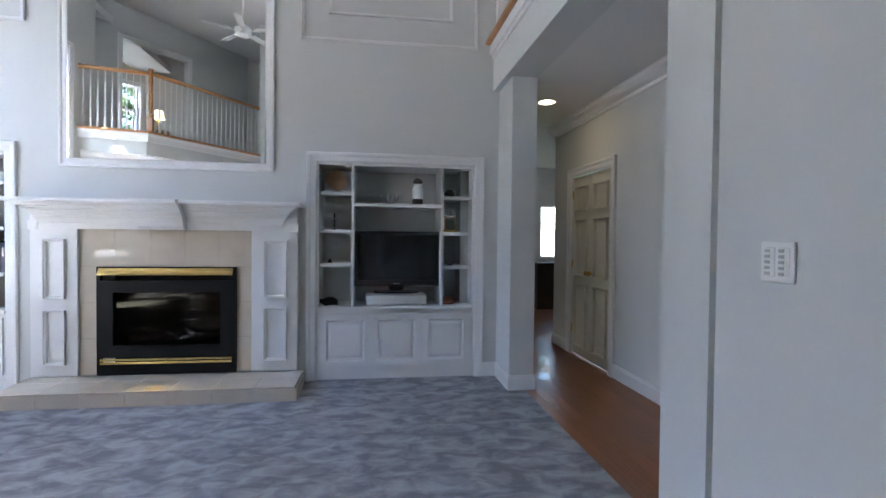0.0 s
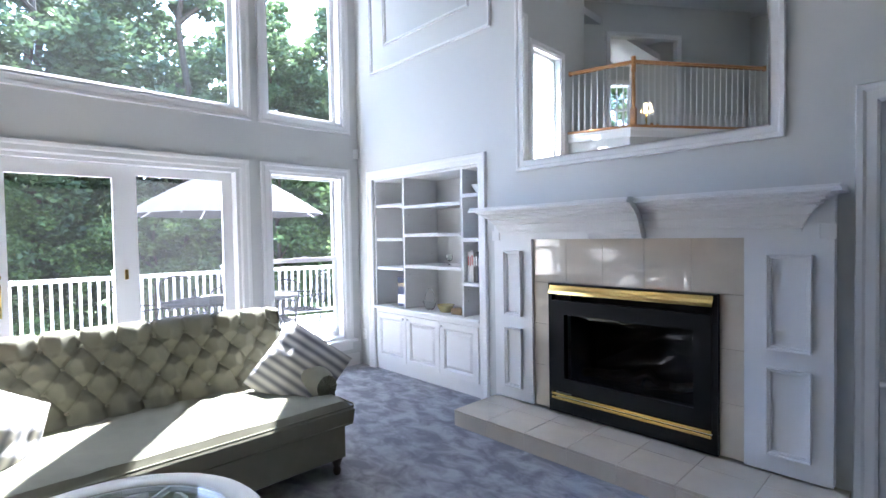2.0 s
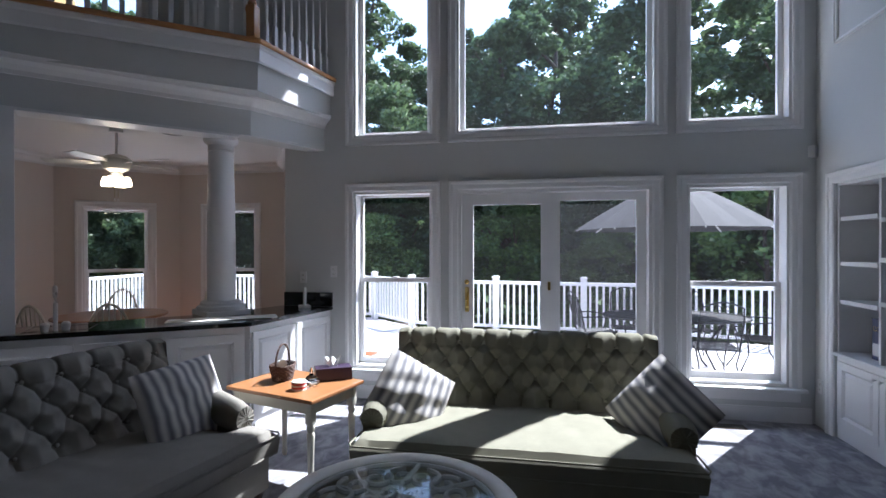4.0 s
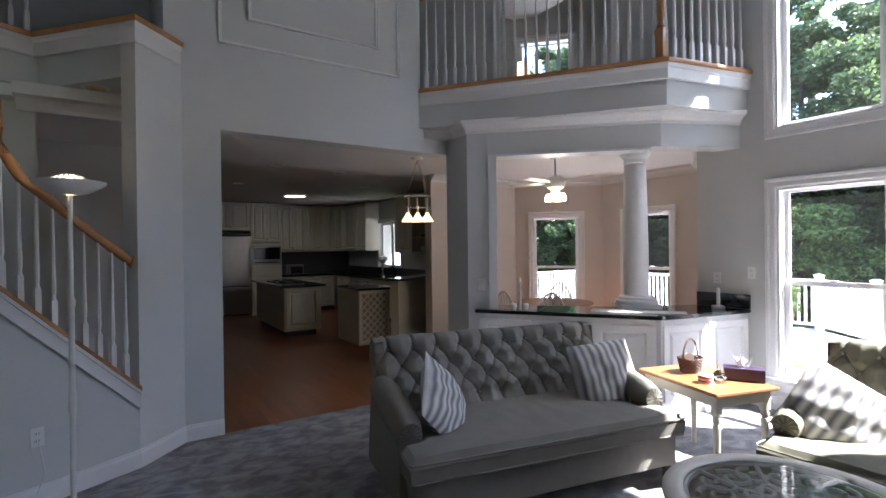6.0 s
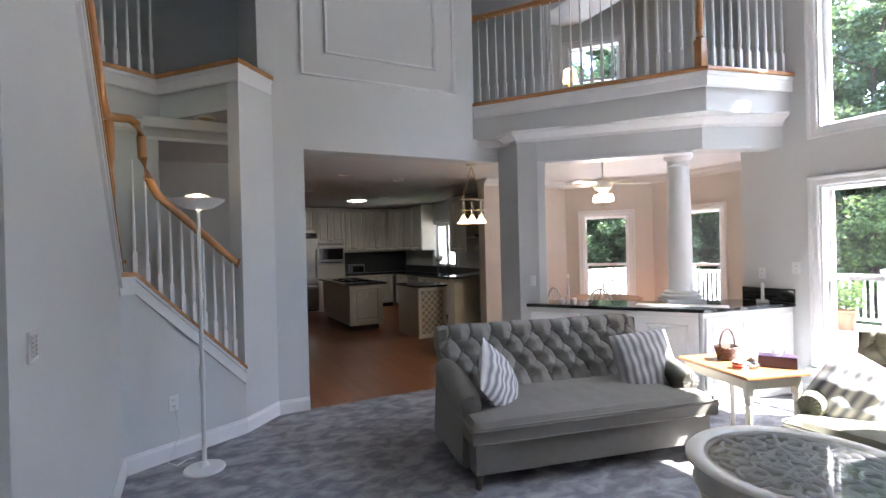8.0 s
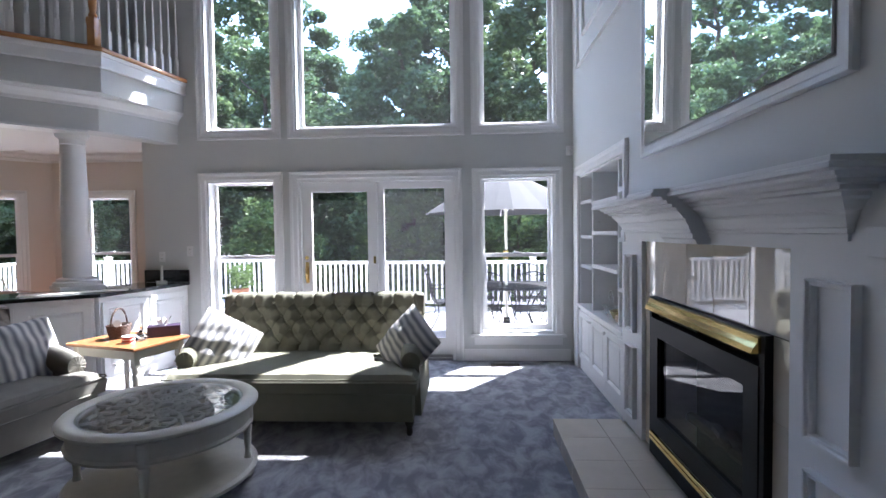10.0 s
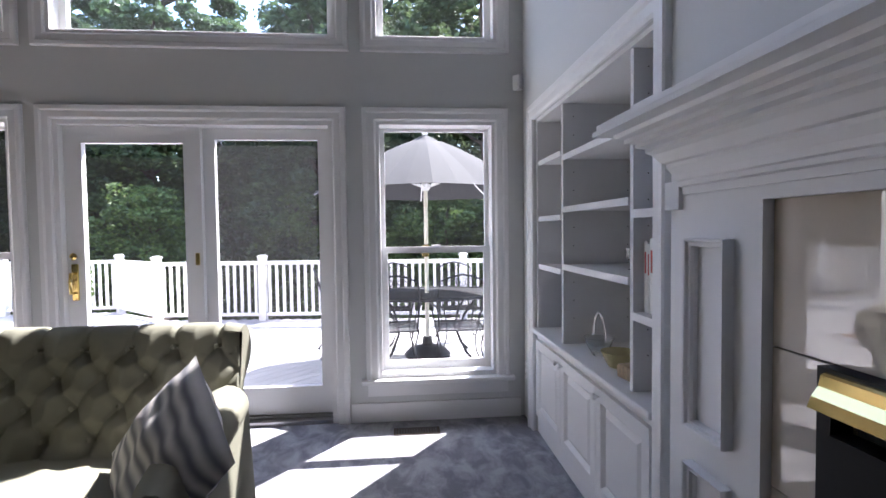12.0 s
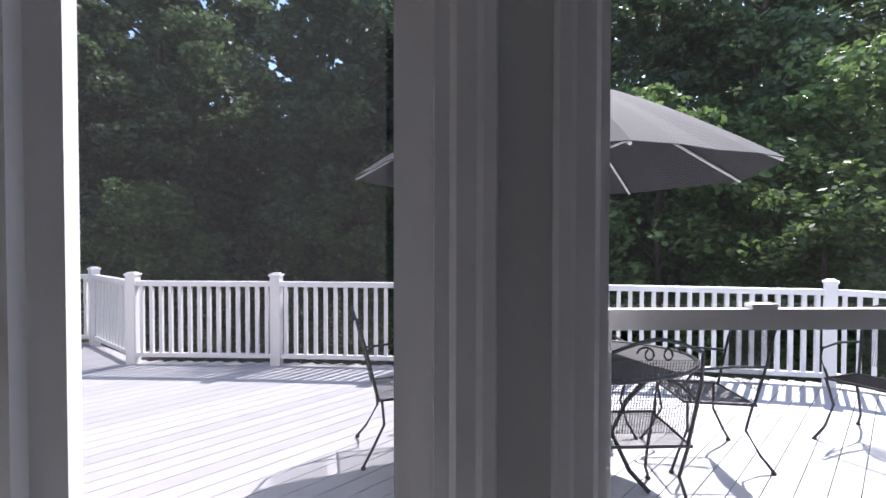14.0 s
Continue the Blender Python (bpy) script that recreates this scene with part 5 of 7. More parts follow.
for y, z in ((1.20, 1.20), (1.53, 1.26)):
    plate("wall_outlet", "white electrical outlet on the grey wall above the bar", Matrix.Translation((WX, y, z)) @ Matrix.Rotation(radians(90), 4, "Z"))
plate("wall_outlet", "white outlet low on the grey wall by the floor lamp", frame_of((1.95, 0.18), (1.10, -0.26))[0] @ Matrix.Translation((0.35, 0, 0.42)))
plate("wall_outlet", "white outlet on the white wall beside the niche", Matrix.Translation((WX + 0.08, FY, 0.34)))
plate("light_switch", "white light switch on the hall wall", Matrix.Translation((3.28, 4.85, 1.22)) @ Matrix.Rotation(radians(-90), 4, "Z"), "switch")
mk_ = frame_of((-1.78, -0.22), (-1.93, -0.06))[0]
plate("light_switch", "white light switch on the nook post", mk_ @ Matrix.Translation((0.14, 0.0, 1.16)), "switch")


def keypad():
    p = thing("keypad_switch", "white double keypad switch plate with rows of small buttons", "switch", m=Matrix.Translation((EX, 2.31, 1.27)) @ Matrix.Rotation(radians(-90), 4, "Z"))
    part("plate", boxes((-0.05, 0.05, -0.008, 0, -0.05, 0.05), bevel=0.003), TRIM, p)
    for cx in (-0.021, 0.021):
        part("insert", boxes((cx - 0.017, cx + 0.017, -0.011, -0.007, -0.036, 0.036), bevel=0.002), PAPER, p)
        for k in range(5):
            z = -0.028 + 0.014 * k
            part("button", boxes((cx - 0.012, cx + 0.004, -0.013, -0.010, z - 0.004, z + 0.004), bevel=0.001), STEEL, p)


keypad()
sn = thing("motion_sensor", "small white motion sensor in the corner of the room", "sensor", m=Matrix.Translation((WX + 0.05, FY - 0.05, 2.31)) @ Matrix.Rotation(radians(45), 4, "Z"))
part("sensor_body", boxes((-0.028, 0.028, -0.02, 0.03, -0.05, 0.05), bevel=0.006), TRIM, sn)
part("sensor_lens", boxes((-0.018, 0.018, -0.024, -0.018, -0.035, 0.0), bevel=0.003), PAPER, sn)


def floor_vent(x, y, turn):
    v = thing("floor_vent", "dark brown metal floor register in the carpet", "vent", m=Matrix.Translation((x, y, 0.001)) @ Matrix.Rotation(turn, 4, "Z"))
    part("vent_frame", boxes((-0.15, 0.15, -0.055, 0.055, 0, 0.004)), BARK, v)
    for i in range(16):
        part("slat", boxes((-0.14 + i * 0.0175, -0.131 + i * 0.0175, -0.045, 0.045, 0.004, 0.008)), BLACK, v)


floor_vent(-3.68, 5.10, radians(90))


def downlight(x, y, z, lit=False):
    d = thing("recessed_light", "round recessed ceiling light with a white trim ring" + (", lit" if lit else ""), "ceiling light", "recessed ceiling lights", Matrix.Translation((x, y, z)))
    part("trim_ring", lathe(bmesh.new(), [(0.095, -0.006), (0.10, 0.0), (0.065, 0.0), (0.07, -0.006)], 24, close=False), TRIM, d)
    part("lamp", lathe(bmesh.new(), [(0.068, -0.003), (0.068, -0.001)], 20), BULB if lit else BRASS, d)


downlight(2.72, 6.12, 2.729, True)
downlight(1.35, -0.75, 2.799, False)
for x, y in ((-0.6, -3.0), (-1.6, -3.3), (-1.2, -4.6), (-0.5, -5.2), (-2.6, -4.6), (-2.2, -5.6)):
    downlight(x, y, KC - 0.001)
for x, y in ((-2.95, 0.45), (-3.55, 1.2)):
    downlight(x, y, 2.499)


def hall_doors():
    m = frame_of((3.28, 7.30), (3.28, 2.0))[0] @ Matrix.Translation((0.05, 0, 0))
    structure("door_casing", casing(bmesh.new(), 0.50, 1.47, 0, 2.05, 3), TRIM, m)
    for k, (a, b) in enumerate(((0.505, 0.983), (0.987, 1.465))):
        d = tagged(thing("closet_door", "cream painted raised-panel closet door, closed", "door", "pair of hall closet doors", m), "")
        bm = boxes((a, b, 0.022, 0.05, 0.01, 2.04))
        part("door_leaf", bm, CREAM, d)
        for z0, z1 in ((0.12, 0.82), (0.92, 1.55), (1.65, 1.92)):
            for xa, xb in ((a + 0.09, b - 0.09),):
                part("panel", casing(boxes((xa + 0.03, xb - 0.03, 0.014, 0.022, z0 + 0.03, z1 - 0.03)), xa + 0.014, xb - 0.014, z0 + 0.014, z1 - 0.014, 4, 0.014, 0.022), CREAM, d)
        kx = b - 0.04 if k == 0 else a + 0.04
        part("knob", lathe(bmesh.new(), [(0.012, 0), (0.010, 0.02), (0.026, 0.035), (0.026, 0.05), (0.012, 0.058)], 14, m=Matrix.Translation((kx, 0.02, 0.96)) @ Matrix.Rotation(radians(90), 4, "X")), BRASS, d, "brass door knob", smooth=True)
        hx = a if k == 0 else b
        for z in (0.25, 1.0, 1.8):
            part("hinge", boxes((hx - 0.006, hx + 0.006, 0.008, 0.022, z, z + 0.09)), BRASS, d)


hall_doors()
tagged(part("sideboard", boxes((4.05, 5.2, 10.15, 10.58, 0.0, 0.88), bevel=0.01), DARKWOOD), "dark wooden sideboard under the far window", "sideboard")


# ---- side table and what stands on it ----
TM = Matrix.Translation((-2.22, 1.97, 0)) @ Matrix.Rotation(radians(-16), 4, "Z")


def side_table():
    t = thing("side_table", "side table with a honey wood top and cream turned legs", "table", m=TM)
    part("tabletop", boxes((-0.26, 0.26, -0.36, 0.36, 0.585, 0.61), bevel=0.007), TABLEWOOD, t, "honey-coloured wooden top")
    for x0, x1, y0, y1 in ((-0.22, 0.22, -0.32, -0.305), (-0.22, 0.22, 0.305, 0.32), (-0.22, -0.205, -0.305, 0.305), (0.205, 0.22, -0.305, 0.305)):
        part("apron", boxes((x0, x1, y0, y1, 0.51, 0.585), bevel=0.002), CREAM, t)
    for x in (-0.20, 0.20):
        for y in (-0.30, 0.30):
            bm = bmesh.new()
            box(bm, -0.024, 0.024, -0.024, 0.024, 0.45, 0.585, bevel=0.003)
            lathe(bm, [(0.014, 0), (0.02, 0.02), (0.016, 0.05), (0.022, 0.36), (0.026, 0.38), (0.018, 0.40), (0.026, 0.42), (0.022, 0.45)], 16)
            part("leg", bm, CREAM, t, m=Matrix.Translation((x, y, 0)), smooth=True)


side_table()
bk = thing("basket", "small dark wicker basket with a hoop handle holding rolled paper", "basket", m=Matrix.Translation((-2.28, 1.84, 0.61)))
bm = bmesh.new()
for k in range(9):
    z = 0.006 + k * 0.012
    r = 0.075 + 0.025 * k / 8
    tube(bm, [((r + 0.004 * (-1) ** (i + k)) * math.cos(2 * math.pi * i / 32), 0.75 * (r + 0.004 * (-1) ** (i + k)) * math.sin(2 * math.pi * i / 32), z) for i in range(32)], 0.006, 5, closed=True)
part("woven_body", bm, BASKET, bk)
part("handle", tube(bmesh.new(), [(0.095 * math.cos(a), 0, 0.10 + 0.14 * math.sin(a)) for a in [math.pi * i / 14 for i in range(15)]], 0.007, 6), BASKET, bk)
part("rolled_paper", tube(bmesh.new(), [(-0.02, -0.03, 0.10), (0.09, 0.05, 0.13)], 0.028, 10), PAPER, bk, "rolled white printed paper")
tb = thing("tissue_box", "purple and black tissue box with a white tissue pulled up", "tissue box", m=Matrix.Translation((-2.36, 2.17, 0.61)) @ Matrix.Rotation(radians(30), 4, "Z"))
part("box_body", boxes((-0.06, 0.06, -0.12, 0.12, 0, 0.085), bevel=0.003), PURPLE, tb)
bm = bmesh.new()
for k in range(7):
    a = k * 0.9
    vs = [bm.verts.new(p) for p in ((0.01 * math.cos(a), 0.03 * math.sin(a), 0.084), (0.05 * math.cos(a), 0.06 * math.sin(a), 0.12 + 0.02 * (k % 3)), (0.04 * math.cos(a + 0.5), 0.06 * math.sin(a + 0.5), 0.15), (0.01 * math.cos(a + 0.8), 0.03 * math.sin(a + 0.8), 0.10))]
    bm.faces.new(vs)
part("tissue", bm, PAPER, tb)
cs = thing("coaster_stack", "stack of round striped coasters on the side table", "coasters", m=Matrix.Translation((-2.08, 2.06, 0.61)))
for k in range(5):
    part("coaster", lathe(bmesh.new(), [(0.044, 0), (0.047, 0.003), (0.044, 0.009)], 20, Matrix.Translation((0.002 * (k % 2), 0, 0.0115 * k))), PAPER if k % 2 == 0 else REDBOOK, cs)
gs = lathe(bmesh.new(), [(0.02, 0), (0.05, 0.015), (0.055, 0.035), (0.03, 0.06), (0.01, 0.08), (0.012, 0.10), (0.003, 0.12)], 20)
tagged(part("glass_ornament", gs, CLEAR, m=Matrix.Translation((-2.17, 2.10, 0.61)), smooth=True), "small clear glass ornament on the side table", "ornament")


# ---- floor lamp ----
fl = thing("floor_lamp", "white torchiere floor lamp with a shallow bowl shade, lit", "lamp", m=Matrix.Translation((1.44, 0.36, 0)))
part("base", lathe(bmesh.new(), [(0.135, 0), (0.14, 0.008), (0.135, 0.018), (0.03, 0.028), (0.022, 0.06)], 32), WHITEMETAL, fl, smooth=True)
part("pole", lathe(bmesh.new(), [(0.015, 0.05), (0.015, 0.62), (0.021, 0.63), (0.021, 0.74), (0.015, 0.75), (0.015, 1.22), (0.02, 1.23), (0.02, 1.27), (0.013, 1.28), (0.013, 1.88)], 14), WHITEMETAL, fl, smooth=True)
part("shade", lathe(bmesh.new(), [(0.03, 1.865), (0.10, 1.88), (0.17, 1.925), (0.18, 1.94), (0.165, 1.935), (0.10, 1.895), (0.03, 1.885)], 32, close=False), WHITEMETAL, fl, "shallow white bowl shade", smooth=True)
bm = bmesh.new()
for i in range(10):
    a = math.pi * i / 10
    tube(bm, [(0.10 * math.cos(q) * math.cos(a), 0.10 * math.cos(q) * math.sin(a), 1.925 + 0.055 * math.sin(q)) for q in [math.pi * k / 12 for k in range(13)]], 0.005, 5)
part("wire_guard", bm, WHITEMETAL, fl)
part("bulb", lathe(bmesh.new(), [(0.05, 1.90), (0.06, 1.92), (0.045, 1.95), (0.01, 1.962)], 20), BULB, fl)
cord = tube(bmesh.new(), [(1.50, 0.10, 0.006), (1.56, 0.12, 0.006), (1.62, 0.20, 0.006), (1.68, 0.14, 0.02), (1.62, 0.08, 0.10), (1.66, 0.05, 0.02), (1.60, 0.035, 0.20), (1.63, 0.04, 0.40)], 0.004, 6)
tagged(part("power_cord", cord, PAPER), "white power cord curling from the lamp to the wall", "cord")


# ---- ceiling fans and pendant ----
def fan(x, y, ztop, drop, lights, label):
    f = thing("ceiling_fan", label, "ceiling fan", m=Matrix.Translation((x, y, ztop - drop)))
    part("downrod", lathe(bmesh.new(), [(0.012, 0.05), (0.012, drop - 0.05), (0.06, drop - 0.04), (0.06, drop)], 14), WHITEMETAL, f)
    part("motor", lathe(bmesh.new(), [(0.05, -0.10), (0.11, -0.07), (0.13, -0.02), (0.13, 0.03), (0.09, 0.06), (0.03, 0.08)], 28), WHITEMETAL, f, smooth=True)
    for k in range(5):
        m = Matrix.Rotation(radians(72 * k + 10), 4, "Z") @ Matrix.Rotation(radians(10), 4, "X")
        part("blade", boxes((0.20, 0.62, -0.06, 0.06, -0.012, -0.004), bevel=0.004), WHITEMETAL, f, m=m)
        part("blade_arm", boxes((0.10, 0.24, -0.015, 0.015, -0.014, -0.006)), WHITEMETAL, f, m=m)
    if lights:
        part("light_kit", lathe(bmesh.new(), [(0.03, -0.17), (0.05, -0.15), (0.05, -0.10)], 16), WHITEMETAL, f)
        for k in range(4):
            a = radians(90 * k + 20)
            part("glass_shade", lathe(bmesh.new(), [(0.048, -0.24), (0.05, -0.20), (0.03, -0.15)], 16, Matrix.Translation((0.09 * math.cos(a), 0.09 * math.sin(a), 0))), BULB, f, "lit frosted glass shade", smooth=True)
        for s_ in (-0.02, 0.02):
            part("pull_chain", tube(bmesh.new(), [(s_, 0, -0.16), (s_, 0, -0.36)], 0.002, 5), BRASS, f)
            part("chain_knob", lathe(bmesh.new(), [(0.004, -0.39), (0.009, -0.375), (0.004, -0.36)], 8, Matrix.Translation((s_, 0, 0))), TRIM, f)


fan(-3.45, -0.60, 2.70, 0.34, True, "white five-blade ceiling fan with four lit glass shades")
fan(-1.15, 2.0, CEILING, 1.25, False, "white five-blade ceiling fan high in the living room")


# ---- kitchen ----
def cabinet_run(name, label, p, q, z0, z1, depth, n, top=None, drawers=(), material=None, group="kitchen cabinets", toe=0.1):
    """Units from p to q along a wall, the wall on the left of the way; fronts face right."""
    m, ln_ = frame_of(p, q)
    w = ln_ / n
    for i in range(n):
        c = thing(name, label, "cabinet", group, m @ Matrix.Translation((i * w, 0, 0)))
        part("cabinet_body", boxes((0.002, w - 0.002, -depth + 0.02, 0, z0 + toe, z1)), material or CREAM, c)
        if toe:
            part("toe_kick", boxes((0.002, w - 0.002, -depth + 0.08, 0, z0, z0 + toe)), DARKWOOD, c)
        zb = z0 + toe + 0.01
        zt = z1 - 0.01
        if i in drawers:
            for a, b in ((zt - 0.14, zt), (zb + 0.28, zt - 0.15), (zb, zb + 0.27)):
                d = part("drawer", panel_door(bmesh.new(), 0.01, w - 0.01, a, b, -depth, 0.02, 0.03), material or CREAM, c)
                part("knob", lathe(bmesh.new(), [(0.006, 0), (0.013, 0.016), (0.008, 0.024)], 10, Matrix.Translation((w / 2, -depth, (a + b) / 2)) @ Matrix.Rotation(radians(90), 4, "X")), BLACK, d)
        else:
            for k, (a, b) in enumerate(((0.01, w / 2 - 0.003), (w / 2 + 0.003, w - 0.01)) if w > 0.62 else ((0.01, w - 0.01),)):
                d = part("door", panel_door(bmesh.new(), a, b, zb, zt, -depth, 0.02, 0.06), material or CREAM, c)
                kx = b - 0.03 if k == 0 else a + 0.03
                kz = zb + 0.08 if z0 > 1 else zt - 0.08
                part("knob", lathe(bmesh.new(), [(0.006, 0), (0.013, 0.016), (0.008, 0.024)], 10, Matrix.Translation((kx, -depth, kz)) @ Matrix.Rotation(radians(90), 4, "X")), BLACK, d)


KWEST = -4.05
cab = "cream raised-panel kitchen cabinet with dark knobs"
# back run, then the run under the window
cabinet_run("upper_cabinet", cab + " above the worktop", (-2.06, KB), (-3.40, KB), 1.50, 2.66, 0.36, 2, toe=0)
cabinet_run("upper_cabinet", cab + " above the oven", (-1.34, KB), (-2.06, KB), 1.72, 2.66, 0.62, 1, toe=0)
cabinet_run("upper_cabinet", cab + " above the refrigerator", (-0.41, KB), (-1.34, KB), 2.0, 2.66, 0.62, 1, toe=0)
cabinet_run("base_cabinet", cab + " under black granite", (-2.06, KB), (-3.40, KB), 0, 0.87, 0.62, 3)
cabinet_run("upper_cabinet", cab + " in the corner", (KWEST, -8.22), (KWEST, -7.0), 1.50, 2.66, 0.36, 2, toe=0)
cabinet_run("upper_cabinet", cab + " set diagonally in the corner", (-3.42, KB + 0.08), (-3.98, KB + 0.64), 1.50, 2.66, 0.22, 1, toe=0)
cabinet_run("base_cabinet", cab + " by the sink", (KWEST, -8.2), (KWEST, -4.4), 0, 0.87, 0.62, 5, drawers=(1, 4))
cabinet_run("upper_cabinet", cab + " beside the window", (KWEST, -5.5), (KWEST, -4.75), 1.45, 2.66, 0.36, 1, toe=0)
for nm, r in (("worktop", (-4.04, -2.07, KB, KB + 0.64, 0.875, 0.91)), ("worktop", (-4.04, -3.40, KB + 0.645, -4.4, 0.875, 0.91)), ("splashback", (-4.03, -2.07, KB, KB + 0.02, 0.915, 1.48)), ("splashback", (-4.045, -4.03, KB + 0.03, -4.4, 0.915, 1.09))):
    tagged(boxes_thing(nm, [r], GRANITE if nm == "worktop" else SPLASH, 0.004), "polished black granite along the kitchen wall", nm)
# oven column
oc = thing("oven_cabinet", "cream cabinet with a built-in steel microwave oven", "oven", m=Matrix.Translation((-2.055, KB, 0)))
part("cabinet_body", boxes((0, 0.71, 0.0, 0.62, 0, 1.70)), CREAM, oc)
part("oven_front", boxes((0.02, 0.69, 0.62, 0.65, 1.20, 1.64), bevel=0.005), STEEL, oc)
part("oven_window", boxes((0.05, 0.66, 0.65, 0.655, 1.32, 1.60)), SCREEN, oc)
part("control_strip", boxes((0.08, 0.63, 0.65, 0.656, 1.235, 1.26)), BLACK, oc)
part("drawer", boxes((0.03, 0.68, 0.62, 0.645, 0.93, 1.17), bevel=0.005), CREAM, oc)
part("lower_door", panel_door(bmesh.new(), 0.03, 0.68, 0.12, 0.90, -0.645, 0.02, 0.06), CREAM, oc, m=Matrix.Translation((0.71, 0, 0)) @ Matrix.Rotation(math.pi, 4, "Z"))
fr = thing("refrigerator", "brushed steel refrigerator with a bottom freezer drawer", "refrigerator", m=Matrix.Translation((-1.335, KB + 0.02, 0)))
part("body", boxes((0, 0.92, 0, 0.70, 0.05, 1.92)), BLACK, fr)
part("upper_door", boxes((0.005, 0.915, 0.70, 0.78, 0.72, 1.86), bevel=0.012), STEEL, fr)
part("freezer_drawer", boxes((0.005, 0.915, 0.70, 0.78, 0.08, 0.70), bevel=0.012), STEEL, fr)
part("handle", tube(bmesh.new(), [(0.08, 0.78, 0.64), (0.08, 0.83, 0.64), (0.84, 0.83, 0.64), (0.84, 0.78, 0.64)], 0.012, 8), CHROME, fr, "chrome bar handle")
part("handle", tube(bmesh.new(), [(0.06, 0.78, 0.9), (0.06, 0.83, 0.9), (0.06, 0.83, 1.6), (0.06, 0.78, 1.6)], 0.012, 8), CHROME, fr, "chrome bar handle")
dw = thing("dishwasher", "brushed steel dishwasher under the worktop", "dishwasher", m=Matrix.Translation((-3.43, -7.0, 0)))
part("door_panel", boxes((0, 0.03, -0.3, 0.3, 0.10, 0.86), bevel=0.006), STEEL, dw)
part("handle", tube(bmesh.new(), [(0.03, -0.22, 0.78), (0.06, -0.22, 0.78), (0.06, 0.22, 0.78), (0.03, 0.22, 0.78)], 0.01, 8), CHROME, dw)
to = thing("toaster_oven", "small steel toaster oven on the granite", "toaster oven", m=Matrix.Translation((-2.42, KB + 0.30, 0.911)))
part("body", boxes((-0.23, 0.23, -0.15, 0.15, 0.015, 0.25), bevel=0.01), STEEL, to)
part("glass_door", boxes((-0.20, 0.10, 0.15, 0.158, 0.04, 0.21)), SCREEN, to)
for k in range(3):
    part("knob", lathe(bmesh.new(), [(0.016, 0), (0.014, 0.015)], 12, Matrix.Translation((0.165, 0.15, 0.06 + 0.065 * k)) @ Matrix.Rotation(radians(-90), 4, "X")), BLACK, to)
# island
isl = thing("kitchen_island", "cream kitchen island with a black granite top and cooktop", "kitchen island")
part("body", boxes((-1.83, -1.17, -6.95, -4.85, 0.10, 0.87)), CREAM, isl)
part("end_panel", panel_door(bmesh.new(), -1.80, -1.20, 0.12, 0.86, 4.832, 0.018, 0.07), CREAM, isl, m=Matrix.Translation((-3.0, 0, 0)) @ Matrix.Rotation(math.pi, 4, "Z"))
part("plinth", boxes((-1.76, -1.24, -6.88, -4.92, 0, 0.10)), DARKWOOD, isl)
part("top", boxes((-1.90, -1.08, -7.02, -4.76, 0.875, 0.91), bevel=0.008), GRANITE, isl, "black granite top")
part("cooktop", boxes((-1.80, -1.25, -6.4, -5.5, 0.911, 0.925), bevel=0.004), SCREEN, isl)
for k in range(4):
    part("burner", lathe(bmesh.new(), [(0.07, 0), (0.075, 0.012), (0.03, 0.02)], 14, Matrix.Translation((-1.66 + 0.27 * (k % 2), -6.2 + 0.45 * (k // 2), 0.926))), BLACK, isl)
part("outlet", boxes((-1.53, -1.47, -4.832, -4.825, 0.62, 0.72), bevel=0.002), TRIM, isl)
# peninsula with its wine rack and raised bar
pen = thing("peninsula", "cream kitchen peninsula with a lattice wine rack and granite top", "kitchen counter", m=Matrix.Translation((-0.16, 0, 0)))
part("body", boxes((-2.30, -1.78, -4.3, -3.40, 0.0, 0.87)), CREAM, pen)
bm = rect_frame(bmesh.new(), -0.26, 0.26, 0.04, 0.86, 0.04, -0.02, 0.0)
part("rack_frame", bm, CREAM, pen, m=Matrix.Translation((-2.04, -3.38, 0)) @ Matrix.Rotation(math.pi, 4, "Z"))
part("rack_dark", boxes((-2.28, -1.80, -3.399, -3.396, 0.06, 0.84)), RACKBACK, pen)
bm = bmesh.new()
for k in range(-5, 8):
    for sg in (1, -1):
        c = 0.10 + k * 0.115
        pts = []
        for xx in (-0.22, 0.22):
            pts.append((xx, c + sg * (xx + 0.22) + (0 if sg > 0 else 0.44)))
        (xa, za), (xb, zb) = pts
        lo, hi = 0.08, 0.82
        ts = [t for t in np.linspace(0, 1, 40) if lo <= za + (zb - za) * t <= hi]
        if len(ts) > 3:
            t0, t1 = ts[0], ts[-1]
            box(bm, 0, math.hypot(xb - xa, zb - za) * (t1 - t0), -0.006 if sg > 0 else -0.012, 0.0 if sg > 0 else -0.006, -0.008, 0.008,
                m=Matrix.Translation((xa + (xb - xa) * t0, 0, za + (zb - za) * t0)) @ Matrix.Rotation(-math.atan2(zb - za, xb - xa), 4, "Y"))
part("lattice", bm, CREAM, pen, m=Matrix.Translation((-2.04, -3.385, 0)) @ Matrix.Rotation(math.pi, 4, "Z"))
part("top", boxes((-2.34, -1.74, -4.3, -3.34, 0.875, 0.91), bevel=0.008), GRANITE, pen)
hb = thing("breakfast_bar", "raised cream breakfast bar wall with a granite ledge", "kitchen counter")
HB, hl = frame_of((-2.47, -3.05), (-4.05, -4.18))
part("bar_wall", boxes((0, hl, 0, 0.14, 0, 1.02)), CREAM, hb, m=HB)
part("ledge", boxes((-0.06, hl, -0.16, 0.2, 1.025, 1.06), bevel=0.008), GRANITE, hb, m=HB)
plate("wall_outlet", "white outlet on the breakfast bar wall", HB @ Matrix.Translation((0.6, 0, 0.5)))
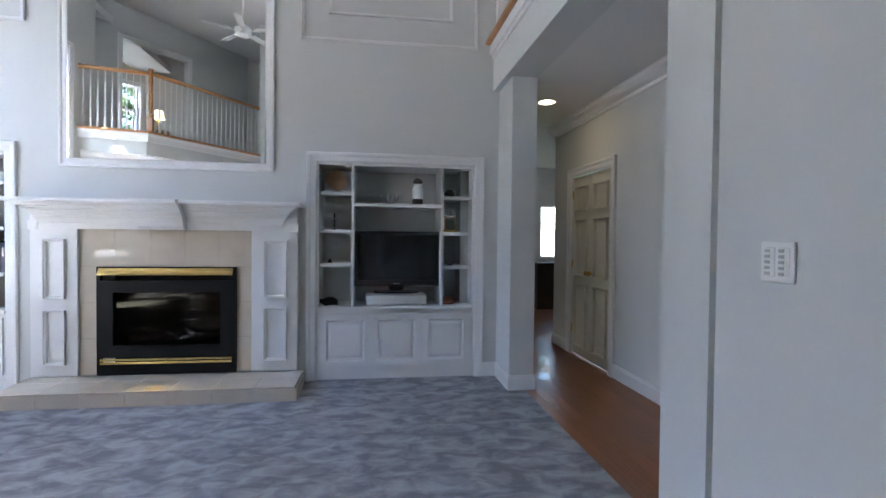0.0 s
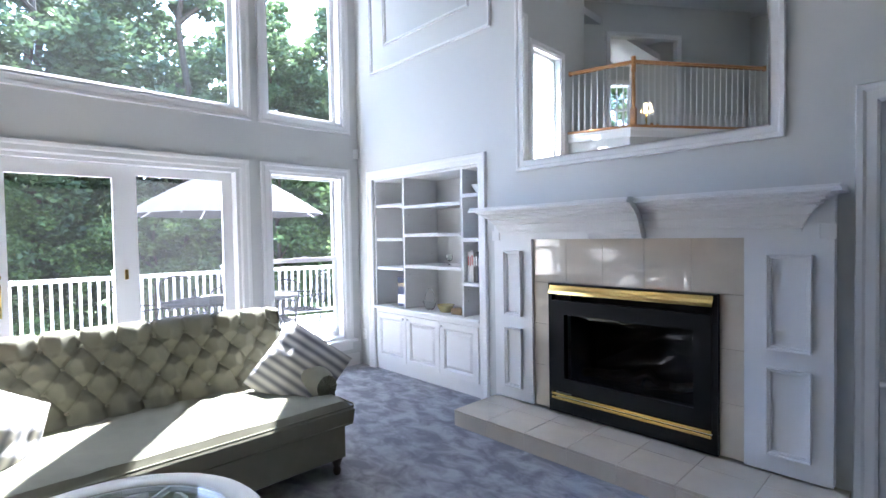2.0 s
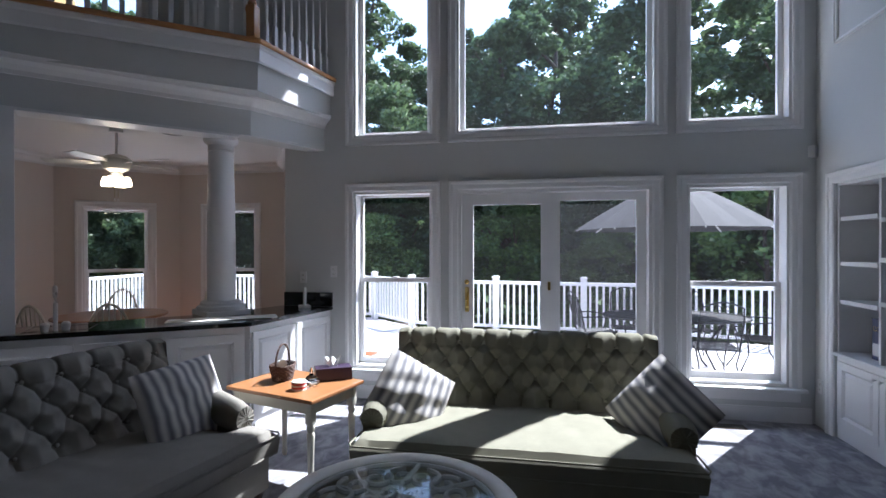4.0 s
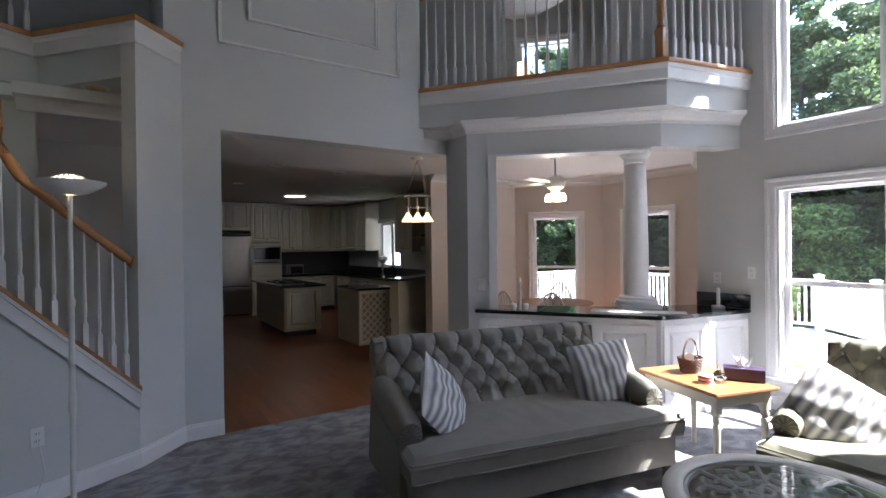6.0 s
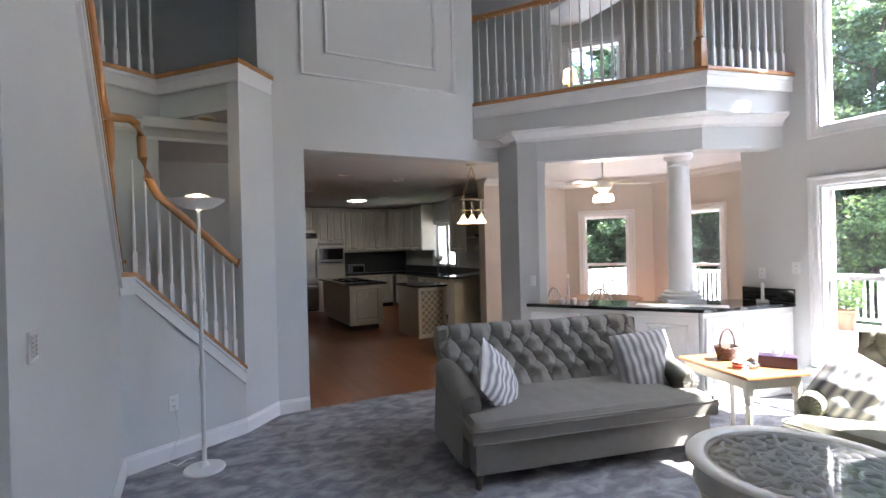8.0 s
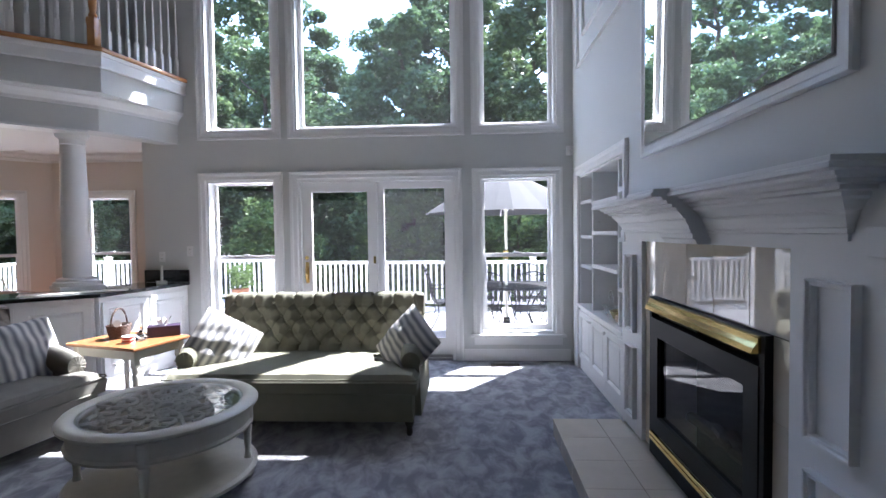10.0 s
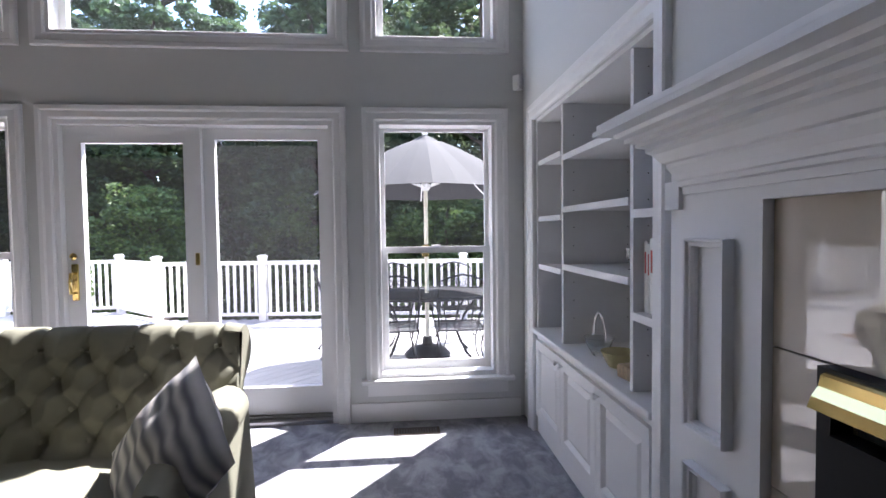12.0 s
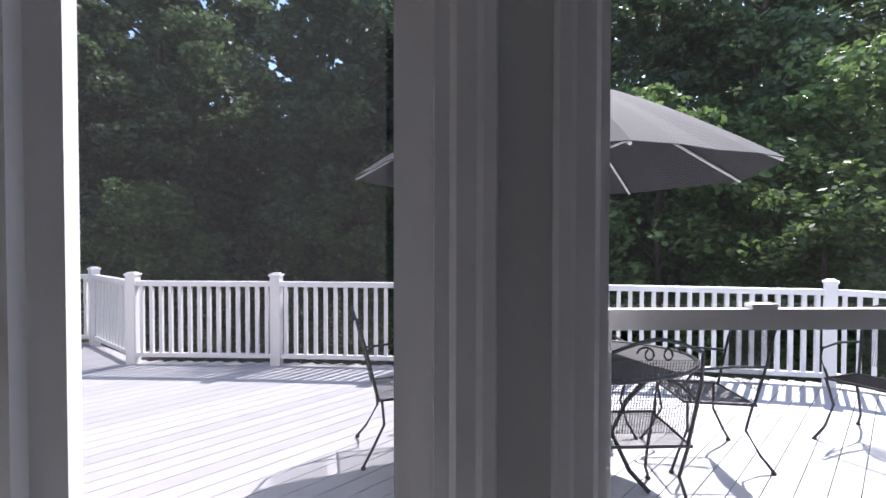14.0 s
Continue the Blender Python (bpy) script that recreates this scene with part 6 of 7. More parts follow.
# corner shelves at the end of the upper cabinets
cs_ = thing("corner_shelf_unit", "cream open corner shelves with small crockery", "shelf", m=Matrix.Translation((KWEST, -4.74, 0)))
part("back", boxes((0.0, 0.02, 0, 0.36, 1.45, 2.62)), CREAM, cs_)
for z in (1.45, 1.74, 2.05, 2.33, 2.60):
    part("shelf", boxes((0.0, 0.34, 0.0, 0.34, z, z + 0.02), bevel=0.004), CREAM, cs_)
tp = thing("teapot", "cream patterned teapot on the corner shelf", "teapot", m=Matrix.Translation((KWEST + 0.18, -4.56, 1.47)))
part("pot_body", lathe(bmesh.new(), [(0.04, 0), (0.075, 0.04), (0.07, 0.09), (0.035, 0.12), (0.012, 0.14)], 18), PORCELAIN, tp, smooth=True)
part("spout", tube(bmesh.new(), [(0, 0.06, 0.05), (0, 0.10, 0.07), (0, 0.12, 0.11)], [0.014, 0.01, 0.008], 8), PORCELAIN, tp)
tagged(part("bowl", lathe(bmesh.new(), [(0.05, 0), (0.10, 0.05), (0.095, 0.05), (0.05, 0.008)], 18, m=Matrix.Translation((KWEST + 0.18, -4.56, 1.76))), BLACK), "dark bowl on the corner shelf", "bowl")
kf = thing("kitchen_faucet", "tall white flared vase-shaped lamp beside the sink", "lamp", m=Matrix.Translation((-3.75, -6.2, 0.911)))
part("stem", lathe(bmesh.new(), [(0.05, 0), (0.03, 0.03), (0.03, 0.30)], 14), CHROME, kf)
part("head", lathe(bmesh.new(), [(0.03, 0.30), (0.11, 0.38), (0.09, 0.44), (0.02, 0.46)], 16), PORCELAIN, kf)
tagged(part("sink_tap", tube(bmesh.new(), [(-3.85, -5.8, 0.91), (-3.85, -5.8, 1.06), (-3.78, -5.75, 1.14), (-3.66, -5.68, 1.12)], 0.016, 8), BLACK), "dark kitchen tap over the sink", "faucet")
kw = frame_of((-4.05, KB), (-4.05, -4.35))[0]
wn2 = tagged(thing("window_11", "", "", m=kw), kind="structure")
part("casing", casing(bmesh.new(), 1.9, 3.0, 1.10, 2.15, 3), TRIM, wn2)
for a, b in ((1.9, 2.45), (2.45, 3.0)):
    part("sash", rect_frame(bmesh.new(), a, b, 1.10, 2.15, 0.05, 0.08, 0.12), TRIM, wn2)
    pane(0.10, a + 0.05, b - 0.05, 1.15, 2.10, "pane", None, wn2)
pd = thing("pendant_light", "cream three-light pendant with frosted glass shades on chains, lit", "pendant light", m=Matrix.Translation((-1.965, -1.55, 0)))
part("canopy", lathe(bmesh.new(), [(0.07, 2.66), (0.075, 2.69), (0.06, 2.70)], 18), CREAM, pd)
for s_ in (-1, 1):
    bm = bmesh.new()
    for k in range(14):
        t = (k + 0.5) / 14
        c = Vector((s_ * 0.13 * t, -s_ * 0.05 * t, 2.66 - 0.46 * t))
        tube(bm, [c + Vector((0.008 * math.cos(q), 0.003 * (k % 2), 0.02 * math.sin(q))) for q in [math.pi * i / 4 for i in range(8)]], 0.003, 4, closed=True)
    part("chain", bm, BRASS, pd)
part("crossbar", tube(bmesh.new(), [(-0.16, 0.06, 2.20), (0, 0, 2.21), (0.16, -0.06, 2.20)], 0.012, 8), CREAM, pd)
part("lower_bar", tube(bmesh.new(), [(-0.16, 0.06, 2.06), (0, 0, 2.06), (0.16, -0.06, 2.06)], 0.008, 8), CREAM, pd)
for k in (-1, 0, 1):
    m = Matrix.Translation((0.115 * k, -0.045 * k, 0))
    part("candle_tube", lathe(bmesh.new(), [(0.014, 1.98), (0.018, 2.0), (0.014, 2.02), (0.014, 2.18)], 12, m), CREAM, pd)
    part("shade", lathe(bmesh.new(), [(0.085, 1.875), (0.068, 1.905), (0.028, 1.965), (0.02, 1.99)], 18, m, close=False), LAMPGLOW, pd, "lit frosted bell shade", smooth=True)


# ---- breakfast nook furniture ----
def windsor(m):
    c = thing("dining_chair", "white painted hoop-back wooden chair at the nook table", "chair", "chairs round the nook table", m)
    part("seat", lathe(bmesh.new(), [(0.18, 0.43), (0.21, 0.44), (0.21, 0.46), (0.17, 0.465)], 24), CREAM, c)
    hoop = [(0.20 * math.cos(a), -0.17 - 0.05 * math.sin(a), 0.46 + 0.50 * math.sin(a)) for a in [math.pi * i / 16 for i in range(17)]]
    part("hoop", tube(bmesh.new(), hoop, 0.013, 8), CREAM, c)
    for k in range(-3, 4):
        x = 0.05 * k
        zt = 0.46 + 0.50 * math.sqrt(1 - (x / 0.2) ** 2)
        part("spindle", tube(bmesh.new(), [(x * 0.8, -0.17, 0.46), (x, -0.215, zt)], 0.008, 6), CREAM, c)
    for sx in (-1, 1):
        for sy in (-1, 1):
            part("leg", lathe(bmesh.new(), [(0.012, 0), (0.018, 0.2), (0.012, 0.3), (0.016, 0.43)], 10, Matrix.Translation((sx * 0.14, sy * 0.13, 0))), CREAM, c)
    return c


NC = Vector((-3.95, -1.15, 0))
nt = thing("nook_table", "round pale wooden breakfast table", "table", m=Matrix.Translation(NC))
part("tabletop", lathe(bmesh.new(), [(0.54, 0.725), (0.56, 0.735), (0.56, 0.745), (0.54, 0.755)], 40), TABLEWOOD, nt)
part("pedestal", lathe(bmesh.new(), [(0.28, 0), (0.26, 0.04), (0.08, 0.10), (0.06, 0.4), (0.10, 0.6), (0.07, 0.72)], 24), CREAM, nt, smooth=True)
first = windsor(Matrix.Translation((NC.x + 0.72 * math.cos(0.75), NC.y + 0.72 * math.sin(0.75), 0)) @ Matrix.Rotation(0.75 - math.pi / 2 + math.pi, 4, "Z"))
for a in (2.2, 3.8, 5.4, 0.05):
    copy_thing(first, Matrix.Translation((NC.x + 0.74 * math.cos(a), NC.y + 0.74 * math.sin(a), 0)) @ Matrix.Rotation(a - math.pi / 2 + math.pi, 4, "Z"))
bs = thing("bar_stool", "white bar stool with a brown cushion at the breakfast bar", "stool", m=HB @ Matrix.Translation((1.1, -0.45, 0)))
part("cushion", lathe(bmesh.new(), [(0.17, 0.74), (0.19, 0.76), (0.18, 0.80), (0.12, 0.82)], 24), SEAT_PINK, bs, smooth=True)
for sx in (-1, 1):
    for sy in (-1, 1):
        part("leg", tube(bmesh.new(), [(sx * 0.17, sy * 0.17, 0), (sx * 0.13, sy * 0.13, 0.74)], 0.014, 8), CREAM, bs)
for z in (0.25, 0.5):
    part("rung", tube(bmesh.new(), [(0.15 * math.cos(a), 0.15 * math.sin(a), z) for a in [math.pi / 4 + math.pi / 2 * i for i in range(4)]], 0.01, 6, closed=True), CREAM, bs)


# ---- things on the shelves ----
def put(name, label, cat, bm, material, x, y, z, turn=0, smooth=True):
    return tagged(part(name, bm, material, m=Matrix.Translation((x, y, z)) @ Matrix.Rotation(radians(turn), 4, "Z"), smooth=smooth), label, cat)


CY = FY + 0.16
pl = thing("decorative_plate", "round amber glass plate on a stand", "plate", m=Matrix.Translation((0.63, CY, 1.742)))
part("plate", lathe(bmesh.new(), [(0.02, 0), (0.10, 0.012), (0.102, 0.018), (0.02, 0.008)], 28, Matrix.Translation((0, 0.0, 0.115)) @ Matrix.Rotation(radians(80), 4, "X")), mat("amber_plate", (0.16, 0.09, 0.05), 0.15, var=0.4, scale=12), pl)
part("stand", boxes((-0.04, 0.04, -0.02, 0.05, 0, 0.014), bevel=0.003), BLACK, pl)
for k, z in enumerate((1.392, 1.49)):
    put("figurine", "tiny dark stacked ornament on a glass stem", "ornament", lathe(bmesh.new(), [(0.02, 0), (0.02, 0.008), (0.004, 0.014), (0.004, 0.03), (0.014, 0.04), (0.004, 0.055), (0.012, 0.065), (0.003, 0.08)], 14), BLACK, 0.61, CY - 0.02, z if k == 0 else 1.392 + 0.08)
put("figurine", "tiny dark animal figurine on the shelf", "figurine", lathe(bmesh.new(), [(0.016, 0), (0.02, 0.014), (0.008, 0.026), (0.01, 0.036)], 12), BLACK, 0.57, CY - 0.03, 1.082)
bm = lathe(bmesh.new(), [(0.05, 0), (0.075, 0.02), (0.065, 0.05), (0.03, 0.072)], 18, Matrix.Diagonal((1.1, 0.8, 1, 1)))
lathe(bm, [(0.012, 0), (0.022, 0.02), (0.014, 0.04)], 10, Matrix.Translation((-0.085, -0.01, 0.02)))
for sx in (-0.05, 0.05):
    for sy in (-0.045, 0.045):
        lathe(bm, [(0.014, 0), (0.012, 0.02)], 8, Matrix.Translation((sx, sy, 0)))
put("turtle_statue", "small dark bronze turtle statue", "statue", bm, IRON, 0.57, CY - 0.02, 0.681, 20)
bm = bmesh.new()
rnd = random.Random(2)
for k in range(11):
    a = 2 * math.pi * k / 11
    d = Vector((math.cos(a), math.sin(a), 0))
    h_ = 0.07 + 0.05 * rnd.random()
    vs = [bm.verts.new(p) for p in (d * 0.02, d * 0.075 + Vector((-d.y, d.x, 0)) * 0.028 + Vector((0, 0, h_ * 0.4)), d * 0.11 + Vector((0, 0, h_)), d * 0.075 - Vector((-d.y, d.x, 0)) * 0.028 + Vector((0, 0, h_ * 0.4)), d * 0.05 + Vector((0, 0, h_ * 0.25)))]
    bm.faces.new((vs[0], vs[1], vs[4])), bm.faces.new((vs[1], vs[2], vs[4])), bm.faces.new((vs[2], vs[3], vs[4])), bm.faces.new((vs[3], vs[0], vs[4]))
put("lotus_ornament", "dark metal lotus flower ornament", "ornament", bm, STEEL, 1.13, CY, 1.645, 0, False)
bm = lathe(bmesh.new(), [(0.05, 0), (0.052, 0.05), (0.05, 0.06), (0.055, 0.10), (0.05, 0.17), (0.03, 0.19), (0.045, 0.205), (0.048, 0.23), (0.03, 0.255), (0.01, 0.262)], 22, Matrix.Diagonal((1, 0.7, 1, 1)))
ob = put("figurine", "white statuette with a dark base and head", "figurine", bm, [PAPER, DARKWOOD], 1.40, CY, 1.642)
for p in ob.data.polygons:
    p.material_index = 1 if (p.center.z > 0.20 or p.center.z < 0.055) else 0
put("vase", "small dark round vase with a pale band", "vase", lathe(bmesh.new(), [(0.03, 0), (0.05, 0.02), (0.05, 0.045), (0.03, 0.065), (0.034, 0.07)], 20), IRON, 1.71, CY - 0.02, 1.722)
ck = thing("mantel_clock", "small brass anniversary clock with a white dial", "clock", m=Matrix.Translation((1.72, CY, 1.382)))
part("clock_base", boxes((-0.07, 0.07, -0.04, 0.04, 0, 0.025), bevel=0.006), BRASS, ck)
for sx in (-0.05, 0.05):
    part("pillar", lathe(bmesh.new(), [(0.006, 0.025), (0.006, 0.15)], 10, Matrix.Translation((sx, 0, 0))), BRASS, ck)
part("top_plate", boxes((-0.06, 0.06, -0.03, 0.03, 0.15, 0.158), bevel=0.003), BRASS, ck)
part("dial", lathe(bmesh.new(), [(0.045, -0.01), (0.05, 0.0), (0.045, 0.008)], 28, Matrix.Translation((0, -0.02, 0.175)) @ Matrix.Rotation(radians(90), 4, "X")), PAPER, ck, "white round dial")
part("clock_hands", boxes((-0.002, 0.002, -0.031, -0.029, 0.175, 0.21), (0.0, 0.024, -0.031, -0.029, 0.173, 0.177)), BLACK, ck)
put("bowl", "small flat glass dish on the shelf", "bowl", lathe(bmesh.new(), [(0.03, 0), (0.055, 0.014), (0.05, 0.014), (0.03, 0.005)], 20), CLEAR, 1.72, CY, 1.062)
put("basket", "round lidded woven wooden bowl", "basket", lathe(bmesh.new(), [(0.06, 0), (0.085, 0.02), (0.085, 0.045), (0.07, 0.06), (0.075, 0.064), (0.03, 0.072)], 26), TURNEDWOOD, 1.70, CY - 0.02, 0.681)
# books and glass in the other niche


def book(x, z, w, h_, d, material, label, y=None):
    b = thing("book", label, "book", "books in the built-in bookcase", Matrix.Translation((x, (y or FY + 0.06), z)))
    part("cover", boxes((0, w, 0, d, 0, h_), bevel=0.002), material, b)
    part("pages", boxes((0.003, w - 0.003, 0.004, d + 0.001, 0.004, h_ + 0.001)), PAPER, b)
    part("spine_bar", boxes((w * 0.25, w * 0.75, -0.0008, 0, h_ * 0.55, h_ * 0.85)), STEEL if material is not PAPER else REDBOOK, b)


x = -2.29
for w, h_, mm_ in ((0.022, 0.27, PAPER), (0.018, 0.26, PAPER), (0.024, 0.28, PAPER), (0.02, 0.26, DARKWOOD), (0.028, 0.27, BLACK), (0.024, 0.25, BLUEBOX), (0.03, 0.27, BLACK)):
    book(x, 0.992, w, h_, 0.2, mm_, "hardback book upright on the shelf")
    x += w + 0.002
bx = thing("book", "dark blue book with a yellow title, standing", "book", "books in the built-in bookcase", Matrix.Translation((-3.34, FY + 0.10, 0.681)))
part("cover", boxes((0, 0.17, 0, 0.10, 0, 0.30), bevel=0.003), BLUEBOX, bx)
fc = bpy.data.curves.new("title", "FONT")
fc.body, fc.size, fc.extrude = "GOOD", 0.05, 0.0006
to_ = new("title", fc)
to_.data.materials.append(BRASS)
to_.matrix_basis = Matrix.Translation((0.015, -0.001, 0.21)) @ Matrix.Rotation(radians(90), 4, "X")
to_.parent = bx
part("picture_band", boxes((0.01, 0.16, -0.001, 0.0, 0.03, 0.12)), STEEL, bx)
gb = thing("glass_basket", "clear cut-glass basket with a hoop handle", "glassware", m=Matrix.Translation((-2.86, FY + 0.12, 0.681)))
part("bowl", lathe(bmesh.new(), [(0.03, 0), (0.05, 0.03), (0.075, 0.09), (0.07, 0.09), (0.04, 0.02)], 20), CLEAR, gb, smooth=True)
part("handle", tube(bmesh.new(), [(0.07 * math.cos(a), 0, 0.09 + 0.12 * math.sin(a)) for a in [math.pi * i / 14 for i in range(15)]], 0.005, 6), CLEAR, gb)
put("goblet", "small clear cut-glass goblet", "glassware", lathe(bmesh.new(), [(0.025, 0), (0.005, 0.01), (0.005, 0.03), (0.03, 0.05), (0.034, 0.10), (0.031, 0.10), (0.026, 0.055)], 18), CLEAR, -2.66, FY + 0.2, 1.122)
put("bowl", "yellowish fluted glass bowl", "bowl", lathe(bmesh.new(), [(0.05, 0), (0.06, 0.02), (0.085, 0.07), (0.08, 0.07), (0.05, 0.015)], 16), mat("yellow_glass", (0.5, 0.44, 0.22), 0.2, var=0.2), -2.65, FY + 0.13, 0.681)
put("bowl", "small patterned brown and gold box", "box", boxes((-0.06, 0.06, -0.045, 0.045, 0, 0.06), bevel=0.012), mat("patterned_box", (0.28, 0.19, 0.09), 0.4, var=0.9, scale=60), -2.45, FY + 0.10, 0.681, 10)
put("bowl", "white porcelain bowl on the top shelf", "bowl", lathe(bmesh.new(), [(0.03, 0), (0.04, 0.02), (0.08, 0.08), (0.076, 0.08), (0.035, 0.02)], 22), PORCELAIN, -2.20, FY + 0.14, 1.772)


# ---- outdoors ----
DZ = -0.10
ground = structure("ground", boxes((-150, 60, -120, 120, -2.3, -2.2)), GRASS)


def deck():
    root = tagged(thing("deck", "", ""), kind="structure")
    rest = bmesh.new()
    shapes = {}
    n = 0
    # boards run out at forty-five degrees
    rot = Matrix.Translation((WX - 0.2, 4.0, DZ)) @ Matrix.Rotation(radians(135), 4, "Z")
    inv = rot.inverted()
    out = [(WX - 0.2, -6.0), (WX - 0.2, 10.4), (-6.4, 10.4), (-7.75, 8.6), (-8.35, 6.0), (-8.72, 2.75), (-8.85, 1.1), (-9.9, -0.1), (-9.9, -6.0)]
    loc = [(inv @ Vector((*p, 0))).to_2d() for p in out]
    w = 0.14
    ymin, ymax = min(p.y for p in loc), max(p.y for p in loc)
    y = ymin
    while y < ymax:
        yc = y + w / 2
        xs = []
        for a, b in zip(loc, loc[1:] + loc[:1]):
            if (a.y - yc) * (b.y - yc) < 0:
                xs.append(a.x + (b.x - a.x) * (yc - a.y) / (b.y - a.y))
        xs.sort()
        for xa, xb in zip(xs[::2], xs[1::2]):
            bm = bmesh.new()
            box(bm, xa, xb, y, y + w - 0.006, -0.03, 0)
            o = part("deck_board", bm, DECK, root, m=rot)
        y += w
    structure("deck_frame", boxes((-9.7, WX - 0.25, -5.9, 1.0, DZ - 0.2, DZ - 0.06), (-8.4, WX - 0.25, 1.0, 6.0, DZ - 0.2, DZ - 0.06), (-7.4, WX - 0.25, 6.0, 8.6, DZ - 0.2, DZ - 0.06)), BARK)
    return out


OUT = deck()


def deck_railing(pts):
    r = thing("deck_railing", "white vinyl deck railing with square pickets and capped posts", "railing")
    pk = mesh_of("picket", boxes((-0.019, 0.019, -0.019, 0.019, 0.12, 0.90)), VINYL)
    ps = bmesh.new()
    box(ps, -0.055, 0.055, -0.055, 0.055, 0, 1.02)
    box(ps, -0.068, 0.068, -0.068, 0.068, 1.02, 1.045, bevel=0.006)
    box(ps, -0.045, 0.045, -0.045, 0.045, 1.045, 1.06, bevel=0.006)
    pm_ = mesh_of("post", ps, VINYL)
    for a, b in zip(pts, pts[1:]):
        a, b = Vector(a), Vector(b)
        d = b - a
        ang = math.atan2(d.y, d.x)
        k = max(1, round(d.length / 1.85))
        for i in range(k + (1 if b == Vector(pts[-1]) else 0)):
            o = new("post", pm_)
            q = a + d * i / k
            o.matrix_basis, o.parent = Matrix.Translation((q.x, q.y, DZ)) @ Matrix.Rotation(ang, 4, "Z"), r
        for i in range(k):
            q = a + d * i / k
            ln_ = d.length / k
            m = Matrix.Translation((q.x, q.y, DZ)) @ Matrix.Rotation(ang, 4, "Z")
            part("top_rail", boxes((0.055, ln_ - 0.055, -0.04, 0.04, 0.90, 0.96), bevel=0.006), VINYL, r, m=m)
            part("bottom_rail", boxes((0.055, ln_ - 0.055, -0.025, 0.025, 0.08, 0.13), bevel=0.004), VINYL, r, m=m)
            np_ = round((ln_ - 0.11) / 0.115)
            for j in range(np_):
                o = new("picket", pk)
                t = 0.055 + (ln_ - 0.11) * (j + 0.5) / np_
                c = q + d.normalized() * t
                o.matrix_basis, o.parent = Matrix.Translation((c.x, c.y, DZ)) @ Matrix.Rotation(ang, 4, "Z"), r


deck_railing([(-4.3, -5.85), (-9.75, -5.85), (-9.75, 0.0), (-8.72, 1.12), (-8.60, 2.80), (-8.25, 6.0), (-7.65, 8.5), (-6.3, 10.3)])


def umbrella():
    u = thing("patio_umbrella", "grey canvas patio umbrella, open, on a pale pole", "umbrella", m=Matrix.Translation((-6.03, 5.30, DZ)))
    R, zr, zt = 1.24, 1.83, 2.40
    bm = bmesh.new()
    rings = []
    for k in range(9):
        t = k / 8
        r = 0.16 + (R - 0.16) * t
        z = zt - (zt - zr) * (t ** 1.25) + 0.0
        ring = []
        for i in range(32):
            a = 2 * math.pi * i / 32
            f = 0.5 - 0.5 * math.cos(8 * a)
            rr = r * (1 - 0.075 * f * t) * (1 if i % 4 else 1.0)
            ring.append(bm.verts.new((rr * math.cos(a), rr * math.sin(a), z - 0.03 * f * t * (1 - t) * 3)))
        rings.append(ring)
    for a, b in zip(rings, rings[1:]):
        for i in range(32):
            bm.faces.new((a[i], b[i], b[(i + 1) % 32], a[(i + 1) % 32]))
    can = part("canopy", bm, CANVAS, u, "faded grey canvas canopy")
    sol = can.modifiers.new("solid", "SOLIDIFY")
    sol.thickness = 0.004
    part("vent_cap", lathe(bmesh.new(), [(0.26, zt - 0.045), (0.14, zt + 0.02), (0.03, zt + 0.075), (0.028, zt + 0.07), (0.13, zt + 0.01), (0.25, zt - 0.052)], 8), CANVAS, can)
    part("finial", lathe(bmesh.new(), [(0.02, zt + 0.06), (0.035, zt + 0.09), (0.035, zt + 0.16), (0.03, zt + 0.18)], 14), VINYL, u)
    part("pole", lathe(bmesh.new(), [(0.024, 0.06), (0.024, zt + 0.06)], 14), CREAM, u, smooth=True)
    part("hub", lathe(bmesh.new(), [(0.03, 1.86), (0.05, 1.88), (0.05, 1.93), (0.03, 1.95)], 14), VINYL, u)
    for k in range(8):
        a = 2 * math.pi * k / 8
        c, s_ = math.cos(a), math.sin(a)
        part("strut", tube(bmesh.new(), [(0.04 * c, 0.04 * s_, 1.90), (0.62 * c, 0.62 * s_, 2.13)], 0.009, 6), VINYL, u)
        part("rib", tube(bmesh.new(), [(0.05 * c, 0.05 * s_, zt - 0.01), (0.6 * c, 0.6 * s_, 2.17), (R * 0.99 * c, R * 0.99 * s_, zr - 0.01)], 0.008, 6), VINYL, u)
    part("umbrella_base", lathe(bmesh.new(), [(0.26, 0), (0.26, 0.03), (0.20, 0.09), (0.06, 0.13), (0.05, 0.22)], 28), IRON, u, "dark iron base", smooth=True)
    part("crank", boxes((-0.035, 0.035, -0.05, 0.03, 1.12, 1.26), bevel=0.01), BRASS, u, "yellowed crank housing")


umbrella()


def mesh_panel(bm, p, u, v, nu, nv, r=0.0016):
    """Woven wire: two sets of crossing strands over the sheet p + s*u + t*v."""
    p, u, v = Vector(p), Vector(u), Vector(v)
    n = u.cross(v).normalized() * 0.003
    for i in range(nu + 1):
        a = p + u * i / nu
        tube(bm, [a + n, a + v + n], r, 3)
    for j in range(nv + 1):
        a = p + v * j / nv
        tube(bm, [a, a + u], r, 3)


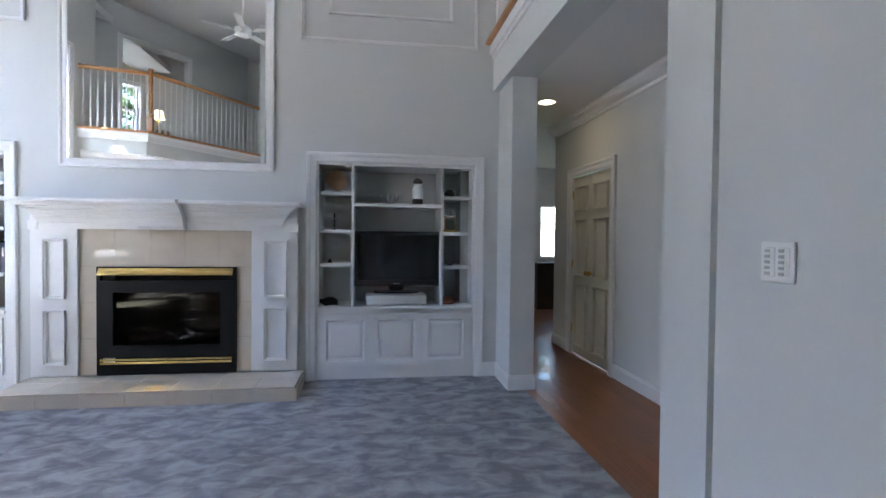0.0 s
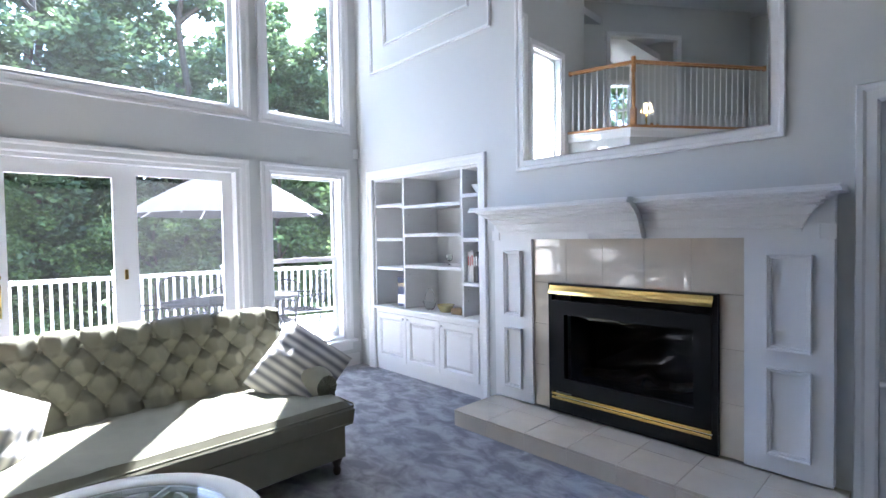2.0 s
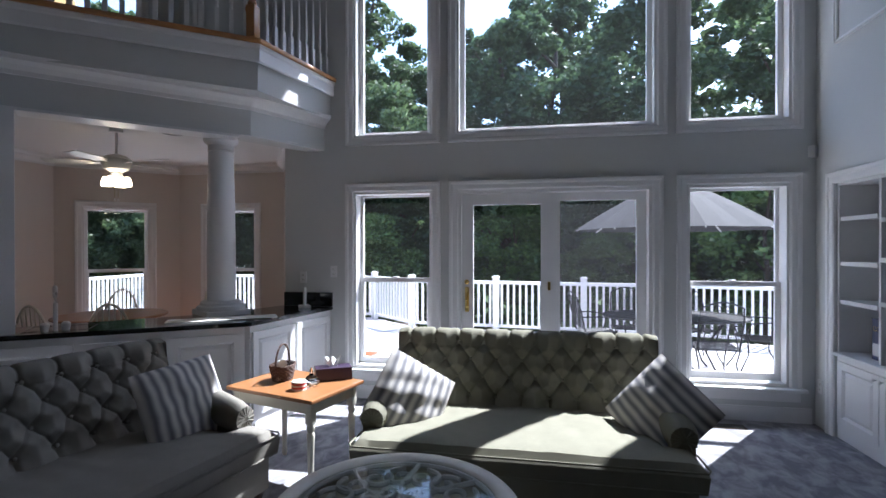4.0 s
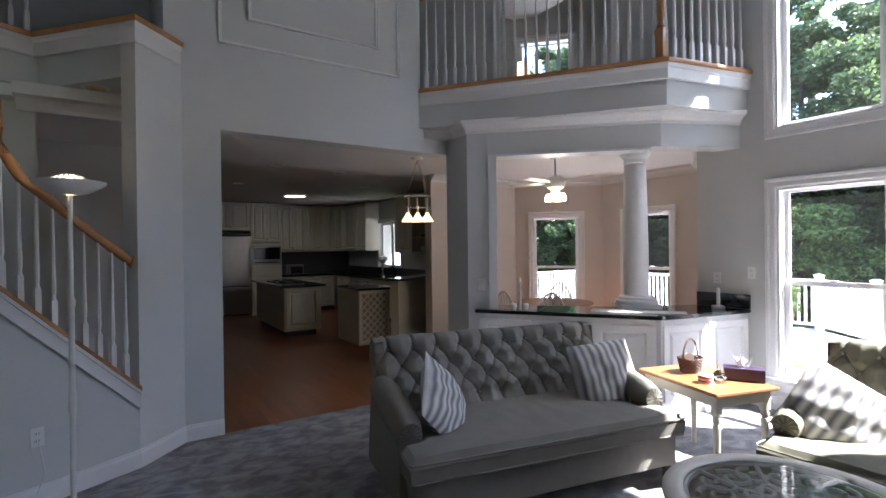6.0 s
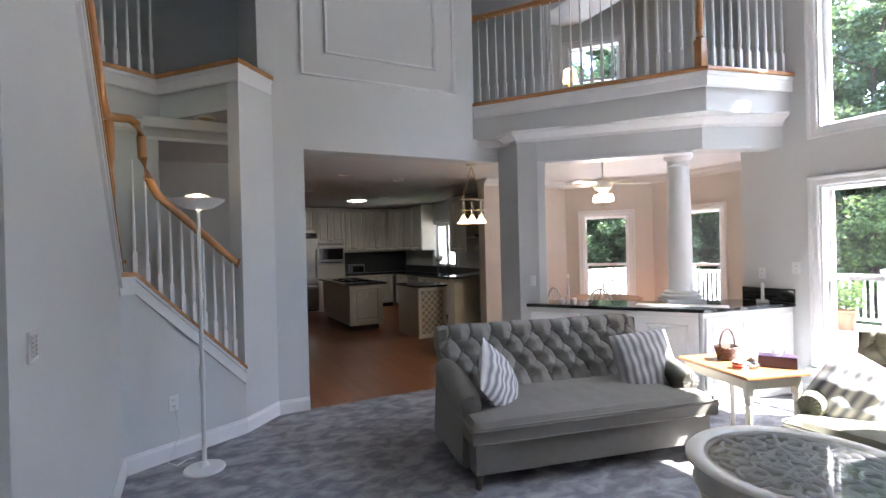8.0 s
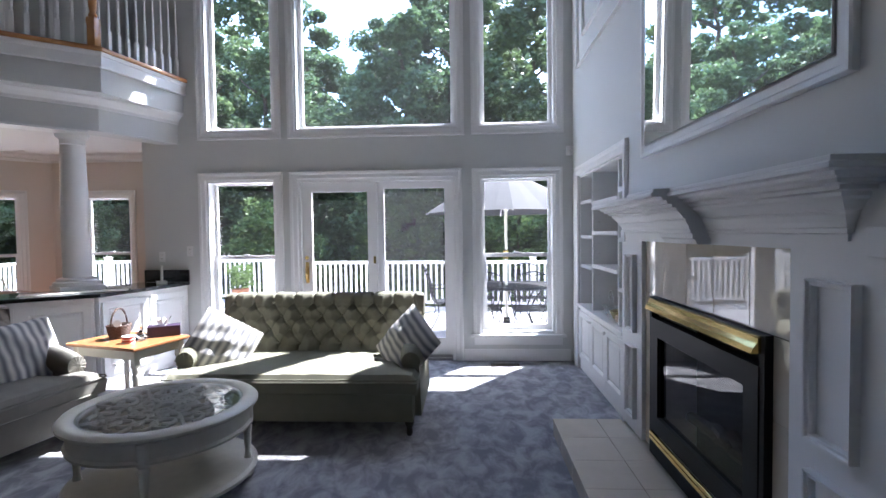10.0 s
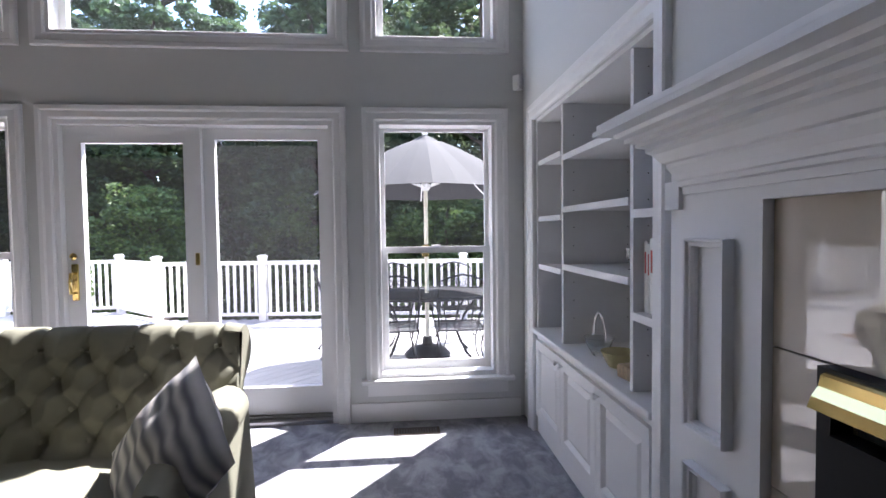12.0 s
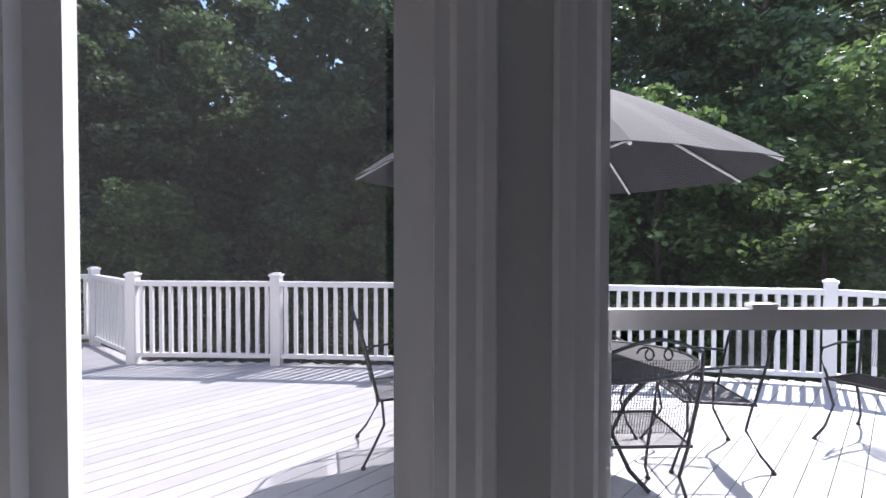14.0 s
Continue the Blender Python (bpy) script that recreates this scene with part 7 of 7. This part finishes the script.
def patio_table():
    t = thing("patio_table", "oval black wrought-iron patio table", "table", m=Matrix.Translation((-5.98, 5.30, DZ)))
    A, B = 0.56, 0.88
    sc = Matrix.Diagonal((A, B, 1, 1))
    part("table_rim", tube(bmesh.new(), [(A * math.cos(2 * math.pi * i / 48), B * math.sin(2 * math.pi * i / 48), 0.71) for i in range(48)], 0.016, 8, closed=True), IRON, t)
    part("tabletop", lathe(bmesh.new(), [(0.06, 0.706), (0.99, 0.706), (0.99, 0.714), (0.06, 0.714)], 48, sc), IRON, t)
    for k in range(4):
        a = math.pi / 4 + math.pi / 2 * k
        c, s_ = math.cos(a) * 0.36, math.sin(a) * 0.6
        part("leg", tube(bmesh.new(), [(c * 1.25, s_ * 1.15, 0.01), (c * 0.95, s_ * 0.95, 0.10), (c * 0.7, s_ * 0.75, 0.3), (c * 0.9, s_ * 0.9, 0.5), (c * 1.2, s_ * 1.2, 0.70)], 0.014, 8), IRON, t)


patio_table()


def iron_chair(m):
    c = thing("patio_chair", "black wrought-iron patio chair with woven mesh seat and back", "chair", "chairs round the patio table", m)
    bm = bmesh.new()
    tube(bm, [(-0.24, -0.22, 0.42), (-0.24, 0.22, 0.44), (0.24, 0.22, 0.44), (0.24, -0.22, 0.42)], 0.009, 6, closed=True)
    part("seat_frame", bm, IRON, c)
    bm = bmesh.new()
    mesh_panel(bm, (-0.24, -0.22, 0.42), (0.48, 0, 0), (0, 0.44, 0.02), 34, 30)
    tagged(part("seat_mesh", bm, IRON, c), kind="stuff")
    part("back_frame", tube(bmesh.new(), [(-0.22, -0.22, 0.42), (-0.24, -0.30, 0.75), (-0.22, -0.35, 0.92), (-0.10, -0.37, 0.97), (0, -0.375, 0.99), (0.10, -0.37, 0.97), (0.22, -0.35, 0.92), (0.24, -0.30, 0.75), (0.22, -0.22, 0.42)], 0.010, 6), IRON, c)
    bm = bmesh.new()
    mesh_panel(bm, (-0.22, -0.245, 0.50), (0.44, 0, 0), (0, -0.095, 0.38), 32, 26)
    tagged(part("back_mesh", bm, IRON, c), kind="stuff")
    bm = bmesh.new()
    for sx in (-1, 1):
        tube(bm, [(sx * (0.03 + 0.045 * (1 - q)) + sx * 0.03 * math.cos(7 * q), -0.366, 0.92 + 0.03 * math.sin(7 * q)) for q in [i / 12 for i in range(13)]], 0.005, 5)
    part("scroll", bm, IRON, c)
    for sx in (-1, 1):
        part("armrest", tube(bmesh.new(), [(sx * 0.24, -0.28, 0.66), (sx * 0.28, -0.05, 0.67), (sx * 0.28, 0.17, 0.65), (sx * 0.27, 0.22, 0.58), (sx * 0.25, 0.20, 0.50), (sx * 0.24, 0.18, 0.44)], 0.009, 6), IRON, c)
        for y0, y1 in ((0.20, 0.30), (-0.20, -0.32)):
            part("leg", tube(bmesh.new(), [(sx * 0.24, y0, 0.43), (sx * 0.20, y0 * 0.9, 0.25), (sx * 0.22, (y0 + y1) / 2, 0.10), (sx * 0.26, y1, 0.015)], 0.009, 6), IRON, c)
            part("foot", lathe(bmesh.new(), [(0.016, 0), (0.016, 0.012), (0.008, 0.02)], 10, Matrix.Translation((sx * 0.26, y1, 0))), IRON, c)
    return c


def chair_at(x, y, yaw):
    return Matrix.Translation((x, y, DZ)) @ Matrix.Rotation(radians(yaw), 4, "Z")


first = iron_chair(chair_at(-5.54, 5.60, 90))
for x, y, yaw in ((-5.55, 4.93, 94), (-6.75, 4.9, -90), (-6.70, 5.75, -85), (-6.15, 6.36, 176), (-6.28, 7.72, 205), (-6.33, 4.38, 12)):
    copy_thing(first, chair_at(x, y, yaw))


def potted_plant(x, y, r, h_):
    p = thing("potted_plant", "leafy plant in a terracotta pot on the deck", "plant", m=Matrix.Translation((x, y, DZ)))
    part("pot", lathe(bmesh.new(), [(r * 0.7, 0), (r, 0.30), (r * 1.1, 0.31), (r * 1.1, 0.36), (r * 0.95, 0.36), (r * 0.9, 0.32)], 20), TERRACOTTA, p)
    rnd = random.Random(7)
    bm = bmesh.new()
    for k in range(420):
        a, q, z = rnd.random() * 6.283, rnd.random() ** 0.5 * r * 1.6, 0.38 + rnd.random() * h_
        leaf(bm, Vector((q * math.cos(a), q * math.sin(a), z)), 0.05, rnd)
    part("foliage", bm, LEAFLIGHT, p)


def leaf(bm, c, s, rnd):
    a = Vector((rnd.gauss(0, 1), rnd.gauss(0, 1), rnd.gauss(0, 0.6))).normalized()
    b = a.cross(Vector((rnd.gauss(0, 1), rnd.gauss(0, 1), rnd.gauss(0, 1)))).normalized()
    vs = [bm.verts.new(p) for p in (c - a * s, c + b * s * 0.5, c + a * s, c - b * s * 0.5)]
    bm.faces.new(vs)


potted_plant(-8.95, -0.30, 0.17, 0.5)


def crown_mesh(name, seed, R, H, n, material, size):
    """A crown of leaves in clumps, with gaps between them."""
    rnd = random.Random(seed)
    gen = np.random.default_rng(seed)
    clumps = []
    for _ in range(120):
        a, t = rnd.random() * 6.283, rnd.random()
        prof = math.sin(math.pi * (0.12 + 0.83 * t)) ** 0.7
        q = R * prof * (0.35 + 0.65 * rnd.random())
        clumps.append((q * math.cos(a), q * math.sin(a), H * t, R * (0.09 + 0.13 * rnd.random())))
    cl = np.array(clumps)
    idx = gen.integers(0, len(cl), n)
    d = gen.normal(size=(n, 3))
    d /= np.linalg.norm(d, axis=1)[:, None]
    c = cl[idx, :3] + d * (cl[idx, 3] * (0.6 + 0.5 * gen.random(n)))[:, None] * np.array([1, 1, 0.7])
    a = gen.normal(size=(n, 3)) * np.array([1, 1, 0.5])
    a /= np.linalg.norm(a, axis=1)[:, None]
    b = np.cross(a, gen.normal(size=(n, 3)))
    b /= np.linalg.norm(b, axis=1)[:, None]
    s = (size * (0.6 + 0.8 * gen.random(n)))[:, None]
    v = np.stack([c - a * s, c + b * s * 0.55, c + a * s, c - b * s * 0.55], 1).reshape(-1, 3)
    me = bpy.data.meshes.new(name)
    me.vertices.add(4 * n)
    me.vertices.foreach_set("co", v.ravel())
    me.loops.add(4 * n)
    me.loops.foreach_set("vertex_index", np.arange(4 * n))
    me.polygons.add(n)
    me.polygons.foreach_set("loop_start", np.arange(0, 4 * n, 4))
    me.update(calc_edges=True)
    me.materials.append(material)
    return me


def trunk_mesh(seed, h_, r):
    rnd = random.Random(seed)
    bm = bmesh.new()
    pts = [(0, 0, 0)]
    for k in range(1, 7):
        pts.append((rnd.gauss(0, 0.10) * k * 0.4, rnd.gauss(0, 0.10) * k * 0.4, h_ * k / 6))
    tube(bm, pts, [r * (1 - 0.13 * k) for k in range(7)], 9)
    for k in range(9):
        i = 2 + k % 4
        p = Vector(pts[i])
        a = rnd.random() * 6.28
        q = p + Vector((math.cos(a) * 1.4, math.sin(a) * 1.4, 1.1))
        tube(bm, [p, p.lerp(q, 0.5) + Vector((0, 0, -0.1)), q], [r * 0.35, r * 0.22, r * 0.08], 6)
    return bm


CROWNS = [crown_mesh("crown", 10 + k, 3.2, 10.5, 30000, LEAF, 0.105) for k in range(3)] + [crown_mesh("crown", 20 + k, 2.6, 6.0, 14000, LEAFLIGHT, 0.085) for k in range(2)]
TRUNKS = [mesh_of("trunk", trunk_mesh(40 + k, 12.0, 0.22), BARK) for k in range(2)]


def tree(x, y, kind, scale, turn, zb=-2.2):
    small = kind >= 3
    t = thing("tree", "leafy light green small tree beyond the deck" if small else "tall dark leafy woodland tree beyond the deck", "tree", "woodland trees", Matrix.Translation((x, y, zb)) @ Matrix.Rotation(turn, 4, "Z") @ Matrix.Scale(scale, 4))
    c = new("crown", CROWNS[kind])
    c.parent, c.location = t, (0, 0, 0.6 if small else 2.0)
    k = new("trunk", TRUNKS[kind % 2])
    k.parent, k.scale = t, ((0.5, 0.5, 0.5) if small else (1, 1, 1))


rnd = random.Random(11)
for y in range(-22, 32, 3):
    tree(-17.5 + rnd.uniform(-1.5, 1.5) + 0.04 * abs(y), y + rnd.uniform(-1, 1), rnd.randrange(3), rnd.uniform(0.85, 1.06), rnd.random() * 6.28)
for y in range(-26, 36, 5):
    tree(-24 + rnd.uniform(-1.5, 1.5), y + rnd.uniform(-1, 1), rnd.randrange(3), rnd.uniform(1.1, 1.4), rnd.random() * 6.28)
for x, y, k, s_ in ((-12.5, 13.0, 3, 1.1), (-10.7, 10.9, 4, 0.72), (-13.5, 9.5, 4, 1.0), (-14.5, 3.0, 3, 0.75), (-14.0, 6.3, 4, 0.7), (-13.8, -1.5, 3, 0.7), (-10.0, 14.5, 4, 1.1), (-15.5, -5.0, 1, 0.8), (-14.5, -8.5, 2, 0.85), (-13.0, -12.0, 0, 0.9), (-10.5, -10.0, 1, 0.6), (-12.2, -7.2, 2, 0.5)):
    tree(x, y, k, s_, rnd.random() * 6.28)
for x, y in ((-9, 17), (-4, 18.5), (2, 17), (-10, -16), (-5, -15.5), (1, -16), (8, -14), (9, 16)):
    tree(x, y, rnd.randrange(3), 1.0, rnd.random() * 6.28)
under = crown_mesh("understorey", 77, 1.0, 1.0, 10, LEAF, 0.1)
gen = np.random.default_rng(5)
N = 90000
py = gen.uniform(-26, 34, N)
px_ = -19.5 + gen.normal(0, 1.3, N)
pz = -2.2 + gen.random(N) ** 1.1 * (4.9 + 1.6 * np.sin(py * 0.9) * np.sin(py * 0.37 + 1))
a = gen.normal(size=(N, 3))
a /= np.linalg.norm(a, axis=1)[:, None]
b = np.cross(a, gen.normal(size=(N, 3)))
b /= np.linalg.norm(b, axis=1)[:, None]
c = np.stack([px_, py, pz], 1)
s = 0.12 * (0.6 + gen.random(N))[:, None]
v = np.stack([c - a * s, c + b * s * 0.6, c + a * s, c - b * s * 0.6], 1).reshape(-1, 3)
under.clear_geometry()
under.vertices.add(4 * N)
under.vertices.foreach_set("co", v.ravel())
under.loops.add(4 * N)
under.loops.foreach_set("vertex_index", np.arange(4 * N))
under.polygons.add(N)
under.polygons.foreach_set("loop_start", np.arange(0, 4 * N, 4))
under.update(calc_edges=True)
tagged(new("undergrowth", under), "dense dark green undergrowth below the trees", "undergrowth", kind="stuff")
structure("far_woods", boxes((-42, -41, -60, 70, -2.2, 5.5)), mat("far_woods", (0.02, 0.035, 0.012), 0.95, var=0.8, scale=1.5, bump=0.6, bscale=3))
# unseen slab added above the upper windows to keep high sun off the sofa
structure("unseen_sun_block", boxes((WX - 1.02, WX - 0.2, -9.6, 6.9, 5.56, 5.70)), TRIM)
structure("roof", boxes((WX - 1.02, 4.9, -9.6, 6.9, CEILING + 0.16, CEILING + 0.30)), DARKWOOD)

# round lit ceiling light in the kitchen
kl = thing("ceiling_light", "round lit flush ceiling light in the kitchen", "ceiling light", m=Matrix.Translation((-1.9, -6.6, KC)))
part("ring", lathe(bmesh.new(), [(0.24, -0.03), (0.25, -0.0), (0.21, 0.0), (0.21, -0.03)], 28, close=False), TRIM, kl)
part("diffuser", lathe(bmesh.new(), [(0.21, -0.028), (0.20, -0.02)], 28), mat("lit_diffuser", (1, 1, 1), 0.5, emit=(1.0, 0.93, 0.82), power=1.0), kl, "lit diffuser")
floorboards()
